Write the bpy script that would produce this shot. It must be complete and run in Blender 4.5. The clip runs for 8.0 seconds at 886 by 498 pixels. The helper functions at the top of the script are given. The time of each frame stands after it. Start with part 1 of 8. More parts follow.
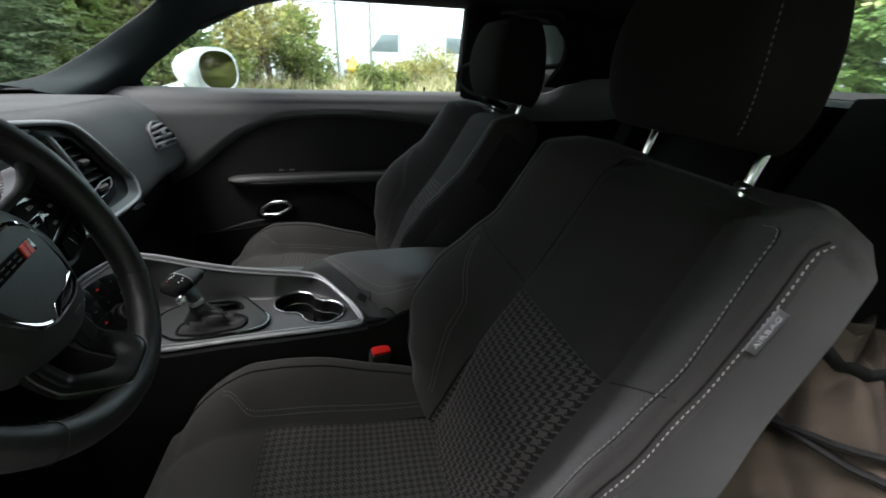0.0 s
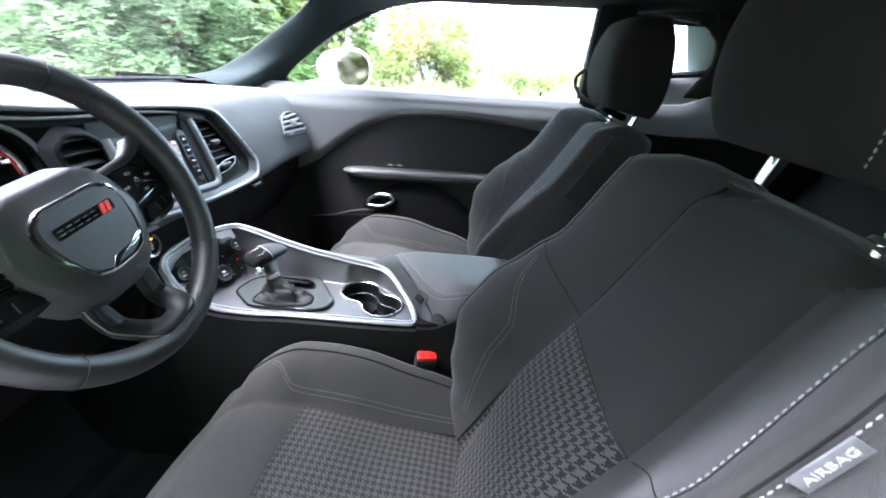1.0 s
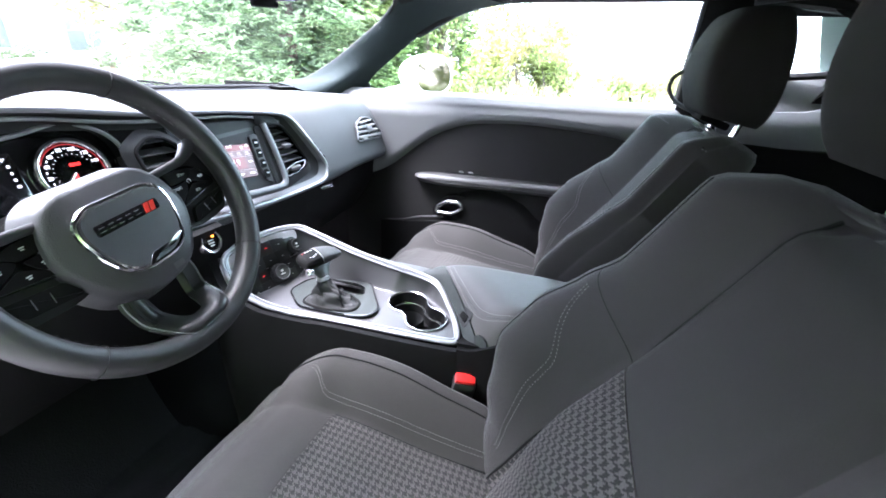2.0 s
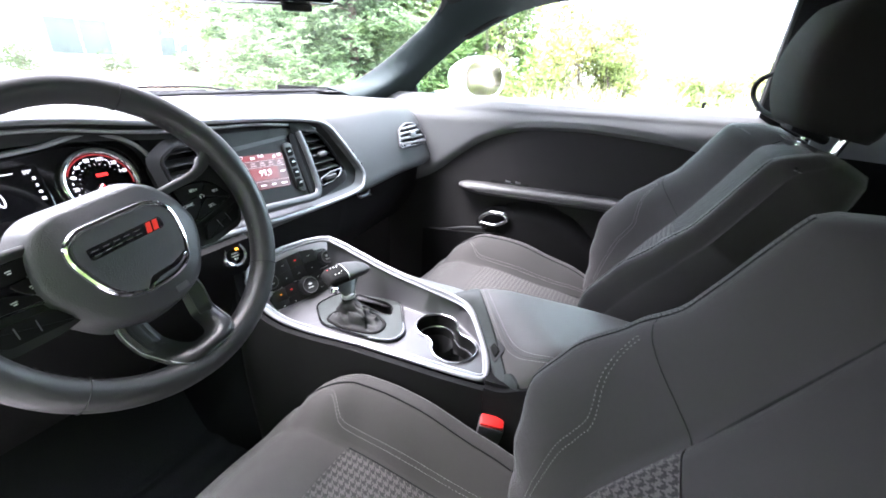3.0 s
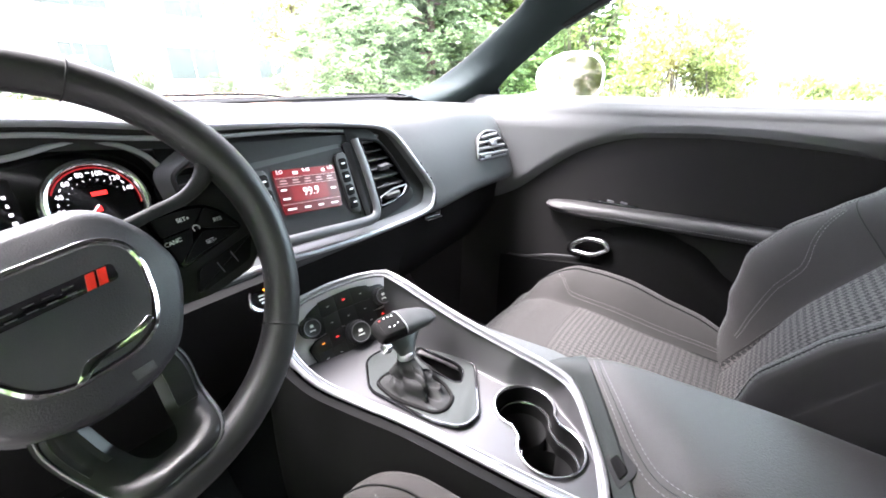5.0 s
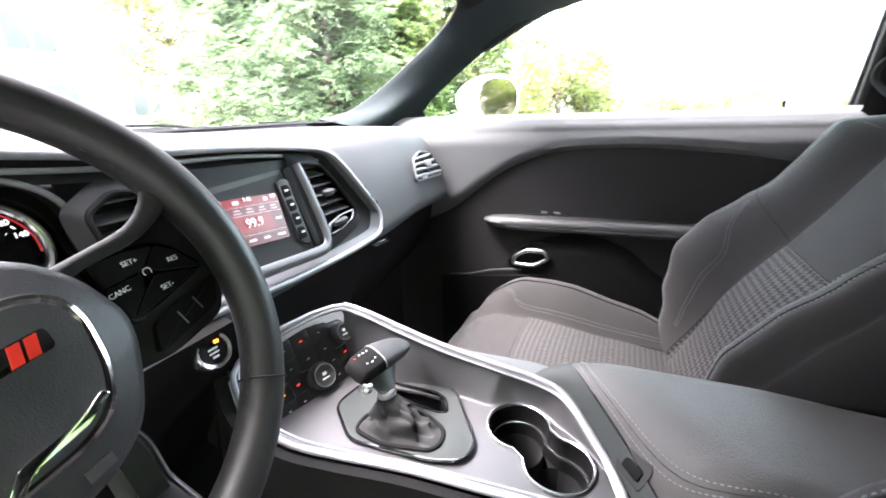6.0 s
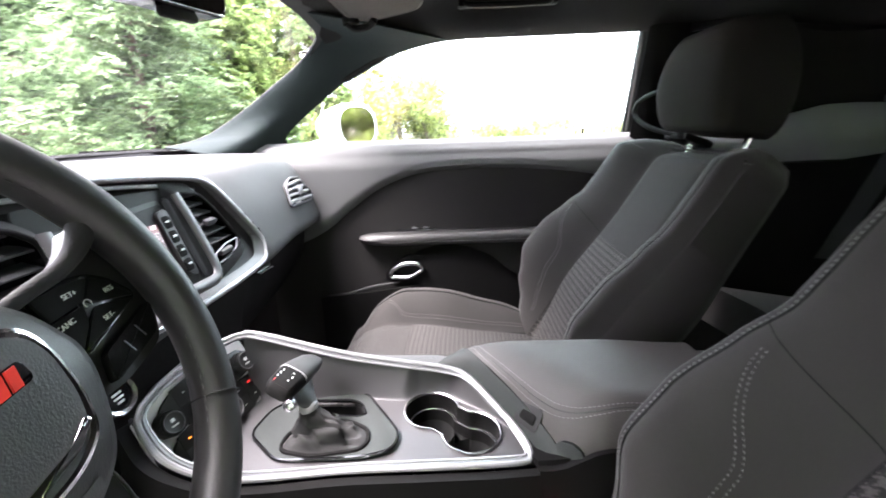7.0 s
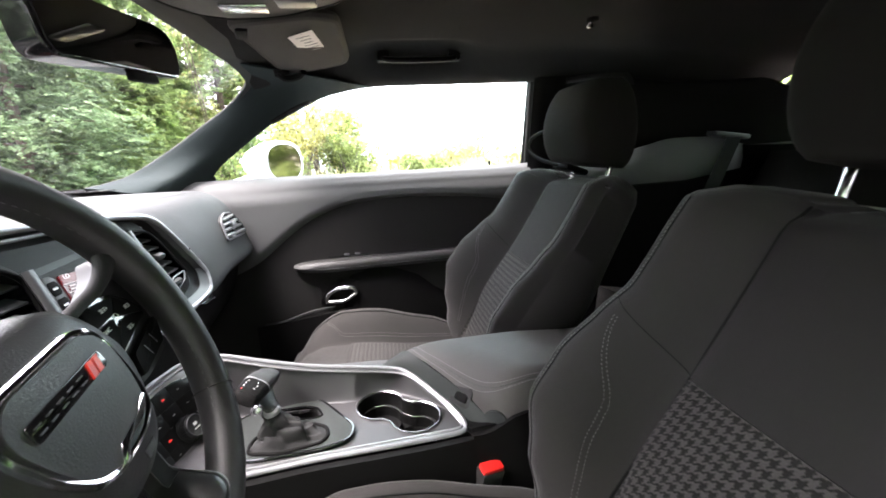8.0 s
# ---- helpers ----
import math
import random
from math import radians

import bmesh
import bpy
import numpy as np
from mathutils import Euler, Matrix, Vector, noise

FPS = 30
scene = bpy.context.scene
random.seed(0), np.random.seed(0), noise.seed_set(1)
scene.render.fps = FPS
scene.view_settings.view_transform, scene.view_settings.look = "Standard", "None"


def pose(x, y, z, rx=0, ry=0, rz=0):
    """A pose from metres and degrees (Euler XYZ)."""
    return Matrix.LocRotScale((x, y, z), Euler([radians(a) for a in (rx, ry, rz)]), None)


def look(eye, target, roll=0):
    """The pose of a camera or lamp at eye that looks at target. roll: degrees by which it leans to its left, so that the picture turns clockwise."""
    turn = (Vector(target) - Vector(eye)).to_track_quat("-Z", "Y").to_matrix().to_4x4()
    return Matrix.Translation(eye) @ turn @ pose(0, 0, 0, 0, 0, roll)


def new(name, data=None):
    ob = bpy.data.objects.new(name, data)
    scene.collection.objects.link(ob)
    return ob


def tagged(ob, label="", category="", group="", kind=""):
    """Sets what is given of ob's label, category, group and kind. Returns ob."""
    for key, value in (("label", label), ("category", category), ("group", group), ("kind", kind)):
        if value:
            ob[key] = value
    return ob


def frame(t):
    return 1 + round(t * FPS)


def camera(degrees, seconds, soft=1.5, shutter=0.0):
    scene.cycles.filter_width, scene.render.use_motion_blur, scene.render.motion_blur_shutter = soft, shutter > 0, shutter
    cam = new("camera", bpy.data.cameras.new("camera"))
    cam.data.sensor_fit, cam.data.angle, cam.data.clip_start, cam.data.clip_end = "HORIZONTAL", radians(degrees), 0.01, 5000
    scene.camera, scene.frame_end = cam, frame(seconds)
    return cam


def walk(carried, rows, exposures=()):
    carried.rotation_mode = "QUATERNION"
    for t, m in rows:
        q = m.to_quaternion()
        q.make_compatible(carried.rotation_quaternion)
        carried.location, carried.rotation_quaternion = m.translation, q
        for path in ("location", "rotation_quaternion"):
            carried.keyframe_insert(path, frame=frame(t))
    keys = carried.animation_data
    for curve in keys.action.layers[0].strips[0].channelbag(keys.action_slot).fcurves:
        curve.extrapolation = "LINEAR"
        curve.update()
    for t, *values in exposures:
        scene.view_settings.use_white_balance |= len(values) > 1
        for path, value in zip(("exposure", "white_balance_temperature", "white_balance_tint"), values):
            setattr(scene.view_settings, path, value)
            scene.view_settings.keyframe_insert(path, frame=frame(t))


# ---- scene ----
cam = camera(93.4, 8.0, 1.7, 0.4)
PATH = [
    (0, (0.155, -0.831, 1.144), (0.607, 0.942, 0.334), 1.9),
    (0.5, (0.224, -0.812, 1.142), (0.409, 1.005, 0.327), 2.2),
    (1, (0.283, -0.797, 1.139), (0.141, 1.025, 0.327), 3.2),
    (1.5, (0.334, -0.767, 1.135), (-0.058, 1.018, 0.322), 2.5),
    (3, (0.351, -0.634, 1.146), (-0.429, 1.019, 0.335), 1.5),
    (3.5, (0.341, -0.582, 1.133), (-0.588, 0.981, 0.3), -0.0),
    (4, (0.31, -0.53, 1.13), (-0.717, 0.972, 0.299), 0.3),
    (4.2, (0.289, -0.506, 1.133), (-0.744, 0.991, 0.302), 1.0),
    (5.3, (0.201, -0.438, 1.089), (-0.868, 1.091, 0.368), -1.3),
    (5.5, (0.187, -0.436, 1.086), (-0.793, 1.156, 0.376), -1.4),
    (6, (0.134, -0.462, 1.081), (-0.604, 1.281, 0.435), -2.1),
    (6.5, (0.1, -0.499, 1.082), (-0.327, 1.352, 0.456), -1.9),
    (7, (0.087, -0.553, 1.087), (0.016, 1.365, 0.524), -2.0),
    (7.5, (0.076, -0.615, 1.092), (0.246, 1.315, 0.598), -2.8),
    (8, (0.062, -0.689, 1.105), (0.364, 1.235, 0.653), -3.0),
]
walk(cam, [(t, look(eye, target, roll)) for t, eye, target, roll in PATH],
     [(0.0, 2.84, 6150, 15), (0.5, 4.90, 5600, 18), (1.0, 5.21, 5550, 20), (1.5, 5.55, 5550, 22), (3.0, 5.69, 5850, 24), (4.0, 5.74, 6050, 24), (5.5, 5.64, 6150, 25),
      (6.5, 5.51, 6250, 26), (7.0, 5.37, 6300, 26), (7.5, 5.05, 6350, 25), (8.0, 4.80, 6400, 24)])

# ---- world, sun and exposure ----
world = bpy.data.worlds.new("overcast_sky")
scene.world = world
world.use_nodes = True
wn = world.node_tree
sky = wn.nodes.new("ShaderNodeTexSky")
sky.sky_type = "NISHITA"
sky.sun_disc = False
sky.sun_elevation, sky.sun_rotation = radians(66), radians(-97)
sky.air_density, sky.dust_density, sky.ozone_density = 1.0, 4.0, 1.0
soft_sky = wn.nodes.new("ShaderNodeMixRGB")
soft_sky.inputs[0].default_value = 0.75
soft_sky.inputs[2].default_value = (5.35, 5.35, 5.40, 1)
wn.links.new(sky.outputs[0], soft_sky.inputs[1])
wn.links.new(soft_sky.outputs[0], wn.nodes["Background"].inputs[0])
wn.nodes["Background"].inputs[1].default_value = 0.13

sun_data = bpy.data.lights.new("sun", "SUN")
sun_data.energy, sun_data.angle, sun_data.color = 1.75, radians(40), (1.0, 0.96, 0.9)
sun = new("sun", sun_data)
sun.matrix_world = look((-4.0, -0.5, 9), (0, 0, 0))


# ---- materials ----
def mat(name, color, rough=0.5, metal=0.0, grain=0.0, scale=400.0, var=0.12, var_scale=6.0, coat=0.0, spec=0.5, emit=None, power=0.0,
        island=0.0, fleck=None):
    m = bpy.data.materials.new(name)
    m.use_nodes = True
    nt = m.node_tree
    b = nt.nodes["Principled BSDF"]
    b.inputs["Roughness"].default_value = rough
    b.inputs["Metallic"].default_value = metal
    b.inputs["Specular IOR Level"].default_value = spec
    b.inputs["Coat Weight"].default_value = coat
    geo = nt.nodes.new("ShaderNodeNewGeometry")
    n1 = nt.nodes.new("ShaderNodeTexNoise")
    n1.inputs["Scale"].default_value = var_scale
    n1.inputs["Detail"].default_value = 6
    nt.links.new(geo.outputs["Position"], n1.inputs["Vector"])
    ramp = nt.nodes.new("ShaderNodeMapRange")
    ramp.inputs["From Min"].default_value, ramp.inputs["From Max"].default_value = 0.3, 0.7
    ramp.inputs["To Min"].default_value, ramp.inputs["To Max"].default_value = 1 - var, 1 + var
    nt.links.new(n1.outputs["Fac"], ramp.inputs["Value"])
    value = ramp.outputs[0]
    if island:
        r2 = nt.nodes.new("ShaderNodeMapRange")
        r2.inputs["To Min"].default_value, r2.inputs["To Max"].default_value = 1 - island, 1 + island
        nt.links.new(geo.outputs["Random Per Island"], r2.inputs["Value"])
        mul = nt.nodes.new("ShaderNodeMath")
        mul.operation = "MULTIPLY"
        nt.links.new(value, mul.inputs[0])
        nt.links.new(r2.outputs[0], mul.inputs[1])
        value = mul.outputs[0]
    tint = nt.nodes.new("ShaderNodeVectorMath")
    tint.operation = "SCALE"
    tint.inputs[0].default_value = color
    nt.links.new(value, tint.inputs["Scale"])
    base = tint.outputs[0]
    if fleck:
        n3 = nt.nodes.new("ShaderNodeTexNoise")
        n3.inputs["Scale"].default_value, n3.inputs["Detail"].default_value = fleck[1], 4
        nt.links.new(geo.outputs["Position"], n3.inputs["Vector"])
        r3 = nt.nodes.new("ShaderNodeMapRange")
        r3.inputs["From Min"].default_value, r3.inputs["From Max"].default_value = 0.45, 0.62
        nt.links.new(n3.outputs["Fac"], r3.inputs["Value"])
        mix = nt.nodes.new("ShaderNodeMixRGB")
        mix.inputs[2].default_value = (*fleck[0], 1)
        nt.links.new(r3.outputs[0], mix.inputs[0])
        nt.links.new(base, mix.inputs[1])
        base = mix.outputs[0]
    nt.links.new(base, b.inputs["Base Color"])
    if grain:
        n2 = nt.nodes.new("ShaderNodeTexNoise")
        n2.inputs["Scale"].default_value, n2.inputs["Detail"].default_value = scale, 2
        nt.links.new(geo.outputs["Position"], n2.inputs["Vector"])
        bump = nt.nodes.new("ShaderNodeBump")
        bump.inputs["Strength"].default_value = grain
        bump.inputs["Distance"].default_value = 0.002
        nt.links.new(n2.outputs["Fac"], bump.inputs["Height"])
        nt.links.new(bump.outputs[0], b.inputs["Normal"])
        rr = nt.nodes.new("ShaderNodeMapRange")
        rr.inputs["From Min"].default_value, rr.inputs["From Max"].default_value = 0.3, 0.7
        rr.inputs["To Min"].default_value, rr.inputs["To Max"].default_value = max(0.02, rough - 0.06), min(1, rough + 0.06)
        nt.links.new(n1.outputs["Fac"], rr.inputs["Value"])
        nt.links.new(rr.outputs[0], b.inputs["Roughness"])
    if emit:
        b.inputs["Emission Color"].default_value = (*emit, 1)
        b.inputs["Emission Strength"].default_value = power
    return m


def woven(name, dark, light, period):
    """Houndstooth cloth: warp and weft of two greys in a two-by-two twill, laid out in metres."""
    m = mat(name, light, rough=0.95, spec=0.2)
    nt = m.node_tree
    b = nt.nodes["Principled BSDF"]

    def op(kind, a, c=None):
        n = nt.nodes.new("ShaderNodeMath")
        n.operation = kind
        for i, s in enumerate((a, c)):
            if s is None:
                continue
            if isinstance(s, (int, float)):
                n.inputs[i].default_value = s
            else:
                nt.links.new(s, n.inputs[i])
        return n.outputs[0]
    uv = nt.nodes.new("ShaderNodeAttribute")
    uv.attribute_type, uv.attribute_name = "GEOMETRY", "cloth"
    sep = nt.nodes.new("ShaderNodeSeparateXYZ")
    nt.links.new(uv.outputs["Vector"], sep.inputs[0])
    x = op("MULTIPLY", op("ADD", sep.outputs[0], 10.0), 8 / period)
    y = op("MULTIPLY", op("ADD", sep.outputs[1], 10.0), 8 / period)
    a = op("LESS_THAN", op("MODULO", x, 8), 4)
    c = op("LESS_THAN", op("MODULO", y, 8), 4)
    t = op("LESS_THAN", op("MODULO", op("ADD", op("FLOOR", x), op("FLOOR", y)), 4), 2)
    fac = op("ADD", op("MULTIPLY", t, a), op("MULTIPLY", op("SUBTRACT", 1, t), c))
    mix = nt.nodes.new("ShaderNodeMixRGB")
    mix.inputs[1].default_value, mix.inputs[2].default_value = (*light, 1), (*dark, 1)
    nt.links.new(fac, mix.inputs[0])
    geo = nt.nodes.new("ShaderNodeNewGeometry")
    n2 = nt.nodes.new("ShaderNodeTexNoise")
    n2.inputs["Scale"].default_value = 900
    nt.links.new(geo.outputs["Position"], n2.inputs["Vector"])
    mul = nt.nodes.new("ShaderNodeMixRGB")
    mul.blend_type, mul.inputs[0].default_value = "OVERLAY", 0.6
    nt.links.new(mix.outputs[0], mul.inputs[1])
    nt.links.new(n2.outputs["Fac"], mul.inputs[2])
    nt.links.new(mul.outputs[0], b.inputs["Base Color"])
    bump = nt.nodes.new("ShaderNodeBump")
    bump.inputs["Strength"].default_value, bump.inputs["Distance"].default_value = 0.5, 0.0015
    nt.links.new(op("ADD", op("MULTIPLY", fac, -1.0), op("MULTIPLY", n2.outputs["Fac"], 0.6)), bump.inputs["Height"])
    nt.links.new(bump.outputs[0], b.inputs["Normal"])
    b.inputs["Sheen Weight"].default_value = 0.03
    return m


def clear(name, tint=(0.93, 0.96, 0.95), gloss=1.0):
    m = bpy.data.materials.new(name)
    m.use_nodes = True
    nt = m.node_tree
    nt.nodes.remove(nt.nodes["Principled BSDF"])
    tr, gl = nt.nodes.new("ShaderNodeBsdfTransparent"), nt.nodes.new("ShaderNodeBsdfGlossy")
    tr.inputs[0].default_value = (*tint, 1)
    gl.inputs["Roughness"].default_value = 0.01
    fr, mx = nt.nodes.new("ShaderNodeLayerWeight"), nt.nodes.new("ShaderNodeMixShader")
    fr.inputs["Blend"].default_value = 0.5
    pw = nt.nodes.new("ShaderNodeMath")
    pw.operation, pw.inputs[1].default_value = "POWER", 5.0
    nt.links.new(fr.outputs["Facing"], pw.inputs[0])
    sc = nt.nodes.new("ShaderNodeMath")
    sc.operation, sc.inputs[1].default_value, sc.inputs[2].default_value = "MULTIPLY_ADD", 0.8 * gloss, 0.02
    nt.links.new(pw.outputs[0], sc.inputs[0])
    nt.links.new(sc.outputs[0], mx.inputs[0])
    nt.links.new(tr.outputs[0], mx.inputs[1])
    nt.links.new(gl.outputs[0], mx.inputs[2])
    nt.links.new(mx.outputs[0], nt.nodes["Material Output"].inputs[0])
    return m


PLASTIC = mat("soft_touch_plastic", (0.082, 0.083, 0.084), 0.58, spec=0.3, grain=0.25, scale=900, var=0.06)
# Darker copy of the door plastic; the colour makes up for excess dash light.
DIMMED_PLASTIC = mat("soft_touch_plastic_dimmed", (0.053, 0.0545, 0.0555), 0.62, spec=0.22, grain=0.3, scale=800, var=0.06)
ARM_VINYL = mat("door_armrest_vinyl", (0.020, 0.0193, 0.019), 0.55, grain=0.3, scale=600, var=0.06)
SLAT = mat("vent_slat_plastic", (0.042, 0.042, 0.043), 0.5, grain=0.15, scale=900, var=0.05)
BEZEL_GREY = mat("dark_grey_bezel_plastic", (0.024, 0.0238, 0.0242), 0.6, spec=0.2, grain=0.2, scale=1000, var=0.06)
PLASTIC_DARK = mat("hard_black_plastic", (0.006, 0.0058, 0.0058), 0.68, spec=0.07, grain=0.2, scale=1100, var=0.08)
INSERT = mat("door_insert_vinyl", (0.010, 0.009, 0.009), 0.68, spec=0.25, grain=0.25, scale=700, var=0.06)
KNOB = mat("knob_plastic", (0.028, 0.028, 0.0285), 0.45, grain=0.1, scale=900, var=0.05)
RUBBER = mat("black_rubber", (0.007, 0.007, 0.007), 0.75, var=0.05)
SPOKE = mat("satin_black_spoke", (0.017, 0.0168, 0.0172), 0.34, spec=0.28, var=0.05)
SPOKE_INLAY = mat("spoke_inlay", (0.035, 0.034, 0.036), 0.30, 0.5, var=0.05)
GLOSS = mat("gloss_black", (0.008, 0.008, 0.009), 0.12, coat=0.4, var=0.02)
LEATHER = mat("wheel_leather", (0.0145, 0.0140, 0.0142), 0.48, grain=0.08, scale=900, var=0.08)
HUB_VINYL = mat("airbag_cover_vinyl", (0.031, 0.031, 0.0330), 0.46, grain=0.25, scale=700, var=0.06)
VINYL = mat("armrest_vinyl", (0.066, 0.0615, 0.0585), 0.58, spec=0.3, grain=0.3, scale=500, var=0.06)
BOOT = mat("boot_leather", (0.023, 0.0228, 0.0232), 0.78, spec=0.25, grain=0.3, scale=350, var=0.12)
CLOTH = mat("seat_cloth", (0.0290, 0.0268, 0.0260), 0.92, grain=0.35, scale=1500, var=0.08, spec=0.2)
CLOTH_MID = mat("seat_cloth_centre", (0.0250, 0.0230, 0.0222), 0.95, grain=0.35, scale=1500, var=0.08, spec=0.15)
HOUND = woven("houndstooth_cloth", (0.0125, 0.0116, 0.0112), (0.058, 0.0525, 0.0502), 0.0135)
HOUND_SOFT = woven("houndstooth_cushion_cloth", (0.0210, 0.0197, 0.0193), (0.052, 0.0478, 0.0462), 0.0112)
PIPING = mat("seam_piping", (0.010, 0.010, 0.010), 0.9, spec=0.1)
for cloth in (CLOTH, CLOTH_MID):
    cloth.node_tree.nodes["Principled BSDF"].inputs["Sheen Weight"].default_value = 0.13 if cloth == CLOTH else 0.06
    cloth.node_tree.nodes["Principled BSDF"].inputs["Sheen Roughness"].default_value = 0.4
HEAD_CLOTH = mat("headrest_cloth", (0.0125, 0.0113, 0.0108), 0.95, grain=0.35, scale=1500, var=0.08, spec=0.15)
THREAD_MID = mat("mid_grey_thread", (0.17, 0.165, 0.165), 0.85)
THREAD_DARK = mat("dark_grey_thread", (0.115, 0.111, 0.109), 0.85)
THREAD = mat("grey_thread", (0.22, 0.213, 0.213), 0.8)
HEADLINER = mat("headliner_cloth", (0.0135, 0.0126, 0.0126), 0.95, grain=0.3, scale=1200, var=0.06, spec=0.1)
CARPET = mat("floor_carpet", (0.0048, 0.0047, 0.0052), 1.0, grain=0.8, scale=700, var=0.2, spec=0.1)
VISOR_CLOTH = mat("visor_vinyl", (0.042, 0.038, 0.0365), 0.85, grain=0.3, scale=900, var=0.06, spec=0.2)
QUARTER = mat("quarter_panel_plastic", (0.165, 0.172, 0.180), 0.5, grain=0.25, scale=800, var=0.06)
# Extra pale so the quarter window ledge looks lit by the sky.
LIT_SILL_GREY = mat("lit_grey_sill_plastic", (0.20, 0.21, 0.215), 0.45, grain=0.2, scale=800, var=0.05)
PILLAR = mat("pillar_plastic", (0.0185, 0.0245, 0.0250), 0.8, spec=0.07, grain=0.25, scale=800, var=0.06)
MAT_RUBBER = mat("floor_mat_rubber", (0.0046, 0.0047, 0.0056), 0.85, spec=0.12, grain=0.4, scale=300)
CHROME = mat("chrome", (0.78, 0.79, 0.8), 0.09, 1.0, var=0.03)
SATIN = mat("satin_silver_trim", (0.62, 0.63, 0.64), 0.27, 1.0, var=0.04)
SATIN_LINE = mat("satin_silver_line", (0.30, 0.30, 0.31), 0.36, 0.5, var=0.04)
SATIN_BROAD = mat("satin_grey_band", (0.090, 0.090, 0.093), 0.44, 0.45, var=0.05)
ALU = mat("satin_console_metal", (0.070, 0.068, 0.071), 0.50, 0.45, grain=0.04, scale=1200, var=0.06)
SILVER_DARK = mat("dark_silver_plastic", (0.17, 0.17, 0.18), 0.36, 0.6, var=0.05)
SILVER_LIGHT = mat("satin_silver_plastic", (0.30, 0.30, 0.31), 0.42, 0.4, var=0.05)
GUNMETAL = mat("gunmetal_plastic", (0.030, 0.030, 0.031), 0.55, 0.0, var=0.05)
TAG_INK = mat("tag_thread", (0.32, 0.32, 0.33), 0.8)
WHITE_INK = mat("white_print", (0.75, 0.75, 0.75), 0.6)
RED_INK = mat("red_enamel", (0.65, 0.03, 0.015), 0.3)
RED_PLASTIC = mat("red_buckle_plastic", (0.72, 0.025, 0.02), 0.35)
SCREEN_RED = mat("screen_red", (0.02, 0.0, 0.0), 0.25, spec=0.3, emit=(0.30, 0.012, 0.014), power=0.026)
LIT_WHITE = mat("lit_print", (0.6, 0.6, 0.6), 0.5, emit=(1, 0.97, 0.95), power=0.05)
SCREEN_BAND = mat("screen_dark_red", (0.02, 0.0, 0.0), 0.25, spec=0.3, emit=(0.22, 0.010, 0.012), power=0.014)
SCREEN_LINE = mat("screen_line", (0.10, 0.06, 0.06), 0.3, emit=(1, 0.75, 0.72), power=0.012)
GRIP_LEATHER = mat("grip_leather", (0.016, 0.0158, 0.0157), 0.6, grain=0.15, scale=700, var=0.08)
SCREEN_DARK = mat("screen_dark", (0.02, 0.012, 0.012), 0.22, spec=0.3, emit=(0.12, 0.01, 0.012), power=0.035)
SCREEN_WHITE = mat("screen_white", (0.3, 0.3, 0.3), 0.3, emit=(1, 0.93, 0.9), power=0.03)
LED_DIM = mat("dim_red_light", (0.10, 0.004, 0.004), 0.3, emit=(0.8, 0.03, 0.03), power=0.012)
LED_RED = mat("red_led", (0.3, 0.01, 0.01), 0.3, emit=(1.0, 0.04, 0.03), power=0.05)
LED_AMBER = mat("amber_led", (0.4, 0.15, 0.0), 0.3, emit=(1.0, 0.32, 0.02), power=0.12)
PAINT = mat("white_car_paint", (0.8, 0.8, 0.8), 0.25, coat=0.6, var=0.02)
# Mirror coloured dark in place of the dark cabin rear it would reflect.
DARK_MIRROR = mat("dark_reflection_mirror_glass", (0.10, 0.10, 0.10), 0.02, 1.0, var=0.0)
# Brown tint painted in for the brown surroundings the door mirror would reflect.
BROWN_MIRROR = mat("mirror_glass", (0.40, 0.29, 0.25), 0.06, 1.0, var=0.0)
PAPER = mat("label_paper", (0.8, 0.76, 0.74), 0.7)
GLASS = clear("windscreen_glass", (0.80, 0.815, 0.80), gloss=0.5)
GREEN_GLASS = clear("tinted_glass", (0.80, 0.90, 0.86))

# ---- mesh helpers ----
ORIGIN = {}


def thing(name, loc, label, category, group="", kind=""):
    ob = new(name)
    ob.empty_display_size = 0.05
    ob.location = loc
    ORIGIN[ob.name] = Vector(loc)
    return tagged(ob, label, category, group, kind)


def mesh_of(bm, name, material, loc=(0, 0, 0), angle=40):
    bmesh.ops.recalc_face_normals(bm, faces=bm.faces)
    bm.transform(Matrix.Translation(-Vector(loc)))
    me = bpy.data.meshes.new(name)
    bm.to_mesh(me)
    bm.free()
    me.materials.append(material)
    me.shade_smooth()
    me.set_sharp_from_angle(angle=radians(angle))
    return me


def part(name, bm, material, parent, label="", angle=40):
    loc = ORIGIN[parent.name]
    ob = new(name, mesh_of(bm, name, material, loc, angle))
    ob.parent = parent
    ORIGIN[ob.name] = loc
    return tagged(ob, label)


def solo(name, bm, material, label, category, group="", kind="", angle=40):
    return tagged(new(name, mesh_of(bm, name, material, (0, 0, 0), angle)), label, category, group, kind)


def spline(pts, n=8, closed=False):
    """Catmull-Rom through the points."""
    p = [Vector(q) for q in pts]
    out = []
    m = len(p) if closed else len(p) - 1
    for i in range(m):
        a, b = p[i], p[(i + 1) % len(p)]
        z = p[i - 1] if (closed or i) else a * 2 - b
        c = p[(i + 2) % len(p)] if (closed or i + 2 < len(p)) else b * 2 - a
        for k in range(n):
            t = k / n
            out.append(0.5 * (2 * a + (b - z) * t + (2 * z - 5 * a + 4 * b - c) * t * t + (3 * a - z - 3 * b + c) * t ** 3))
    if not closed:
        out.append(p[-1])
    return out


def at_curve(pts, u):
    """Place on a polyline by its share u of the points."""
    f = max(0, min(0.99999, u)) * (len(pts) - 1)
    i = int(f)
    return pts[i].lerp(pts[i + 1], f - i)


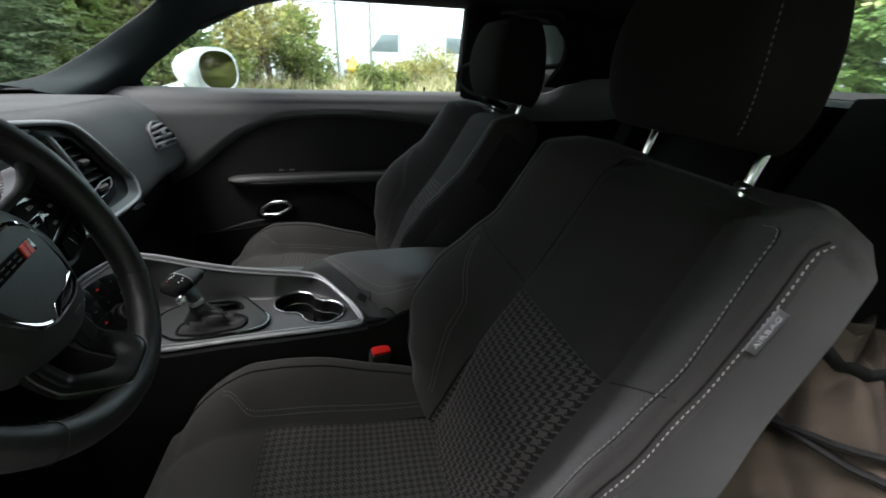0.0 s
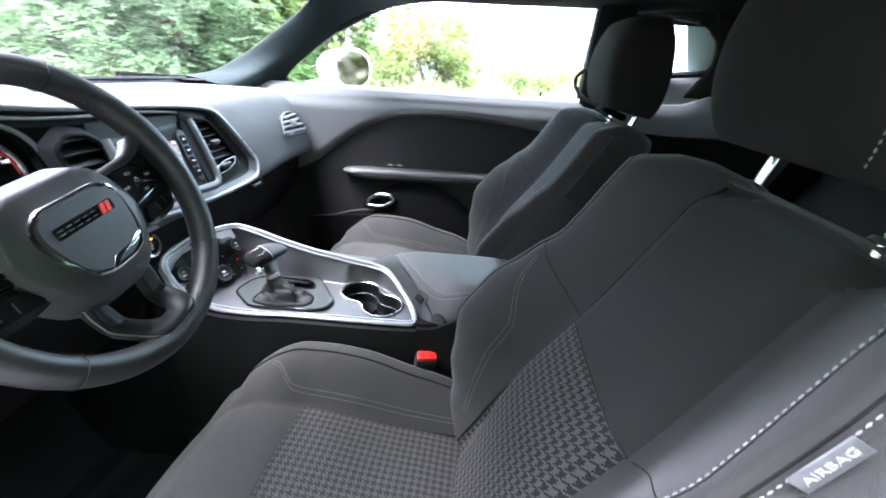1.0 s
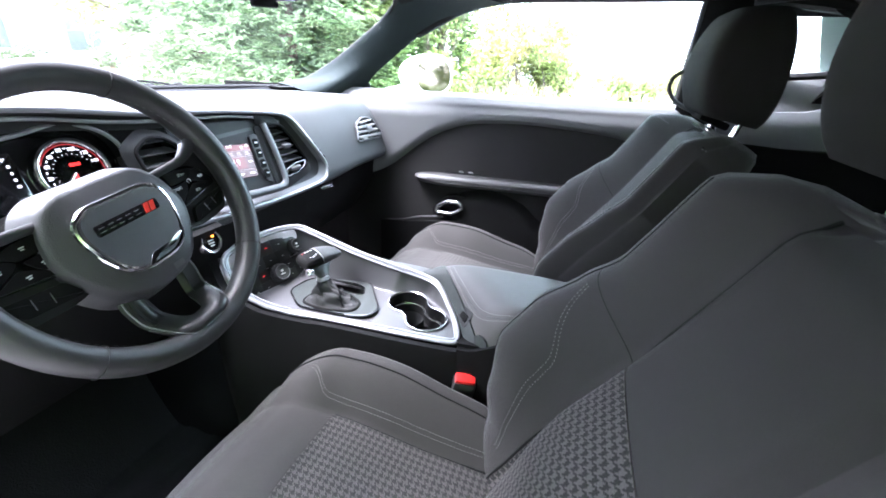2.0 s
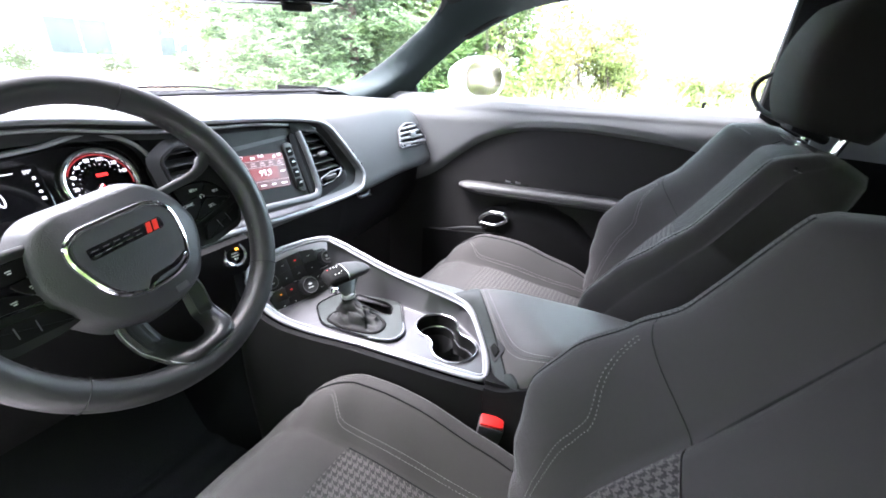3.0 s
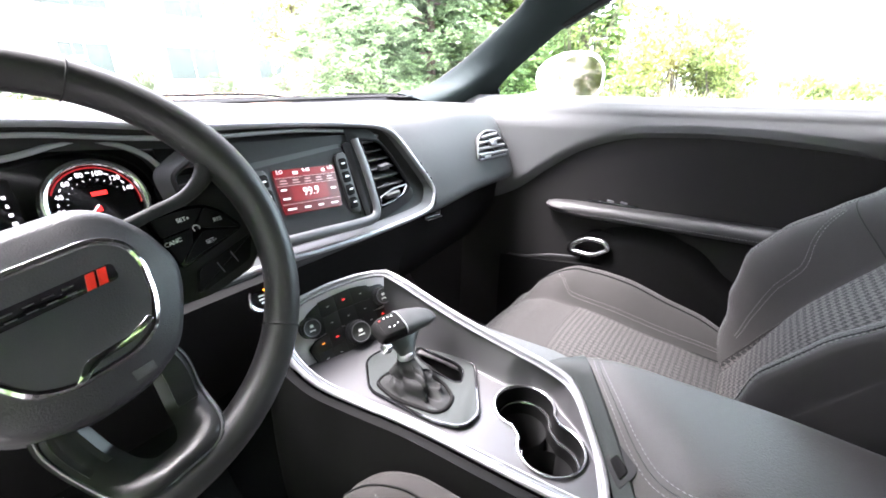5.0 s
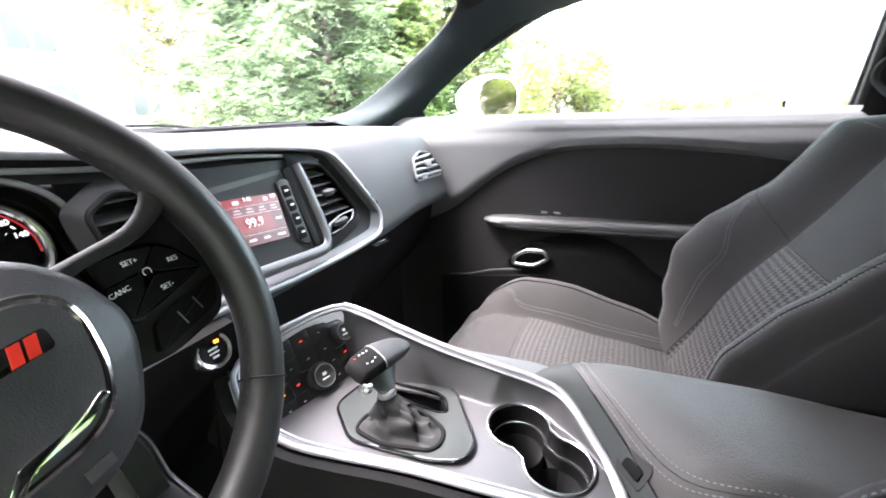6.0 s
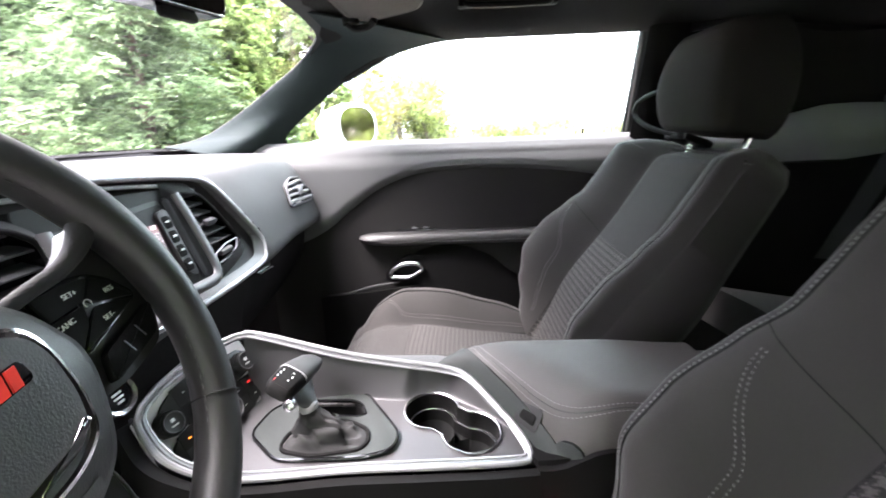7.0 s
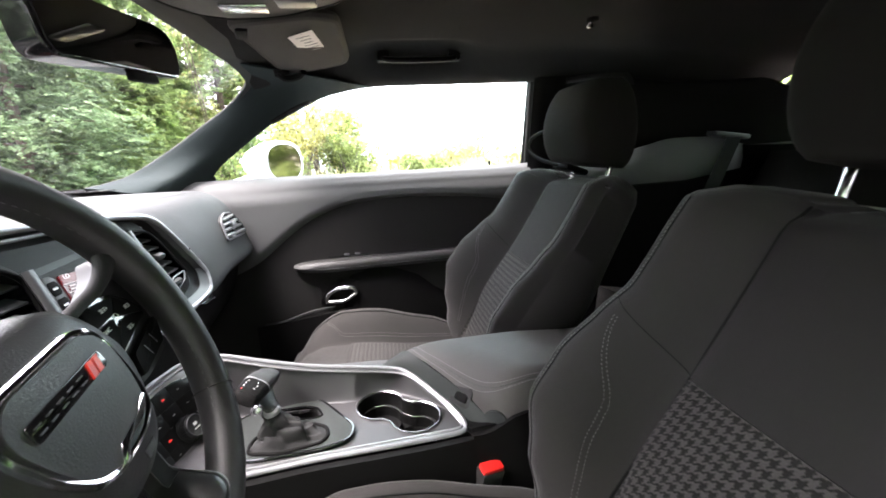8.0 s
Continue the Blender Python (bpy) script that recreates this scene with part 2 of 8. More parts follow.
def surf(fn, nu, nv, thick=0.0, closed_u=False, uv=None):
    """A sheet fn(u, v) with u, v from 0 to 1, given thickness behind it."""
    bm = bmesh.new()
    P = [[Vector(fn(i / nu, j / nv)) for j in range(nv + 1)] for i in range(nu + (0 if closed_u else 1))]
    rows = len(P)
    V = [[bm.verts.new(p) for p in r] for r in P]
    layer = bm.loops.layers.uv.new("cloth") if uv else None
    ni = nu
    for i in range(ni):
        for j in range(nv):
            a, b = i, (i + 1) % rows
            f = bm.faces.new((V[a][j], V[b][j], V[b][j + 1], V[a][j + 1]))
            if uv:
                for lp, (s, t) in zip(f.loops, ((i, j), (i + 1, j), (i + 1, j + 1), (i, j + 1))):
                    lp[layer].uv = uv(s / nu, t / nv)
    if thick:
        bm.normal_update()
        N = [[v.normal.copy() for v in r] for r in V]
        W = [[bm.verts.new(P[i][j] - N[i][j] * thick) for j in range(nv + 1)] for i in range(rows)]
        for i in range(ni):
            for j in range(nv):
                a, b = i, (i + 1) % rows
                f = bm.faces.new((W[a][j], W[a][j + 1], W[b][j + 1], W[b][j]))
                if uv:
                    for lp, (s, t) in zip(f.loops, ((i, j), (i, j + 1), (i + 1, j + 1), (i + 1, j))):
                        lp[layer].uv = uv(s / nu, t / nv)
        for j in range(nv):
            if not closed_u:
                bm.faces.new((V[0][j], V[0][j + 1], W[0][j + 1], W[0][j]))
                bm.faces.new((V[-1][j], W[-1][j], W[-1][j + 1], V[-1][j + 1]))
        for i in range(ni):
            a, b = i, (i + 1) % rows
            bm.faces.new((V[a][0], W[a][0], W[b][0], V[b][0]))
            bm.faces.new((V[a][nv], V[b][nv], W[b][nv], W[a][nv]))
    return bm


def loft(rings, caps=True, closed=True):
    bm = bmesh.new()
    V = [[bm.verts.new(p) for p in r] for r in rings]
    n = len(V[0])
    for a, b in zip(V, V[1:]):
        for j in range(n if closed else n - 1):
            bm.faces.new((a[j], a[(j + 1) % n], b[(j + 1) % n], b[j]))
    if caps:
        bm.faces.new(V[0][::-1])
        bm.faces.new(V[-1])
    return bm


def tube(pts, r, n=8, closed=False, flat=1.0, up=None):
    """A rod along the points; r a number or a function of its share; flat squeezes it across."""
    pts = [Vector(p) for p in pts]
    m = len(pts)
    rings = []
    ref = Vector(up) if up else None
    prev = None
    for i, p in enumerate(pts):
        d = (pts[(i + 1) % m] - pts[i - 1]) if (closed or 0 < i < m - 1) else (pts[min(i + 1, m - 1)] - pts[max(i - 1, 0)])
        d.normalize()
        if ref is None:
            ref = Vector((0, 0, 1)) if abs(d.z) < 0.9 else Vector((1, 0, 0))
        base = Vector(up) if up else (prev if prev else ref)
        s = d.cross(base).normalized()
        t = s.cross(d).normalized()
        prev = t
        q = r(i / max(1, m - 1)) if callable(r) else r
        rings.append([p + s * (q * math.cos(k * math.tau / n)) + t * (q * flat * math.sin(k * math.tau / n)) for k in range(n)])
    if closed:
        rings.append(rings[0])
        bm = bmesh.new()
        V = [[bm.verts.new(p) for p in r_] for r_ in rings[:-1]]
        for i in range(m):
            a, b = V[i], V[(i + 1) % m]
            for j in range(n):
                bm.faces.new((a[j], a[(j + 1) % n], b[(j + 1) % n], b[j]))
        return bm
    return loft(rings)


def axes(o, u, v):
    """A matrix whose x and y run along u and v."""
    u = Vector(u).normalized()
    w = u.cross(Vector(v)).normalized()
    v = w.cross(u)
    m = Matrix((u, v, w)).transposed().to_4x4()
    m.translation = o
    return m


def prism(outline, depth, m=None, bevel=0.0, seg=2, back=0.0):
    """An outline in the plane of m, drawn out from -back to depth along its normal, with rounded edges."""
    bm = bmesh.new()
    lo = [bm.verts.new((x, y, -back)) for x, y in outline]
    hi = [bm.verts.new((x, y, depth)) for x, y in outline]
    n = len(outline)
    bm.faces.new(lo[::-1])
    top = bm.faces.new(hi)
    for i in range(n):
        bm.faces.new((lo[i], lo[(i + 1) % n], hi[(i + 1) % n], hi[i]))
    if bevel:
        bmesh.ops.bevel(bm, geom=list(top.edges), offset=bevel, segments=seg, affect="EDGES", profile=0.5)
    if m is not None:
        bm.transform(m)
    return bm


def box(sx, sy, sz, m=None, bevel=0.004, seg=2):
    bm = bmesh.new()
    bmesh.ops.create_cube(bm, size=1.0, matrix=Matrix.Diagonal((sx, sy, sz, 1)))
    if bevel:
        bmesh.ops.bevel(bm, geom=list(bm.edges), offset=bevel, segments=seg, affect="EDGES", profile=0.5)
    if m is not None:
        bm.transform(m)
    return bm


def turned(profile, m=None, n=24, caps=True):
    """A turned body from (radius, height) pairs."""
    rings = [[Vector((r * math.cos(k * math.tau / n), r * math.sin(k * math.tau / n), z)) for k in range(n)] for r, z in profile]
    bm = loft(rings, caps)
    if m is not None:
        bm.transform(m)
    return bm


def rounded(pts, r, n=4):
    """A polygon of (x, y) with its corners rounded."""
    out = []
    m = len(pts)
    for i in range(m):
        a, b, c = Vector(pts[i - 1]), Vector(pts[i]), Vector(pts[(i + 1) % m])
        ra = min(r, 0.45 * (a - b).length, 0.45 * (c - b).length)
        p, q = b + (a - b).normalized() * ra, b + (c - b).normalized() * ra
        for k in range(n + 1):
            t = k / n
            out.append(tuple(p * (1 - t) ** 2 + b * 2 * t * (1 - t) + q * t * t))
    return out


def merge(*bms):
    out = bmesh.new()
    for b in bms:
        me = bpy.data.meshes.new("tmp")
        b.to_mesh(me)
        b.free()
        out.from_mesh(me)
        bpy.data.meshes.remove(me)
    return out


def smooth(x, a, b):
    t = max(0.0, min(1.0, (x - a) / (b - a)))
    return t * t * (3 - 2 * t)


def table(x, *pairs):
    """Smooth reading of a table of (x, value)."""
    if x <= pairs[0][0]:
        return pairs[0][1]
    for (a, p), (b, q) in zip(pairs, pairs[1:]):
        if x <= b:
            t = (x - a) / (b - a)
            t = t * t * (3 - 2 * t) * 0.5 + t * 0.5
            return p + (q - p) * t
    return pairs[-1][1]


def stitches(path, name, parent, length=0.0042, gap=0.0022, r=0.0006, lift=(0, 0, 0), thread=None):
    """A row of thread stitches along a path, one mesh."""
    pts = [Vector(p) + Vector(lift) for p in path]
    d = 0.0
    verts, faces = [], []
    cut = []
    for a, b in zip(pts, pts[1:]):
        seg = (b - a).length
        if seg < 1e-6:
            continue
        w = (b - a) / seg
        while d < seg:
            cut.append((a + w * d, w))
            d += length + gap
        d -= seg
    for p, w in cut:
        s = w.cross(Vector((0.3, 0.2, 0.9))).normalized() * r
        t = w.cross(s).normalized() * r
        q = p + w * length
        k = len(verts)
        for e, f in ((p, 0.5), (p + w * length * 0.5, 1.5), (q, 0.5)):
            verts += [e + s * f, e + t * f, e - s * f, e - t * f]
        for j in range(2):
            for i in range(4):
                faces.append((k + 4 * j + i, k + 4 * j + (i + 1) % 4, k + 4 * j + 4 + (i + 1) % 4, k + 4 * j + 4 + i))
    bm = bmesh.new()
    V = [bm.verts.new(v) for v in verts]
    for f in faces:
        bm.faces.new([V[i] for i in f])
    return part(name, bm, thread or THREAD, parent, "pale grey stitching thread")


# ---- car shell ----
def mirrored(v):
    return Vector((v[0], -v[1], v[2]))


WS_EDGE = spline([(-0.745, 0.655, 1.052), (-0.712, 0.694, 1.060), (-0.655, 0.722, 1.080), (-0.545, 0.731, 1.142), (-0.415, 0.708, 1.219), (-0.335, 0.684, 1.266), (-0.272, 0.640, 1.312), (-0.250, 0.585, 1.335), (-0.246, 0.492, 1.348)], 6)
WIN_EDGE = spline([(-0.475, 0.780, 1.030), (-0.440, 0.775, 1.072), (-0.405, 0.768, 1.105), (-0.345, 0.757, 1.148), (-0.235, 0.737, 1.220), (-0.150, 0.723, 1.263), (-0.090, 0.714, 1.284), (-0.02, 0.706, 1.303), (0.07, 0.699, 1.316)], 6)


def pillar(u, v, side):
    a, b = at_curve(WS_EDGE, u), at_curve(WIN_EDGE, u)
    p = a.lerp(b, v)
    p += Vector((0.35, -0.75, -0.1)).normalized() * (0.022 * math.sin(math.pi * v) ** 0.7)
    # the foot swells inward to meet the dashboard
    p += Vector((0.0, -1.0, -0.10)) * (0.070 * (1 - smooth(u, 0.0, 0.45)) * smooth(v, 0.0, 0.60) * (1 - smooth(v, 0.62, 1.0)))
    return p if side > 0 else mirrored(p)


for side in (1, -1):
    solo("trim", surf(lambda u, v: pillar(u, v, side), 30, 14, 0.004), PILLAR, "dark grey grained windscreen pillar trim", "pillar trim", kind="structure")
    a = [p if side > 0 else mirrored(p) for p in WS_EDGE]
    solo("trim", tube([p + Vector((0.0, 0.004 * side, 0)) for p in a], 0.006, 8), RUBBER, "black rubber windscreen seal along the pillar", "seal", kind="structure")


# roof lining
def roof(u, v):
    x = -0.24 + 1.70 * u
    y = -0.70 + 1.40 * v
    k = abs(y) / 0.70
    z = 1.385 - 0.022 * k ** 2 - 0.05 * smooth(k, 0.72, 1.0) - 0.025 * smooth(-x, -0.05, 0.24) - 0.060 * smooth(x, 0.8, 1.45)
    z += 0.030 * math.exp(-((x - 0.22) / 0.13) ** 4) * smooth(y, 0.42, 0.50) * (1 - smooth(y, 0.57, 0.64))
    return (x + 0.06 * (1 - k ** 2) * (1 - u) * -0.6, y, z)


solo("ceiling", surf(roof, 70, 48, -0.03), HEADLINER, "dark charcoal cloth roof lining", "ceiling", kind="structure")
RAIL = [(0.07, 0.699, 1.316), (0.25, 0.690, 1.322), (0.44, 0.685, 1.322), (0.62, 0.682, 1.318), (0.80, 0.675, 1.300), (1.1, 0.65, 1.26)]
for side in (1, -1):
    pts = spline([(-0.235, 0.737, 1.220), (-0.09, 0.714, 1.284), (-0.02, 0.706, 1.303)] + RAIL, 6)
    pts = [p if side > 0 else mirrored(p) for p in pts]
    solo("trim", tube([p + Vector((0, -0.004 * side, 0.016)) for p in pts], 0.018, 8), HEADLINER, "charcoal cloth roof rail above the side window", "roof rail", kind="structure")
    solo("trim", tube([p + Vector((0, 0.016 * side, 0.004)) for p in pts], 0.008, 8), RUBBER, "black rubber window seal under the roof rail", "seal", kind="structure")


# windscreen
def windscreen(u, v):
    y = 1.24 * (-1 + 2 * u)
    yb, yt = 0.705 * y, 0.535 * y
    b = Vector((-0.945 + 0.21 * y * y, yb, 1.040))
    t = Vector((-0.285 + 0.045 * y * y, yt, 1.372 - 0.028 * y * y))
    p = b.lerp(t, v)
    p.z += 0.012 * math.sin(math.pi * v)
    return p


pane = solo("window_1", surf(windscreen, 24, 12, 0.005), GLASS, "clear curved windscreen glass", "windscreen", kind="structure")
solo("trim", tube([windscreen(0.09 + 0.82 * i / 40, 0.0) + Vector((0.005, 0, 0.006)) for i in range(41)], 0.007, 6), RUBBER, "black rubber strip at the foot of the windscreen", "seal", kind="structure")
# black ceramic border with rounded corners
fh = [(0.893, 0.030), (0.925, 0.110), (0.953, 0.280), (0.974, 0.550), (0.976, 0.800), (0.946, 0.945), (0.86, 0.982)]
fi = rounded(fh + [(1 - u, v) for u, v in fh[::-1]], 0.05, 5)
fg = [(0.90, -0.03), (1.0, 0.02), (1.02, 0.28), (1.03, 0.55), (1.03, 0.80), (1.01, 1.03), (0.88, 1.06)]
fo = rounded(fg + [(1 - u, v) for u, v in fg[::-1]], 0.004, 5)
solo("trim", loft([[windscreen(u, v) + Vector((0.004, 0, -0.006)) for u, v in o] for o in (fi, [(0.6 * p[0] + 0.4 * q[0], 0.6 * p[1] + 0.4 * q[1]) for p, q in zip(fi, fo)], fo)], caps=False), RUBBER, "black border band round the windscreen glass", "band", kind="structure")

# bonnet and wipers
bonnet = thing("bonnet", (-1.5, 0, 0.9), "white painted car bonnet ahead of the windscreen", "bonnet")
part("panel", surf(lambda u, v: (-1.02 - 1.05 * v + 0.16 * (2 * u - 1) ** 2, -0.78 + 1.56 * u, 1.035 - 0.05 * v ** 1.5 - 0.16 * abs(2 * u - 1) ** 4 - 0.13 * smooth(v, 0.8, 1)), 24, 18, 0.01), PAINT, bonnet)
part("cowl", surf(lambda u, v: (-0.93 - 0.12 * v + 0.2 * (2 * u - 1) ** 2, -0.70 + 1.40 * u, 1.022 - 0.006 * v), 20, 4, 0.01), PLASTIC_DARK, bonnet)
for y0, ln in ((0.28, 0.52), (-0.30, 0.55)):
    wiper = thing("wiper", (-0.98, y0, 1.04), "black windscreen wiper resting at the glass foot", "wiper", "wipers")
    part("blade", tube([(-0.955 + 0.18 * ((y0 - k * 0.1 * ln / 0.5) / 0.7) ** 2, y0 + 0.02 - k * 0.1 * ln / 0.5, 1.052) for k in range(6)], 0.005, 6), RUBBER, wiper)
    part("arm", tube(spline([(-1.0, y0 + 0.16, 1.043), (-0.985, y0 + 0.02, 1.060), (-0.975, y0 - 0.25, 1.066)], 4), 0.0065, 6, flat=0.6), PLASTIC_DARK, wiper)
    part("pivot", turned([(0.016, 0), (0.016, 0.014), (0.008, 0.02)], pose(-1.0, y0 + 0.17, 1.033), 12), PLASTIC_DARK, wiper)

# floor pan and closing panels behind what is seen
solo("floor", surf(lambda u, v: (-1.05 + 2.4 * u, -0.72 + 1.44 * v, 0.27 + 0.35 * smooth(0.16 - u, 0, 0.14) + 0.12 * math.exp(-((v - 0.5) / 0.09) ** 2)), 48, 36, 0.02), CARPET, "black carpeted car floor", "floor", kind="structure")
solo("wall_front", surf(lambda u, v: (-1.0 - 0.06 * v, -0.76 + 1.52 * u, 0.3 + 0.73 * v), 8, 8, 0.02), RUBBER, "black firewall behind the dashboard", "firewall", kind="structure")

for side in (1, -1):
    solo("kick_panel", surf(lambda u, v: (-1.08 + 0.60 * u, side * (0.74 + 0.02 * u), 0.24 + 0.81 * v), 6, 8, 0.02), PLASTIC_DARK, "black footwell side panel", "side panel", kind="structure")

# ---- passenger door ----
INS = ((-0.50, 0.735), (-0.41, 0.752), (-0.322, 0.792), (-0.232, 0.865), (-0.149, 0.923), (-0.042, 0.965), (0.071, 0.976), (0.202, 0.978), (0.379, 0.967), (0.487, 0.952), (0.64, 0.925))


def sill_y(x):
    return 0.757 - 0.012 * smooth(-x, -0.1, 0.5)


def door_y(x, z):
    y = table(z, (0.30, 0.690), (0.55, 0.703), (0.75, 0.722), (0.90, 0.726), (0.975, 0.728), (1.01, 0.741), (1.026, 0.751), (1.036, 0.768)) - 0.768 + sill_y(x)
    return y


INS_LINE = spline([(x, 0, z) for x, z in INS], 12)


def insert_z(x):
    """Upper edge of the insert, a smooth line along the door."""
    if x <= INS_LINE[0].x:
        return INS_LINE[0].z
    for a, b in zip(INS_LINE, INS_LINE[1:]):
        if x <= b.x:
            return a.z + (b.z - a.z) * (x - a.x) / (b.x - a.x)
    return INS_LINE[-1].z


door = thing("door_1", (0.05, 0.75, 0.3), "closed passenger door with dark grey grained panel", "door", kind="structure")


def band(u, v):
    x = -0.60 + 1.23 * u
    zb = insert_z(max(-0.5, x))
    z = zb + (1.036 - zb) * v
    y = door_y(x, z) + 0.016 * (1 - smooth(v, 0.0, 0.10)) - 0.004
    return (x, y, z)


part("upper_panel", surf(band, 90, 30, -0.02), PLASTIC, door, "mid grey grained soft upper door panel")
for z, xa, xb in ((1.0305, -0.352, -0.186), (1.0350, -0.345, -0.192)):
    part("demister_slot", tube([(xa + (xb - xa) * k / 8, door_y(xa + (xb - xa) * k / 8, z) - 0.004, z + 0.0004) for k in range(9)], 0.0013, 6), RUBBER, door)
part("window_seal", tube([(-0.30 + 0.90 * k / 20, sill_y(-0.30 + 0.90 * k / 20) + 0.006, 1.0375) for k in range(21)], 0.0024, 6), RUBBER, door, "black rubber seal along the window's foot")
part("insert_joint", tube([(p.x, door_y(p.x, p.z) + 0.0055, p.z + 0.0015) for p in INS_LINE if -0.42 < p.x < 0.58], 0.0020, 6), RUBBER, door)


def inner(u, v):
    x = -0.50 + 1.13 * u
    zb = insert_z(x) + 0.004
    z = 0.30 + (zb - 0.30) * v
    return (x, door_y(x, z) + 0.012, z)


part("insert", surf(inner, 80, 40, -0.02), INSERT, door, "black smooth door insert")
part("insert_lip", tube([(x, door_y(x, insert_z(x)) + 0.004, insert_z(x)) for x in [-0.5 + 1.13 * i / 80 for i in range(81)]], 0.005, 8), PLASTIC_DARK, door)
part("outer_skin", surf(lambda u, v: (-0.52 + 1.17 * u, 0.86 + 0.04 * math.sin(math.pi * v), 0.22 + 0.80 * v), 10, 10, 0.01), PAINT, door, "white painted outer door skin")
part("belt_strip", prism([(-0.50, 0.762), (0.62, 0.772), (0.62, 0.858), (-0.50, 0.858)], 0.012, Matrix.Translation((0, 0, 1.022)), 0.003), RUBBER, door, "black rubber strip where the glass enters")
part("defrost_vent", box(0.140, 0.020, 0.008, pose(-0.29, 0.752, 1.037), 0.003), RUBBER, door, "slim black demister slot")
part("lock_pin", turned([(0.011, 0), (0.010, 0.006), (0.004, 0.008), (0.0035, 0.02), (0.005, 0.026), (0.003, 0.029)], pose(0.469, 0.757, 1.038), 12), PLASTIC_DARK, door)

# armrest with its pull cup and switches
ARM_RINGS = []
for i in range(31):
    x = -0.215 + 0.76 * i / 30
    e = math.sqrt(max(0.0, 1 - (1 - min(1.0, i / 5.0)) ** 2))
    zt, hh, out = 0.781 + 0.006 * i / 30, 0.018 * (0.35 + 0.65 * e), 0.028 + 0.036 * e
    ys = door_y(x, 0.78) + 0.02
    yf = ys - 0.02 - out
    zc = zt - 0.018
    ARM_RINGS.append([Vector((x, y, z)) for y, z in ((ys, zc + hh * 0.7), (yf + 0.035, zc + hh), (yf + 0.014, zc + hh * 0.95), (yf + 0.004, zc + hh * 0.6), (yf, zc),
                                                     (yf + 0.004, zc - hh * 0.7), (yf + 0.016, zc - hh * 1.1), (yf + 0.04, zc - hh * 1.5), (ys, zc - hh * 1.7))])
arm = part("armrest", loft(ARM_RINGS), ARM_VINYL, door, "padded dark grey door armrest")
stitches([(r[4] + r[5]) / 2 + Vector((0, -0.0008, 0)) for r in ARM_RINGS[3:]], "stitching", arm)
sw = part("switch_panel", box(0.13, 0.035, 0.008, pose(-0.04, 0.712, 0.783, 0, 0, 1), 0.003), GLOSS, door, "gloss black window switch panel")
for dx in (-0.025, 0.01):
    part("switch", box(0.018, 0.016, 0.007, pose(-0.02 + dx, 0.708, 0.789, 0, 8, 0), 0.002), SILVER_DARK, sw)
# curved lower pod
POD = ((-0.06, 0.690), (-0.026, 0.711), (0.048, 0.728), (0.11, 0.718), (0.165, 0.697), (0.253, 0.630), (0.33, 0.55), (0.42, 0.48))


def pod(u, v):
    x = -0.06 + 0.60 * u
    zt = table(x, *POD)
    z = 0.32 + (zt - 0.32) * v
    return (x, door_y(x, z) - 0.022 * smooth(1 - v, 0, 0.10) * smooth(u, 0, 0.06) + 0.006, z)


part("lower_pod", surf(pod, 40, 24, -0.02), PLASTIC_DARK, door, "black moulded lower door pod")
part("pocket_lip", tube(spline([(-0.345, 0.685, 0.575), (-0.315, 0.676, 0.580), (-0.26, 0.668, 0.590), (-0.18, 0.668, 0.612), (-0.10, 0.672, 0.622)], 6), 0.0040, 8), KNOB, door, "thin dark edge of the door pocket")
part("pocket", surf(lambda u, v: (-0.35 + 0.40 * u, 0.675 - 0.012 * math.sin(math.pi * u) + 0.01 * v, 0.33 + (0.245 + 0.05 * u) * v), 20, 10, -0.015), PLASTIC_DARK, door, "black door map pocket")
part("handle_cup", prism(rounded([(-0.150, 0.628), (-0.02, 0.628), (0.0, 0.70), (-0.07, 0.712), (-0.13, 0.668)], 0.02), 0.01, axes((0, 0.690, 0), (1, 0, 0), (0, 0, 1)), 0.004), PLASTIC_DARK, door)
ring_o = rounded([(-0.124, 0.640), (-0.062, 0.640), (-0.020, 0.668), (-0.034, 0.688), (-0.082, 0.687), (-0.120, 0.662)], 0.017, 6)
handle_path = [(x, 0.668 - 0.01 * smooth(x, -0.12, -0.03), z) for x, z in ring_o]
part("door_handle", tube(handle_path, 0.0082, 10, closed=True, flat=0.9), SATIN, door, "bright satin chrome inside door handle")


part("corner_sail", prism([(-0.478, 1.030), (-0.440, 1.030), (-0.440, 1.062), (-0.452, 1.080), (-0.470, 1.050)], 0.006, axes((0, 0.790, 0), (1, 0, 0), (0, 0, 1)), 0.001), RUBBER, door, "small black corner piece at the window foot")


# side glass, quarter glass and pillar behind the door
def side_glass(u, v):
    x0 = table(v, (0.0, -0.475), (0.15, -0.45), (0.40, -0.36), (0.65, -0.235), (0.88, -0.09), (1.0, 0.07))
    x = x0 + (0.628 - x0) * u
    return (x, 0.79 - 0.085 * v + (0.005 * math.sin(math.pi * v)), 1.03 + 0.292 * v)


pane = solo("window_2", surf(side_glass, 16, 10, 0.004), GREEN_GLASS, "clear closed passenger door window glass", "window", kind="structure")
pane.visible_shadow = False
part_b = thing("trim", (0.66, 0.72, 1.0), "black trimmed pillar behind the passenger window", "pillar trim", kind="structure")
part("cover", surf(lambda u, v: (0.604 + 0.092 * u + 0.008 * v, 0.758 - 0.075 * v - 0.02 * math.sin(math.pi * u), 0.95 + 0.375 * v), 8, 12, -0.02), PLASTIC_DARK, part_b)
part("outer_cover", surf(lambda u, v: (0.594 + 0.115 * u + 0.006 * v, 0.800 - 0.078 * v, 0.98 + 0.350 * v), 4, 8, 0.01), RUBBER, part_b)
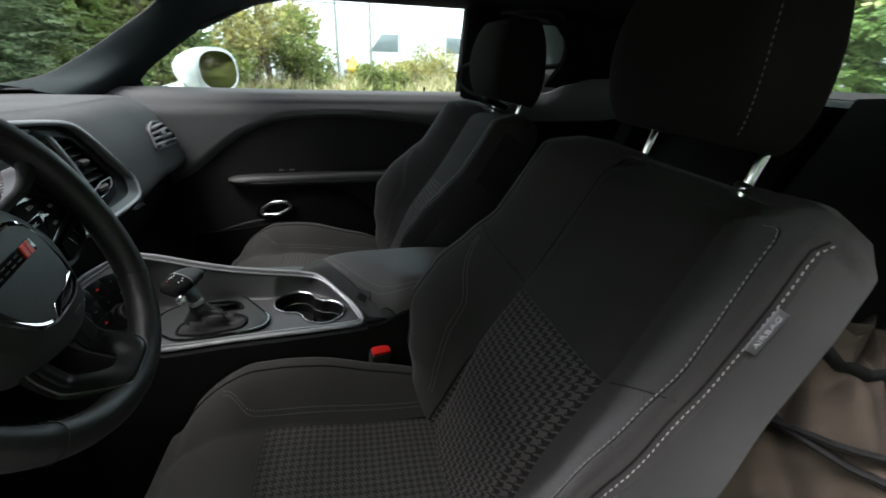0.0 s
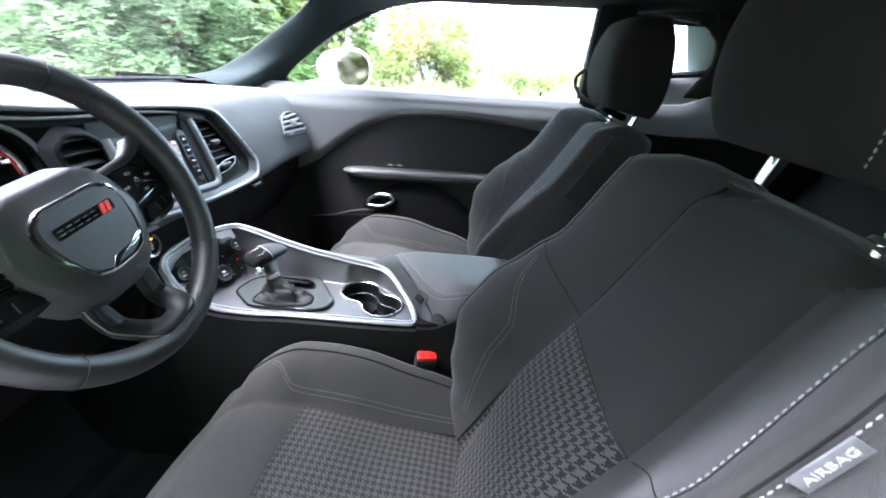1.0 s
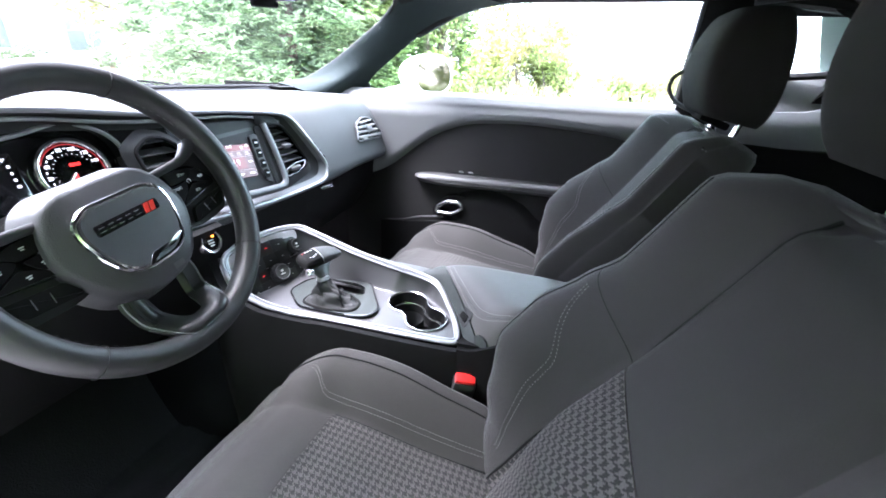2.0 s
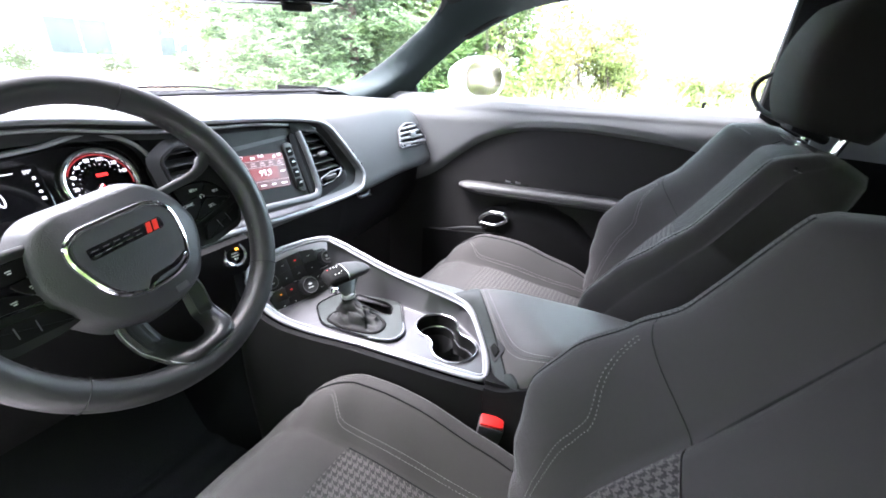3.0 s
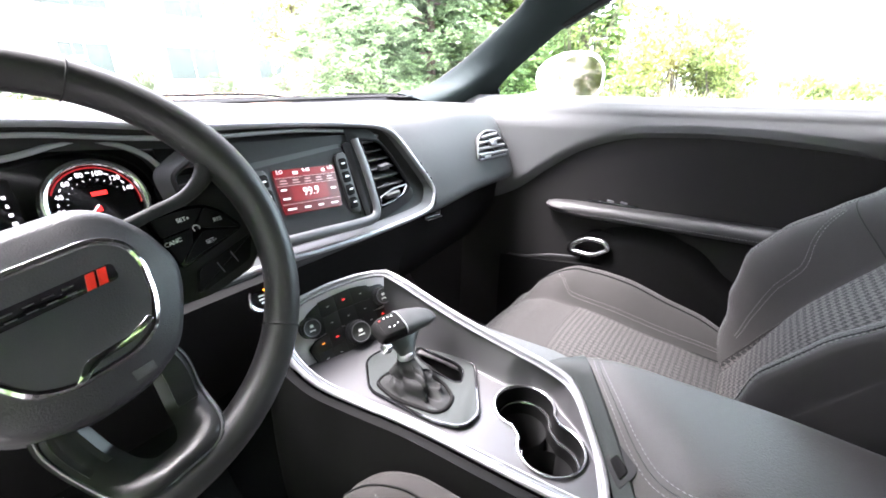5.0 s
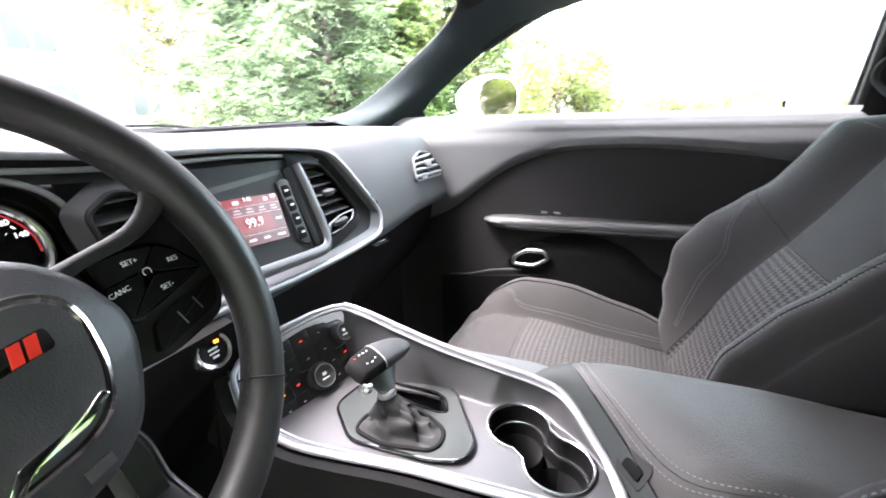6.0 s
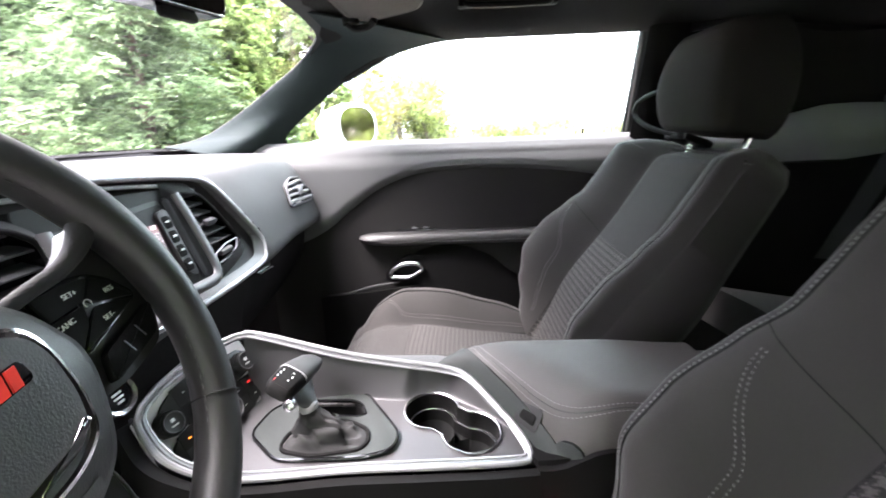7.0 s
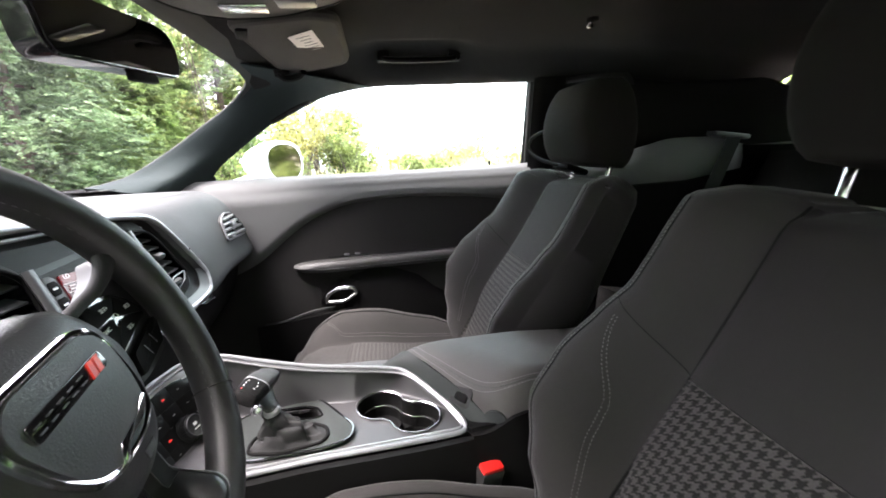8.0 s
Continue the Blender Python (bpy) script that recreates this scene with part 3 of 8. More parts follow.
part("seal", tube([(0.603, 0.775 - 0.075 * v / 10, 1.0 + 0.32 * v / 10) for v in range(11)], 0.008, 8), RUBBER, part_b)


def quarter_glass(u, v):
    x = 0.705 + (0.300 - 0.10 * v ** 2) * u
    return (x, 0.735 - 0.06 * v - 0.02 * u, 1.125 + 0.185 * v * (1 - 0.10 * u * u) + 0.03 * u)


part("lower_cover", surf(lambda u, v: (0.690 + 0.27 * u, 0.696 + 0.036 * v, 1.045 + (0.092 + 0.022 * u) * v), 10, 6, 0.012), LIT_SILL_GREY, part_b, "grey ledge under the quarter window, paler for the light on it")
part("glass_seal", tube([Vector(quarter_glass(k / 10, 0)) + Vector((0, -0.010, 0)) for k in range(10)] + [Vector(quarter_glass(0.99, k / 10)) + Vector((0, -0.012, 0)) for k in range(11)] + [Vector(quarter_glass(1 - k / 10, 1)) + Vector((0, -0.012, 0)) for k in range(1, 11)], 0.010, 8), RUBBER, part_b)
pane = solo("window_3", surf(quarter_glass, 10, 8, 0.004), GREEN_GLASS, "small fixed rear quarter window glass", "window", kind="structure")
pane.visible_shadow = False


def quarter(u, v):
    x = 0.625 + 0.965 * u
    zt = table(x, (0.64, 1.030), (0.80, 1.045), (0.99, 1.079), (1.16, 1.090), (1.41, 1.098), (1.6, 1.10))
    z = 0.24 + (zt - 0.24) * v
    return (x, 0.735 - 0.045 * smooth(1 - v, 0.0, 0.10) - 0.05 * smooth(u, 0.3, 1) + 0.03 * smooth(v, 0.97, 1), z)


solo("wall_right", surf(quarter, 40, 30, -0.02), PLASTIC_DARK, "black moulded rear quarter panel beside the back seat", "side panel", kind="structure")


def quarter_top(x):
    return table(x, (0.64, 1.030), (0.90, 1.050), (0.99, 1.082), (1.09, 1.104), (1.16, 1.106), (1.41, 1.100), (1.6, 1.10))


qt = thing("trim", (1.0, 0.68, 1.0), "mid grey moulded elbow panel beside the back seat", "side trim", kind="structure")
part("face", surf(lambda u, v: (0.70 + 0.66 * u, 0.690 - 0.035 * u - 0.018 * math.sin(math.pi * v), 0.958 + 0.008 * u + (quarter_top(0.70 + 0.66 * u) - 0.962) * v), 40, 12, -0.01), QUARTER, qt)
part("lip", tube([(0.70 + 0.66 * k / 30, 0.686 - 0.035 * k / 30, quarter_top(0.70 + 0.66 * k / 30)) for k in range(31)], 0.006, 8), LIT_SILL_GREY, qt)
part("shadow_gap", tube([(0.70 + 0.62 * k / 30, 0.684 - 0.035 * k / 30, 0.956 + 0.008 * k / 30) for k in range(31)], 0.004, 8), RUBBER, qt)
cq = thing("trim", (1.4, 0.62, 1.1), "pale grey rear window pillar trim", "pillar trim", kind="structure")
part("face", surf(lambda u, v: (1.42 + 0.52 * u, 0.515 + 0.065 * u + 0.065 * v, 1.295 - 0.205 * u - 0.050 * v), 16, 6, 0.006), PLASTIC, cq)
solo("trim", surf(lambda u, v: (1.42 + 0.52 * u, -(0.515 + 0.065 * u + 0.065 * v), 1.295 - 0.205 * u - 0.050 * v), 16, 6, 0.006), PLASTIC, "pale grey rear window pillar trim", "pillar trim", kind="structure")
part("seam_line", tube(spline([(1.18, 0.655, 1.262), (1.221, 0.650, 1.251), (1.334, 0.640, 1.208), (1.40, 0.630, 1.165), (1.466, 0.618, 1.115)], 6), 0.005, 8), LIT_SILL_GREY, cq, "thin grey line where the pillar cloth ends")


def cpillar(u, v, side=1):
    x = table(v, (0, 0.895), (0.15, 0.918), (0.28, 0.942), (0.40, 0.958), (0.52, 0.967), (0.64, 0.966), (0.76, 0.955), (0.88, 0.925), (1, 0.872))
    x += (1.745 - 0.265 * v - x) * u
    return (x, side * (0.735 - 0.075 * v - 0.13 * smooth(u, 0.1, 1)), 1.05 + (min(1.295, 1.300 - 0.40 * ((0.95 + 0.66 * u) - 1.45)) - 1.05) * v - 0.01 * u)


for side in (1, -1):
    solo("trim", surf(lambda u, v: cpillar(u, v, side), 20, 40, -0.02), HEADLINER, "charcoal cloth rear pillar trim", "pillar trim", kind="structure")
    solo("trim", surf(lambda u, v: (0.66 + 0.30 * u, side * (0.70 - 0.04 * v + 0.01 * u), 1.285 + 0.06 * v), 8, 4, -0.01), HEADLINER, "charcoal cloth over the quarter window", "roof trim", kind="structure")


# driver side behind the open door
solo("wall_left", surf(lambda u, v: (0.86 + 0.75 * u, -0.735 + 0.06 * u, 0.30 + 0.76 * v), 8, 8, 0.02), PLASTIC, "grey moulded rear quarter panel", "side panel", kind="structure")
solo("door_sill", box(1.5, 0.10, 0.10, pose(0.15, -0.76, 0.31), 0.02), PLASTIC_DARK, "black plastic sill plate under the open driver doorway", "sill", kind="structure")
solo("wall_back", surf(lambda u, v: (1.42 + 0.18 * v, -0.66 + 1.32 * u, 0.40 + 0.68 * v), 8, 8, 0.02), RUBBER, "black panel behind the rear seat", "bulkhead", kind="structure")
solo("parcel_shelf", surf(lambda u, v: (1.36 + 0.62 * u, -0.66 + 1.32 * v, 1.075 + 0.02 * u), 8, 8, 0.02), HEADLINER, "black cloth parcel shelf", "shelf", kind="structure")
pane = solo("window_4", surf(lambda u, v: (1.98 - 0.53 * v, (-0.58 + 1.16 * u) * (1 - 0.10 * v), 1.09 + 0.215 * v + 0.015 * math.sin(math.pi * v)), 12, 6, 0.004), GREEN_GLASS, "sloping rear window glass", "window", kind="structure")
pane.visible_shadow = False

# ---- dashboard ----
BEZEL = [(-0.62, 1.005), (-0.56, 1.045), (-0.49, 1.063), (-0.407, 1.067), (-0.322, 1.063), (-0.226, 1.050), (-0.152, 1.042), (-0.011, 1.036), (0.143, 1.020), (0.180, 1.008), (0.207, 0.985),
         (0.262, 0.895), (0.266, 0.872), (0.250, 0.850), (0.222, 0.838), (0.05, 0.838), (-0.08, 0.846), (-0.25, 0.856), (-0.60, 0.870)]


def bezel_x(z, d=0.0):
    return -0.0177 - 0.34 * z - d


def inside(y, z, poly):
    hit = False
    for (a, b), (c, d) in zip(poly, poly[1:] + poly[:1]):
        if (b > z) != (d > z) and y < a + (z - b) * (c - a) / (d - b):
            hit = not hit
    return hit


dash = thing("dashboard", (-0.6, 0, 0.8), "dark grey grained soft dashboard with wrapped bezel", "dashboard")
dash_prof_cache = {}


def dash_body(u, v):
    y = -0.75 + 1.47 * u
    zt = table(y, (-0.65, 1.035), (-0.40, 1.078), (-0.22, 1.062), (0.0, 1.050), (0.15, 1.040), (0.30, 1.036), (0.5, 1.034), (0.72, 1.024))
    bow, rec = 0.10 * smooth(y, 0.64, 0.78), 0.021 * smooth(y, 0.24, 0.50)
    xb = -0.93 + 0.21 * (y / 0.70) ** 2
    pts = [(xb - 0.01, 1.030), (xb * 0.7 - 0.13, zt + 0.006), (-0.47 - bow * 0.6, zt + 0.004), (-0.415 - bow - rec * 0.6, zt - 0.004), (-0.380 - bow * 0.9 - rec * 0.8, zt - 0.022), (-0.352 - bow * 0.7 - rec, 0.975), (-0.330 - bow * 0.5 - rec, 0.93),
           (-0.310 - bow * 0.35 - rec, 0.875), (-0.302 - bow * 0.3 - rec, 0.840), (-0.325 - bow * 0.3 - rec, 0.822), (-0.42, 0.812)]
    key = round(u, 5)
    if key not in dash_prof_cache:
        dash_prof_cache[key] = spline([(a, 0, b) for a, b in pts], 6)
    p = at_curve(dash_prof_cache[key], v).copy()
    p.y = y
    if p.x > -0.45 and p.z < zt - 0.012 and inside(y, p.z, BEZEL):
        p.x -= 0.075
    return p


part("pad", surf(dash_body, 150, 80, 0.0), DIMMED_PLASTIC, dash, "grained dashboard pad, mid grey darkened against the light on it", angle=60)
bez3 = [(bezel_x(z), y, z) for y, z in BEZEL]
bez_s = spline(bez3, 6, closed=True)
for _ in range(10):
    bez_s = [(bez_s[k - 1] + bez_s[k] * 2 + bez_s[(k + 1) % len(bez_s)]) / 4 for k in range(len(bez_s))]
part("bezel_trim", tube([p + Vector((0.001, 0, 0)) for p in bez_s], 0.0055, 10, closed=True), SATIN_LINE, dash, "satin silver line round the bezel")


def inset(path, k, c):
    return [Vector(c) + (p - Vector(c)) * k for p in path]


BC = (bezel_x(0.94), -0.16, 0.945)


def bezel_ring(u, v):
    i = u * len(bez_s)
    p = bez_s[int(i) % len(bez_s)]
    q = Vector((p.x, p.y, p.z))
    w = Vector((0, BC[1] - p.y, BC[2] - p.z))
    w.y = max(-0.6, min(0.6, w.y)) * 0.12
    w.z *= 0.30
    d = 0.03 * math.sin(v * math.pi * 0.5)
    q += Vector((-d, w.y * v, w.z * v))
    return q


part("bezel_frame", surf(bezel_ring, len(bez_s), 8, 0.0, closed_u=True), BEZEL_GREY, dash, "dark grey bezel sweeping into the instrument panel")
part("bezel_band", surf(lambda u, v: bezel_ring(0.42 + 0.54 * u, 0.05 + (0.10 + 0.20 * smooth(u, 0.0, 0.35)) * v) + Vector((0.0035, 0, 0.001)), 90, 5, 0.002), SATIN_BROAD, dash, "broad satin lower edge of the bezel")
part("bezel_back", surf(lambda u, v: (bezel_x(0.85 + 0.18 * v, 0.072), -0.63 + 0.88 * u, 0.85 + 0.18 * v), 10, 6, 0.004), PLASTIC_DARK, dash)
# upper silver line of the cockpit brow
part("brow_trim", tube(spline([(bezel_x(z, 0.018), y, z) for y, z in ((-0.56, 1.025), (-0.49, 1.046), (-0.407, 1.052), (-0.33, 1.049), (-0.24, 1.036), (-0.15, 1.028), (0.0, 1.022), (0.13, 1.006), (0.165, 0.995))], 6), 0.0032, 8), SILVER_LIGHT, dash)


def on_bezel(y, z, d=0.0):
    return Vector((bezel_x(z, d), y, z))


BZ = axes((bezel_x(0.0), 0, 0.0), (0, 1, 0), (-0.34, 0, 1))
CB = math.cos(math.atan(0.34))


def bz(pts):
    return [(y, z / CB) for y, z in pts]


# screen unit
unit = part("screen_unit", prism(rounded(bz([(-0.125, 0.981), (0.068, 0.992), (0.062, 0.868), (-0.112, 0.878)]), 0.012), -0.012, BZ, 0.0, back=0.04), BEZEL_GREY, dash, "dark grey touch screen unit")
part("centre_plate", prism(rounded(bz([(-0.139, 1.022), (0.101, 1.012), (0.102, 0.862), (-0.132, 0.868)]), 0.010), -0.0175, BZ, 0.0, back=0.02), BEZEL_GREY, dash, "dark grey plate behind the screen unit")
part("key_ridge", prism(rounded(bz([(0.066, 0.996), (0.084, 1.000), (0.084, 0.874), (0.070, 0.868)]), 0.005), -0.0085, BZ, 0.004, back=0.012), BEZEL_GREY, dash, "raised ridge beside the key column")
part("surround", prism(rounded(bz([(-0.132, 0.990), (0.072, 0.999), (0.078, 0.857), (-0.118, 0.862)]), 0.014), -0.014, BZ, 0.0, back=0.03), GUNMETAL, dash, "dark gunmetal screen surround")
screen = part("screen", prism(rounded(bz([(-0.083, 0.975), (0.034, 0.966), (0.026, 0.899), (-0.086, 0.909)]), 0.004), -0.010, BZ, 0.0, back=0.014), SCREEN_DARK, unit, "lit red radio display")


def scr(y, z):
    """Place on the screen from shares across and up it."""
    top = Vector((-0.083, 0.975)).lerp(Vector((0.034, 0.966)), y)
    bot = Vector((-0.086, 0.909)).lerp(Vector((0.026, 0.899)), y)
    p = bot.lerp(top, z)
    return (p.x, p.y)


def glyph_bar(a, b, c, d, m, name, parent, lift):
    return part(name, prism(bz([scr(a, b), scr(c, b), scr(c, d), scr(a, d)]), lift, BZ, 0.0, back=-lift + 0.0004), m, parent)


glyph_bar(0.01, 0.83, 0.99, 0.99, SCREEN_RED, "status_bar", screen, -0.0092)
glyph_bar(0.20, 0.27, 0.80, 0.62, SCREEN_RED, "station_panel", screen, -0.0090)
glyph_bar(0.01, 0.25, 0.99, 0.62, SCREEN_BAND, "station_band", screen, -0.0092)
glyph_bar(0.01, 0.01, 0.99, 0.20, SCREEN_BAND, "button_row", screen, -0.0092)
for z in (0.225, 0.635, 0.815):
    glyph_bar(0.01, z - 0.006, 0.99, z + 0.006, SCREEN_LINE, "band_line", screen, -0.0088)
for k in range(5):
    glyph_bar(0.07 + 0.19 * k, 0.735, 0.16 + 0.19 * k, 0.770, SCREEN_LINE, "preset_mark", screen, -0.0086)
    glyph_bar(0.06 + 0.19 * k, 0.675, 0.17 + 0.19 * k, 0.705, SCREEN_LINE, "preset_mark", screen, -0.0086)
glyph_bar(0.29, 0.875, 0.37, 0.945, SCREEN_WHITE, "status_mark", screen, -0.0086)
glyph_bar(0.76, 0.875, 0.82, 0.945, SCREEN_WHITE, "status_mark", screen, -0.0086)
for a, b, z in ((0.04, 0.13, 0.55), (0.04, 0.15, 0.35), (0.85, 0.95, 0.46)):
    glyph_bar(a, z - 0.022, b, z + 0.022, SCREEN_WHITE, "side_mark", screen, -0.0086)
for a, b in ((0.06, 0.20), (0.33, 0.44), (0.57, 0.66), (0.80, 0.93)):
    glyph_bar(a, 0.09, b, 0.13, SCREEN_WHITE, "button_mark", screen, -0.0086)


def writing(text, size, m, material, name, parent, label=""):
    """Letters in the built-in font, made into a mesh."""
    cu = bpy.data.curves.new(name, "FONT")
    cu.body, cu.size, cu.extrude, cu.align_x, cu.align_y = text, size, 0.0003, "CENTER", "CENTER"
    tmp = new("tmp", cu)
    bpy.context.view_layer.update()
    me = bpy.data.meshes.new_from_object(tmp.evaluated_get(bpy.context.evaluated_depsgraph_get()))
    bpy.data.objects.remove(tmp)
    bpy.data.curves.remove(cu)
    bm = bmesh.new()
    bm.from_mesh(me)
    bpy.data.meshes.remove(me)
    bm.transform(m)
    return part(name, bm, material, parent, label)


cy, cz = scr(0.5, 0.42)
sm = axes(on_bezel(cy, cz, 0.0075), (0, 1, -0.07), (-0.34, 0, 1))
writing("99.9", 0.0185, sm, SCREEN_WHITE, "station_number", screen)
for text, a in (("LO", 0.09), ("9:45", 0.50), ("LO", 0.91)):
    ty, tz = scr(a, 0.91)
    writing(text, 0.0088, axes(on_bezel(ty, tz, 0.0080), (0, 1, -0.07), (-0.34, 0, 1)), SCREEN_WHITE, "status_writing", screen)
# keys on raised columns either side of the screen
for col in ([(0.040, 0.980), (0.064, 0.984), (0.061, 0.878), (0.040, 0.886)], [(-0.115, 0.979), (-0.094, 0.977), (-0.094, 0.892), (-0.113, 0.884)]):
    part("key_column", prism(rounded(bz(col), 0.006), -0.006, BZ, 0.003, back=0.02), SLAT, unit, "dark grey key column")
for k in range(4):
    z = 0.965 - 0.022 * k
    part("key", prism(rounded(bz([(0.044 - 0.001 * k, z + 0.008), (0.060 - 0.001 * k, z + 0.008), (0.060 - 0.001 * k, z - 0.010), (0.043 - 0.001 * k, z - 0.010)]), 0.003), -0.005, BZ, 0.0015, back=0.013), PLASTIC_DARK, unit)
    part("key_mark", prism(bz([(0.048, z + 0.001), (0.056, z + 0.001), (0.056, z - 0.0015), (0.048, z - 0.0015)]), -0.0046, BZ, back=0.005), WHITE_INK, unit)
    part("key", prism(rounded(bz([(-0.112, z + 0.006), (-0.096, z + 0.006), (-0.097, z - 0.012), (-0.112, z - 0.012)]), 0.003), -0.005, BZ, 0.0015, back=0.013), PLASTIC_DARK, unit)
    part("key_mark", prism(bz([(-0.108, z - 0.002), (-0.100, z - 0.002), (-0.100, z - 0.0045), (-0.108, z - 0.0045)]), -0.0046, BZ, back=0.005), WHITE_INK, unit)


def vent(name, poly, rim_mat, slats, rim=0.0034, wheel_pts=None):
    """An air vent in the bezel plane with rim, slats, a thumb tab and a small shut-off wheel below."""
    v = part(name, prism(rounded(bz(poly), 0.010), -0.040, BZ, 0.0, back=0.055), RUBBER, dash, "black air vent with slats")
    out = rounded(bz(poly), 0.010, 5)
    part("throat", loft([[BZ @ Vector((a, b, z)) for a, b in out] for z in (-0.040, -0.002)], caps=False), GLOSS, v)
    part("rim", tube([BZ @ Vector((a, b, -0.003)) for a, b in out], rim, 8, closed=True), rim_mat, v)
    mid = Vector((sum(p[0] for p in out) / len(out), sum(p[1] for p in out) / len(out)))
    part("flange", surf(lambda u, w: BZ @ Vector((*mid.lerp(Vector(out[int(round(u * len(out))) % len(out)]), 1 + 0.42 * w), -0.003 - 0.010 * w)), len(out), 4, 0, closed_u=True), BEZEL_GREY, v, "dark grey flange round the vent")
    zs = [z for _, z in poly]
    lo, hi = min(zs) + (0.026 if wheel_pts else 0.004), max(zs)
    for k in range(slats):
        z = lo + (hi - lo) * (k + 0.55) / slats
        ys = []
        for (a, b), (c, d) in zip(poly, poly[1:] + poly[:1]):
            if (b > z) != (d > z):
                ys.append(a + (z - b) * (c - a) / (d - b))
        if len(ys) >= 2:
            y0, y1 = min(ys), max(ys)
            part("slat", box(0.024, y1 - y0 - 0.004, 0.0030, pose(bezel_x(z, 0.020), (y0 + y1) / 2, z, 0, 16, 0), 0.001), SLAT, v)
            if k == slats // 2 - 1:
                part("tab", box(0.012, 0.026, 0.011, pose(bezel_x(z, 0.006), (y0 + y1) / 2 + 0.004, z, 0, 16, 0), 0.003), PLASTIC, v, "grey thumb tab on the slats")
    if wheel_pts:
        w = part("shutter_frame", tube([BZ @ Vector((a, b, -0.0015)) for a, b in rounded(bz(wheel_pts), 0.005, 4)], 0.0015, 8, closed=True), SILVER_DARK, v, "thin satin frame of the vent shutter wheel")
        cy_, cz_ = sum(p[0] for p in wheel_pts) / len(wheel_pts), sum(p[1] for p in wheel_pts) / len(wheel_pts)
        part("shutter_wheel", box(0.010, 0.040, 0.010, axes(on_bezel(cy_, cz_, 0.004), (0.3, 0, 1), (0, 1, 0.12)), 0.003), PLASTIC, w)
    return v


vent("air_vent", [(0.103, 0.999), (0.150, 0.991), (0.172, 0.960), (0.200, 0.897), (0.186, 0.888), (0.108, 0.874)], PLASTIC_DARK, 6, 0.0030, [(0.106, 0.877), (0.112, 0.893), (0.150, 0.901), (0.192, 0.902), (0.176, 0.887), (0.140, 0.879)])
vent("air_vent", [(-0.222, 0.990), (-0.190, 1.008), (-0.160, 1.002), (-0.140, 0.985), (-0.147, 0.905), (-0.215, 0.915)], PLASTIC_DARK, 5)
# satin frame that runs down beside the vent and under the screen
FRAME_LINE = spline([on_bezel(0.088, 1.000, -0.002), on_bezel(0.091, 0.960, -0.004), on_bezel(0.090, 0.915, -0.006), on_bezel(0.087, 0.886, -0.008), on_bezel(0.081, 0.872, -0.009), on_bezel(0.066, 0.865, -0.010), on_bezel(0.03, 0.866, -0.010), on_bezel(-0.04, 0.871, -0.009), on_bezel(-0.11, 0.876, -0.008), on_bezel(-0.134, 0.882, -0.007),
                     on_bezel(-0.140, 0.900, -0.006), on_bezel(-0.138, 0.950, -0.004), on_bezel(-0.135, 0.992, -0.002)], 6)
part("screen_frame", tube(FRAME_LINE, 0.0085, 10, flat=0.55, up=(1, 0, 0.34)), SATIN_BROAD, dash, "broad satin silver frame under and beside the screen")
# passenger end vent, set into the pad
ev = thing("end_vent", (-0.39, 0.60, 0.93), "small round-cornered black dashboard end vent with silver slats", "air vent")
EVM = axes((-0.3495, 0.580, 0.932), (-0.03, 1, 0), (-0.32, 0, 1))
EVO = [(-0.066, 0.024), (-0.024, 0.038), (0.038, 0.0315), (0.092, -0.022), (0.072, -0.038), (-0.090, -0.0315)][::-1]
part("housing", prism(rounded(EVO, 0.012), 0.0, EVM, 0.0, back=0.02), RUBBER, ev)
part("rim", tube([EVM @ Vector((x, y, 0.003)) for x, y in rounded(EVO, 0.012, 5)], 0.0030, 8, closed=True), SILVER_DARK, ev, "satin rim of the end vent")
for y, xa, xb, tw in ((0.024, -0.050, 0.036, 2), (0.009, -0.068, 0.052, 0), (-0.007, -0.074, 0.066, -2), (-0.024, -0.080, 0.078, -3)):
    part("slat", box(xb - xa, 0.0062, 0.010, EVM @ pose((xa + xb) / 2, y, 0.003, 28, 0, tw), 0.0012), SILVER_LIGHT, ev, "bright satin vent slat")
part("divider", box(0.0042, 0.060, 0.007, EVM @ pose(-0.006, -0.002, 0.002, 0, 0, 20), 0.001), SILVER_DARK, ev)
part("tab", box(0.034, 0.016, 0.012, EVM @ pose(0.000, 0.002, 0.006, 0, 0, -2), 0.003), SILVER_LIGHT, ev)
part("thumb_wheel", box(0.036, 0.007, 0.010, EVM @ pose(-0.044, -0.0295, 0.003, 0, 0, -2), 0.002), SILVER_LIGHT, ev)

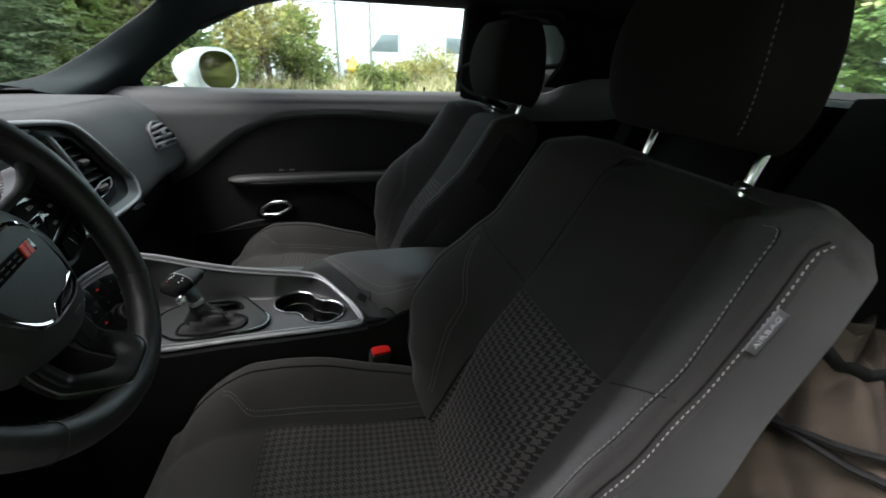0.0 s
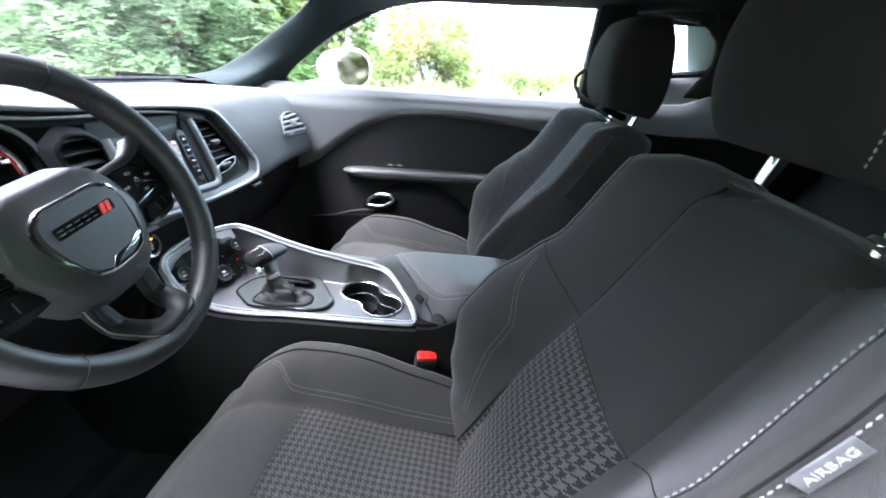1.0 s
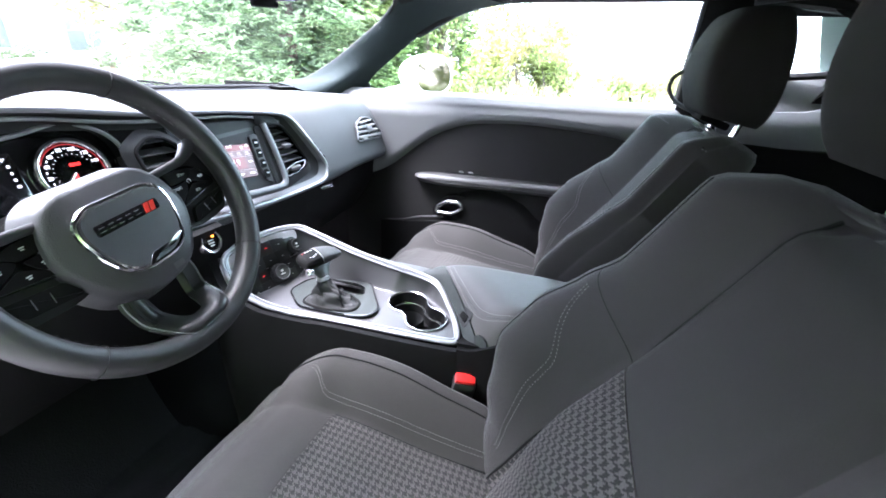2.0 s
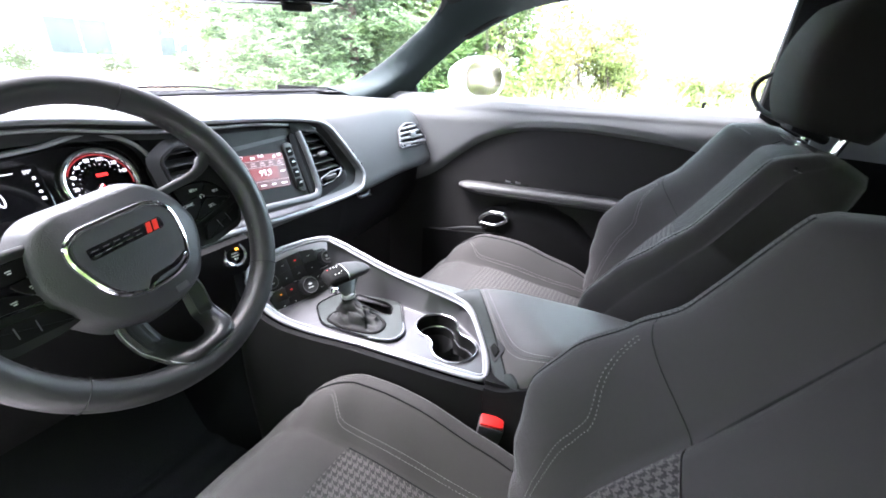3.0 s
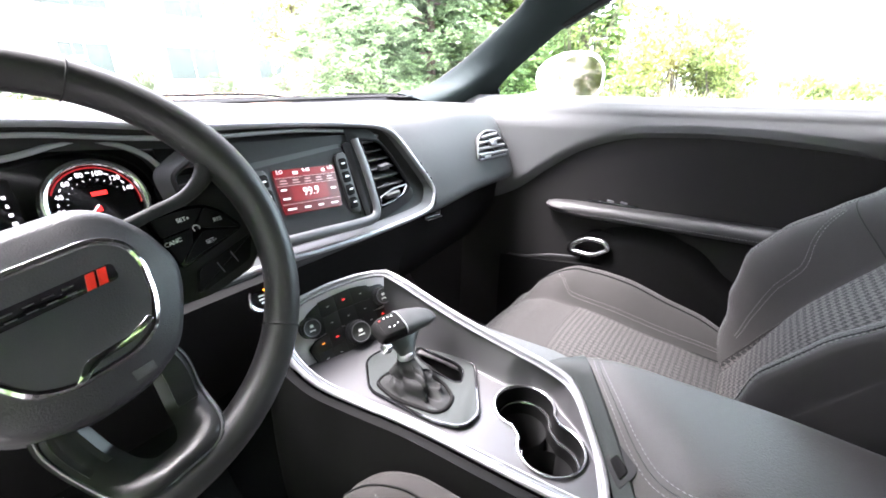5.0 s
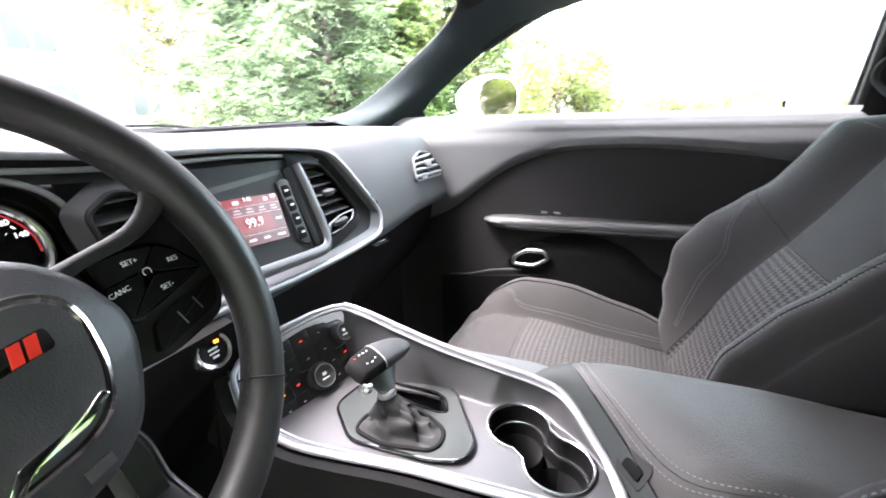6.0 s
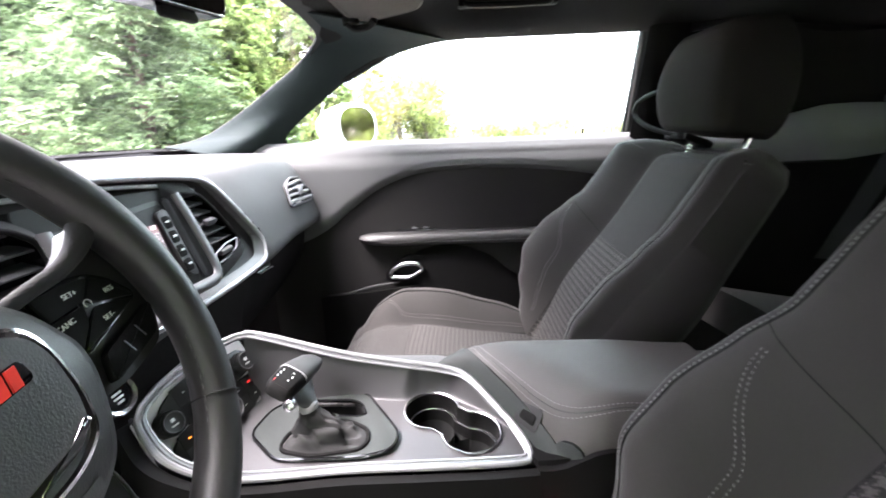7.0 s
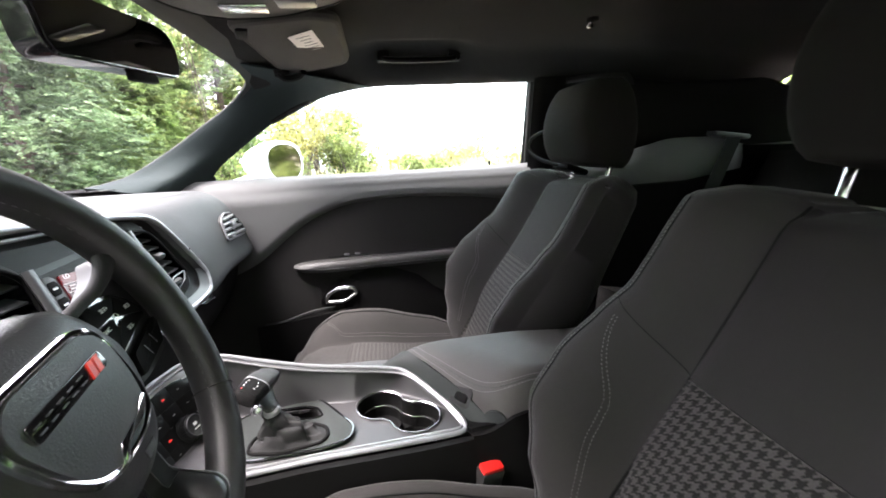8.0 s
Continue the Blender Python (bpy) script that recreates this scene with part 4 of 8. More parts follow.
# instrument cluster
cl = thing("instrument_cluster", (-0.44, -0.40, 0.9), "instrument cluster with two ringed gauges and centre display", "instrument cluster")
CX = 0.062
part("dial_plate", surf(lambda u, v: (bezel_x(0.88 + 0.15 * v, CX), -0.60 + 0.39 * u, 0.88 + 0.15 * v), 4, 4, 0.004), GLOSS, cl)
for gy in (-0.290, -0.520):
    gm = axes((bezel_x(0.963, CX - 0.004), gy, 0.963), (0, 1, 0), (-0.34, 0, 1))
    g = part("gauge", turned([(0.050, -0.004), (0.050, 0.001), (0.047, 0.001)], gm, 40), GLOSS, cl, "round gauge with red-lit scale")
    part("ring", tube([gm @ Vector((0.050 * math.cos(a), 0.050 * math.sin(a), 0.004)) for a in [k * math.tau / 48 for k in range(48)]], 0.0042, 8, closed=True), SATIN, g)
    part("glow", tube([gm @ Vector((0.0435 * math.cos(a), 0.0435 * math.sin(a), 0.002)) for a in [radians(-10 + 165 * k / 40) for k in range(41)]], 0.0009, 6), LED_DIM, g)
    for k in range(8):
        a = radians(212 - 27.4 * k)
        writing(str(20 * k) if gy > -0.4 else str(k), 0.0080, gm @ pose(0.0365 * math.cos(a), 0.0365 * math.sin(a), 0.002), LIT_WHITE, "scale_number", g)
        if k < 7:
            b = a - radians(13.7)
            part("dash_mark", box(0.0012, 0.0038, 0.0006, gm @ pose(0.0375 * math.cos(b), 0.0375 * math.sin(b), 0.002, 0, 0, math.degrees(b)), 0), LIT_WHITE, g)
            for j in (0, 2):
                b = a - radians(6.85 * j)
                part("tick", box(0.0022 if j == 0 else 0.0014, 0.0005, 0.0006, gm @ pose(0.0290 * math.cos(b), 0.0290 * math.sin(b), 0.002, 0, 0, math.degrees(b)), 0), LIT_WHITE, g)
    part("warning_lamp", box(0.016, 0.005, 0.0006, gm @ pose(0.004, 0.012, 0.002), 0), LED_RED, g)
    part("warning_lamp", box(0.006, 0.007, 0.0006, gm @ pose(-0.002, -0.006, 0.002), 0), LED_RED, g)
    part("needle", box(0.030, 0.0018, 0.0012, gm @ pose(-0.012, -0.012, 0.004, 0, 0, 45), 0), LIT_WHITE, g)
dm = axes((bezel_x(0.955, CX - 0.006), -0.405, 0.955), (0, 1, 0), (-0.34, 0, 1))
disp = part("display", box(0.095, 0.105, 0.003, dm, 0.002), GLOSS, cl, "dark centre display")
writing("0", 0.027, dm @ pose(-0.006, 0.010, 0.002) @ Matrix.Diagonal((0.68, 1, 1, 1)), LIT_WHITE, "speed_number", disp)
part("menu_bar", box(0.036, 0.0030, 0.0006, dm @ pose(-0.018, 0.035, 0.002), 0), LIT_WHITE, disp)
part("menu_bar", box(0.062, 0.0012, 0.0006, dm @ pose(-0.012, 0.043, 0.002), 0), LIT_WHITE, disp)
writing("59°", 0.0075, dm @ pose(0.034, 0.042, 0.002), LIT_WHITE, "temperature_writing", disp)
for k, wd in enumerate((0.0034, 0.0024, 0.0034, 0.0044)):
    part("side_mark", box(wd, 0.0036, 0.0006, dm @ pose(0.038, 0.033 - 0.0095 * k, 0.002), 0), LIT_WHITE, disp)
hood = spline([(bezel_x(z, 0.042), y, z) for y, z in ((-0.605, 0.93), (-0.60, 0.99), (-0.57, 1.020), (-0.52, 1.036), (-0.46, 1.028), (-0.405, 1.024), (-0.35, 1.028), (-0.29, 1.038), (-0.240, 1.022), (-0.216, 0.99), (-0.215, 0.93))], 6)
part("hood_trim", tube([p + Vector((0.004, 0, -0.001)) for p in hood], 0.0034, 8), SILVER_LIGHT, cl, "satin line round the cluster hood")
part("hood", surf(lambda u, v: at_curve(hood, u) + Vector((-0.026 * v, 0, 0)), 60, 4, 0.004), PLASTIC_DARK, cl)

# lower dash: knee panels, glove box, start button
part("knee_panel", surf(lambda u, v: (-0.305 - 0.06 * v - 0.05 * v * v, -0.70 + 0.56 * u, 0.846 - 0.22 * v), 16, 12, 0.02), PLASTIC_DARK, dash, "black lower dash panel")
part("centre_panel", surf(lambda u, v: (-0.33 - 0.05 * v, -0.15 + 0.32 * u, 0.832 - 0.20 * v), 12, 8, 0.02), PLASTIC_DARK, dash)
gb = part("glove_box", surf(lambda u, v: (-0.345 - 0.05 * u - 0.10 * v + 0.02 * math.sin(math.pi * v), 0.16 + 0.53 * u, 0.828 - 0.20 * v), 16, 12, 0.02), PLASTIC_DARK, dash, "black glove box door")
part("latch", box(0.012, 0.055, 0.016, pose(-0.335, 0.285, 0.812, 0, 0, -6), 0.004), GLOSS, gb)
part("latch_edge", box(0.003, 0.050, 0.002, pose(-0.327, 0.287, 0.803, 0, 0, -6), 0), SATIN, gb)
sb = thing("start_button", (-0.29, -0.173, 0.817), "round engine start button with chrome ring", "start button")
SBM = axes((-0.291, -0.173, 0.817), (0.05, 1, 0), (-0.34, 0, 1))
part("ring", turned([(0.023, -0.012), (0.023, 0.004), (0.021, 0.008), (0.0175, 0.006), (0.0175, 0.0)], SBM, 32), SATIN, sb)
part("button", turned([(0.017, -0.012), (0.017, 0.003), (0.0155, 0.005), (0.001, 0.0045)], SBM, 32), GLOSS, sb)
part("lamp", box(0.006, 0.004, 0.001, SBM @ pose(0.007, 0.0085, 0.0052), 0), LED_AMBER, sb)
for k, w in enumerate((0.012, 0.012, 0.008)):
    part("mark", box(w, 0.0022, 0.0008, SBM @ pose(0, 0.002 - 0.005 * k, 0.0052), 0), WHITE_INK, sb)
part("demister_grille", merge(*[box(0.05, 0.005, 0.002, pose(-0.66, 0.55 + 0.012 * k, 1.050), 0) for k in range(5)]), RUBBER, dash)

# ---- centre console ----
con = thing("center_console", (0.0, -0.02, 0.3), "centre console with satin metal top plate and black sides", "centre console")
# edges of the metal plate, driver side and passenger side, front to rear
LEFT = spline([(-0.300, -0.150, 0.772), (-0.262, -0.168, 0.728), (-0.215, -0.158, 0.690), (-0.161, -0.136, 0.668), (-0.071, -0.117, 0.660), (0.038, -0.108, 0.656), (0.12, -0.102, 0.654), (0.186, -0.095, 0.653)], 8)
RIGHT = spline([(-0.262, 0.046, 0.780), (-0.215, 0.050, 0.768), (-0.170, 0.054, 0.752), (-0.089, 0.058, 0.728), (0.0, 0.060, 0.711), (0.055, 0.058, 0.703), (0.098, 0.042, 0.696), (0.150, -0.022, 0.672)], 8)


CUPS = ((0.040, 0.006), (0.100, -0.043))
CUP_R = 0.042


def plate(u, v):
    a, b = at_curve(LEFT, u), at_curve(RIGHT, u)
    p = a.lerp(b, v)
    base = 0.657 + 0.004 * smooth(-p.x, 0.0, 0.2)
    near = min(math.hypot(p.x - x, p.y - y) for x, y in CUPS) - CUP_R
    keep = smooth(near, 0.004, 0.020)
    start = 0.82 + 0.08 * math.exp(-((p.x + 0.10) / 0.07) ** 2) + 0.13 * smooth(-p.x, 0.17, 0.25)
    wall = max(smooth(v, 0.955, 1.0), smooth(v, start, 1.0) ** 0.9 * keep)
    p.z = base + (a.z - base) * (1 - smooth(v, 0.0, 0.14)) + (b.z - base) * wall
    return p


def carve(ob, cutters):
    """Cuts closed shapes out of a mesh object and drops the cutters."""
    for bm in cutters:
        bmesh.ops.recalc_face_normals(bm, faces=bm.faces)
        me = bpy.data.meshes.new("tmp")
        bm.to_mesh(me)
        bm.free()
        c = new("tmp", me)
        c.location = ob.parent.location if ob.parent else (0, 0, 0)
        md = ob.modifiers.new("cut", "BOOLEAN")
        md.object, md.operation, md.solver = c, "DIFFERENCE", "EXACT"
        bpy.context.view_layer.update()
        old = ob.data
        ob.data = bpy.data.meshes.new_from_object(ob.evaluated_get(bpy.context.evaluated_depsgraph_get()))
        ob.modifiers.clear()
        bpy.data.objects.remove(c)
        ob.data.shade_smooth()
        ob.data.set_sharp_from_angle(angle=radians(35))
    return ob


def cup_outline(grow=0.0, n=28):
    """The joined outline of the two cup wells with a waist between them."""
    (ax, ay), (bx, by) = CUPS
    r = CUP_R + grow
    ang = math.atan2(by - ay, bx - ax)
    out = []
    for k in range(n + 1):
        t = ang + radians(48) + radians(264) * k / n
        out.append((ax + r * math.cos(t), ay + r * math.sin(t)))
    for k in range(n + 1):
        t = ang + math.pi + radians(48) + radians(264) * k / n
        out.append((bx + r * math.cos(t), by + r * math.sin(t)))
    return out


GATE = rounded([(-0.224, -0.050), (-0.214, 0.008), (-0.170, 0.040), (-0.070, 0.046), (-0.004, -0.050), (-0.010, -0.082), (-0.050, -0.096), (-0.165, -0.102)], 0.018, 5)


def opened(bm, *outlines):
    """Takes out the faces whose middle lies inside an outline in plan."""
    gone = [f for f in bm.faces if any(inside(*f.calc_center_median().xy, o) for o in outlines)]
    bmesh.ops.delete(bm, geom=gone, context="FACES")
    return bm


top = part("top_plate", opened(surf(plate, 140, 90, 0.004), cup_outline(0.001), [(0.80 * (x + 0.11) - 0.11, 0.72 * (y + 0.034) - 0.034) for x, y in GATE]), ALU, con, "satin grey metal console plate", angle=80)


def trim_line(inset, lift):
    """A closed line running round the plate, set inward from its edge."""
    out = []
    for k in range(49):
        p, q = plate(k / 48, 0.0), plate(k / 48, 1.0)
        out.append(p + (q - p) * (inset / max(0.05, (q - p).length)) + Vector((0, 0, lift)))
    end = plate(1, 1) - plate(1, 0)
    out += [plate(1, 0) + end * f + Vector((0.006 - inset, 0, lift)) for f in (0.25, 0.5, 0.75)]
    for k in range(49):
        p, q = plate(1 - k / 48, 0.0), plate(1 - k / 48, 1.0)
        out.append(q - (q - p) * (inset / max(0.05, (q - p).length)) + Vector((0, 0, lift)))
    front = [(-0.312, -0.125, 0.782), (-0.305, -0.05, 0.786), (-0.285, 0.02, 0.786)]
    out += [Vector(p) + Vector((inset, 0, lift - inset * 0.4)) for p in front[::-1]]
    return out


def eased(line, times=3):
    """A closed line with its corners eased."""
    for _ in range(times):
        line = [(line[k - 1] + line[k] * 2 + line[(k + 1) % len(line)]) / 4 for k in range(len(line))]
    return line


edge = part("trim", tube(eased(trim_line(0.0, 0.0005)), 0.0041, 8, closed=True), SATIN_LINE, con, "bright chrome edge round the plate")
part("groove", tube(eased(trim_line(0.0064, -0.0022)), 0.0034, 6, closed=True), SILVER_DARK, edge)
part("inner_line", tube(eased(trim_line(0.0105, -0.0002)), 0.0017, 6, closed=True), SATIN_LINE, edge)


# cup wells
def cup_ring(grow, z):
    return [Vector((x, y, z)) for x, y in cup_outline(grow)]


wells = loft([cup_ring(0.0028, 0.6585), cup_ring(0.0024, 0.6613), cup_ring(0.0008, 0.6616), cup_ring(-0.001, 0.6600), cup_ring(-0.001, 0.655)], caps=False)
cups = part("cup_rim", wells, SATIN, con, "satin rim of the double cup holder")
part("liner", loft([cup_ring(-0.001, 0.658), cup_ring(-0.002, 0.634), cup_ring(-0.007, 0.632), cup_ring(-0.008, 0.612)], caps=False), PLASTIC_DARK, cups)
part("ledge", tube(cup_ring(-0.0050, 0.6335), 0.0016, 6, closed=True), SATIN, cups, "bright line on the ledge")
for x, y in CUPS:
    part("cup_well", turned([(0.0345, 0.012), (0.0345, 0.0), (0.033, -0.06), (0.004, -0.063)], pose(x, y, 0.605), 32, False), RUBBER, cups, "deep black cup well")
part("cup_floor", prism(cup_outline(-0.005), 0.003, Matrix.Translation((0, 0, 0.538))), RUBBER, cups)
part("well_wall", loft([cup_ring(-0.008, 0.614), cup_ring(-0.011, 0.54)], caps=False), RUBBER, cups)

# shifter gate, boot and lever
GATE_SHADE_GREY = mat("gate_and_skirt_shade_plastic", (0.030, 0.034, 0.033), 0.62, spec=0.22, grain=0.2, scale=900, var=0.06)
gate = part("gate_plate", prism([(x, y) for x, y in GATE], 0.003, Matrix.Translation((0, 0, 0.661)), 0.0015, back=0.01), GATE_SHADE_GREY, con, "dark grey shifter surround")
hole = rounded([(-0.172, 0.026), (-0.092, 0.027), (-0.072, 0.018), (-0.060, -0.008), (-0.070, -0.014), (-0.112, -0.010), (-0.150, 0.000), (-0.168, 0.010)], 0.008, 4)
carve(gate, [prism([(x - 0.0, y + 0.02) for x, y in hole], 0.03, Matrix.Translation((0, 0, 0.345)), back=0.02)])
part("gate_rim", tube([(x, y, 0.663) for x, y in GATE], 0.0026, 6, closed=True), GLOSS, gate)
part("tray", loft([[Vector((x, y, z)) for x, y in hole] for z in (0.6635, 0.60)], caps=False), RUBBER, gate, "deep black slot beside the lever")
part("tray_floor", prism(hole, 0.002, Matrix.Translation((0, 0, 0.600))), RUBBER, gate)
part("tray_rim", tube([(x, y, 0.6642) for x, y in hole], 0.0016, 6, closed=True), GLOSS, gate)
boot_base = rounded([(-0.168, -0.086), (-0.167, -0.050), (-0.140, -0.026), (-0.085, -0.024), (-0.050, -0.044), (-0.046, -0.070), (-0.056, -0.084), (-0.118, -0.096)], 0.016, 5)
part("boot_ring", tube([(x, y, 0.665) for x, y in boot_base], 0.0032, 8, closed=True), PLASTIC_DARK, gate)
nb = len(boot_base)
COLLAR = Vector((-0.128, -0.056, 0.711))
rings = []
for k in range(25):
    t = k / 24
    s = 1 - 0.76 * t ** 0.62
    cx, cy = -0.108 + (COLLAR.x + 0.108) * t, -0.060 + 0.004 * t
    ring = []
    for i, (x, y) in enumerate(boot_base):
        a = math.tau * i / nb
        mid = math.sin(math.pi * min(1, 0.04 + t))
        fold = 1 + 0.16 * mid * math.sin(3 * a + 11 * t + 0.6) + 0.10 * mid * math.sin(7 * a - 13 * t) + 0.05 * mid * math.sin(13 * a + 19 * t)
        drop = 0.010 * mid * math.sin(2 * a + 9 * t) + 0.006 * mid * math.sin(5 * a - 16 * t)
        ring.append(Vector((cx + (x + 0.108) * s * 0.96 * fold, cy + (y + 0.060) * s * 0.96 * fold, 0.664 + 0.048 * t + drop * (1 - t))))
    rings.append(ring)
lever = thing("gear_lever", (-0.13, -0.05, 0.66), "black gear lever with creased leather boot and pistol grip", "gear lever")
part("boot", loft(rings), BOOT, lever, "creased black leather boot", angle=80)
part("collar", turned([(0.0125, 0), (0.0138, 0.003), (0.0130, 0.008), (0.011, 0.010)], axes(COLLAR, (1, 0, 0.25), (0, 1, 0)), 20), SILVER_LIGHT, lever, "satin collar ring")


def grip(t, a):
    """The pistol grip's top, driver end to passenger tip."""
    p = Vector((-0.158, -0.084, 0.756)).lerp(Vector((-0.138, 0.026, 0.742)), t)
    w = table(t, (0, 0.016), (0.10, 0.0205), (0.45, 0.0215), (0.75, 0.018), (0.93, 0.0125), (1, 0.006))
    h = table(t, (0, 0.008), (0.10, 0.0115), (0.45, 0.0125), (0.75, 0.010), (0.93, 0.007), (1, 0.003))
    d = Vector((0.86, -0.16, -0.42)).normalized()
    e = Vector((0.42, 0.05, 0.88)).normalized()
    c, q = math.cos(a), math.sin(a)
    return p + d * (w * math.copysign(abs(c) ** 0.7, c)) + e * (h * math.copysign(abs(q) ** 0.7, q)) + Vector((0, 0, 0.005 * math.sin(math.pi * t)))


def shank(u, v):
    """Flared neck from the collar up under the grip."""
    a = math.tau * u
    foot = COLLAR + Vector((0.0125 * math.cos(a), 0.0115 * math.sin(a), 0.008))
    t = 0.40 + 0.36 * math.sin(a)
    over = grip(t, radians(-90)).lerp(grip(t, radians(-90 + 78 * math.cos(a))), 0.85)
    mid = foot.lerp(over, 0.55) + Vector((0.0, -0.004 * math.sin(a), 0.0))
    return foot.lerp(mid, v).lerp(mid.lerp(over, v), v)


part("stem", surf(shank, 24, 8, 0, closed_u=True), KNOB, lever, "black flared neck of the grip", angle=80)
part("grip", loft([[grip(0.36 + 0.64 * t / 14, k * math.tau / 20) for k in range(20)] for t in range(15)]), GRIP_LEATHER, lever, "grey-black leather grip tapering to a tip", angle=70)
part("grip_body", loft([[grip(0.38 * t / 8, k * math.tau / 20) * 1.0 for k in range(20)] for t in range(9)]), PLASTIC_DARK, lever, "black plastic end of the grip", angle=70)
disp_ = part("grip_plate", surf(lambda u, v: grip(0.04 + 0.31 * u, radians(52 + 84 * v)) + Vector((0.0004, 0, 0.0008)), 8, 8, 0.001), PLASTIC_DARK, lever, "black shift display")
part("grip_line", tube([grip(0.365, radians(10 + 10 * k)) + Vector((0, 0, 0.0006)) for k in range(17)], 0.0009, 6), SATIN_LINE, lever, "bright line across the grip")
for k, (t, row, wd) in enumerate(((0.07, 118, 0.0030), (0.14, 116, 0.0026), (0.20, 114, 0.0030), (0.26, 112, 0.0026), (0.13, 82, 0.0024), (0.20, 78, 0.0034), (0.27, 84, 0.0022))):
    part("shift_mark", box(0.0012, wd, 0.0006, axes(grip(t, radians(row)) + Vector((0.0006, 0, 0.0020)), (0.86, -0.16, -0.42), (0.15, 0.98, -0.1)), 0), LED_RED if k == 0 else WHITE_INK, disp_)
part("release_button", turned([(0.008, 0), (0.008, 0.010), (0.005, 0.012)], axes((-0.142, -0.078, 0.736), (1, 0, 0.3), (0, 0.3, 1)), 14), SATIN, lever, "satin release button")

# control panel at the front of the console
PO, PU, PV = Vector((-0.276, -0.024, 0.682)), Vector((0.284, 0.959, 0)), Vector((-0.438, 0.130, 0.890))
PM = axes(PO, PU, PV)
PANEL_GREY = mat("satin_grey_panel", (0.52, 0.485, 0.495), 0.5, 0.0, spec=0.3, grain=0.04, scale=1200, var=0.06)
KEY_GREY = mat("satin_dark_key", (0.0125, 0.0122, 0.0125), 0.40, 0.0, var=0.05)
part("control_panel", prism(rounded([(0.086, 0.092), (-0.100, 0.090), (-0.126, 0.060), (-0.130, 0.0), (-0.100, -0.040), (0.040, -0.045), (0.092, 0.0)], 0.02, 4), 0.0, PM, 0.0, back=0.02), PANEL_GREY, con, "satin grey slanted control panel")


def shrunk(pts, d):
    """A polygon drawn inward by about d."""
    n = len(pts)
    out = []
    for i in range(n):
        a, b, c = Vector(pts[i - 1]), Vector(pts[i]), Vector(pts[(i + 1) % n])
        e = ((b - a).normalized() + (c - b).normalized()).normalized()
        out.append(tuple(b + Vector((e.y, -e.x)) * d))
    return out


UPPER = [(-0.086, 0.024), (-0.080, 0.046), (-0.066, 0.058), (-0.048, 0.066), (-0.010, 0.0715), (0.030, 0.0745), (0.050, 0.067), (0.072, 0.066), (0.082, 0.052), (0.078, 0.034), (0.058, 0.030), (0.026, 0.0275), (0.0, 0.0215), (-0.020, 0.0245), (-0.046, 0.022), (-0.066, 0.016)]
LOWER = [(-0.082, 0.0), (-0.072, 0.0060), (-0.040, 0.0120), (-0.018, 0.0145), (0.022, 0.0170), (0.050, 0.0200), (0.080, 0.0200), (0.087, 0.006), (0.062, -0.014), (0.040, -0.0210), (-0.002, -0.0220), (-0.030, -0.0290), (-0.057, -0.0345), (-0.073, -0.0280)]
for name, pts in (("upper_keys", UPPER), ("lower_keys", LOWER)):
    pts = shrunk(pts[::-1], 0.0024)
    kp = part(name, prism(rounded(pts, 0.005, 3), 0.0035, PM, 0.0012, back=0.004), KEY_GREY, con, "satin black climate key panel")
    part("rim", tube([PM @ Vector((x, y, 0.0006)) for x, y in rounded(pts, 0.005, 3)], 0.0011, 6, closed=True), RUBBER, kp)
    inner_ = shrunk(pts, 0.0030)

    def edge_at(x, top):
        ys = []
        for (a, b), (c, d) in zip(inner_, inner_[1:] + inner_[:1]):
            if (a > x) != (c > x):
                ys.append(b + (x - a) * (d - b) / (c - a))
        return (max(ys) if top else min(ys)) if ys else None
    # cells: upper bar of long keys, lower bar of long keys
    cuts = (-0.050, -0.020, 0.012, 0.046) if name == "upper_keys" else (-0.073, -0.046, -0.021, 0.0225, 0.048, 0.072)
    for xa, xb in zip(cuts, cuts[1:]):
        if name == "lower_keys" and xa == -0.021:
            continue
        ta, tb, ba, bb = edge_at(xa + 0.001, True), edge_at(xb - 0.001, True), edge_at(xa + 0.001, False), edge_at(xb - 0.001, False)
        if None in (ta, tb, ba, bb):
            continue
        ma, mb = (ta + ba) / 2, (tb + bb) / 2
        for row, (p, q, r_, t_) in enumerate(((ma + 0.0006, mb + 0.0006, tb, ta), (ba, bb, mb - 0.0006, ma - 0.0006))):
            ky = part("key", prism(rounded([(xa + 0.0003, p), (xb - 0.0003, q), (xb - 0.0003, r_), (xa + 0.0003, t_)], 0.0012, 2), 0.0042, PM, 0.0003), KEY_GREY, kp)
            mx_, my_ = (xa + xb) / 2, (p + q + r_ + t_) / 4
            red = (name == "upper_keys" and xa == -0.020 and row == 0) or (name == "lower_keys" and xa in (-0.046, 0.048) and row == 0)
            ink = LED_RED if red else LED_AMBER if name == "lower_keys" and xa == -0.073 and row == 0 else WHITE_INK
            part("key_mark", box(0.0050 if red else 0.0042, 0.0022 if red else 0.0011, 0.0005, PM @ pose(mx_, my_, 0.0044, 0, 0, 5), 0), ink, ky)
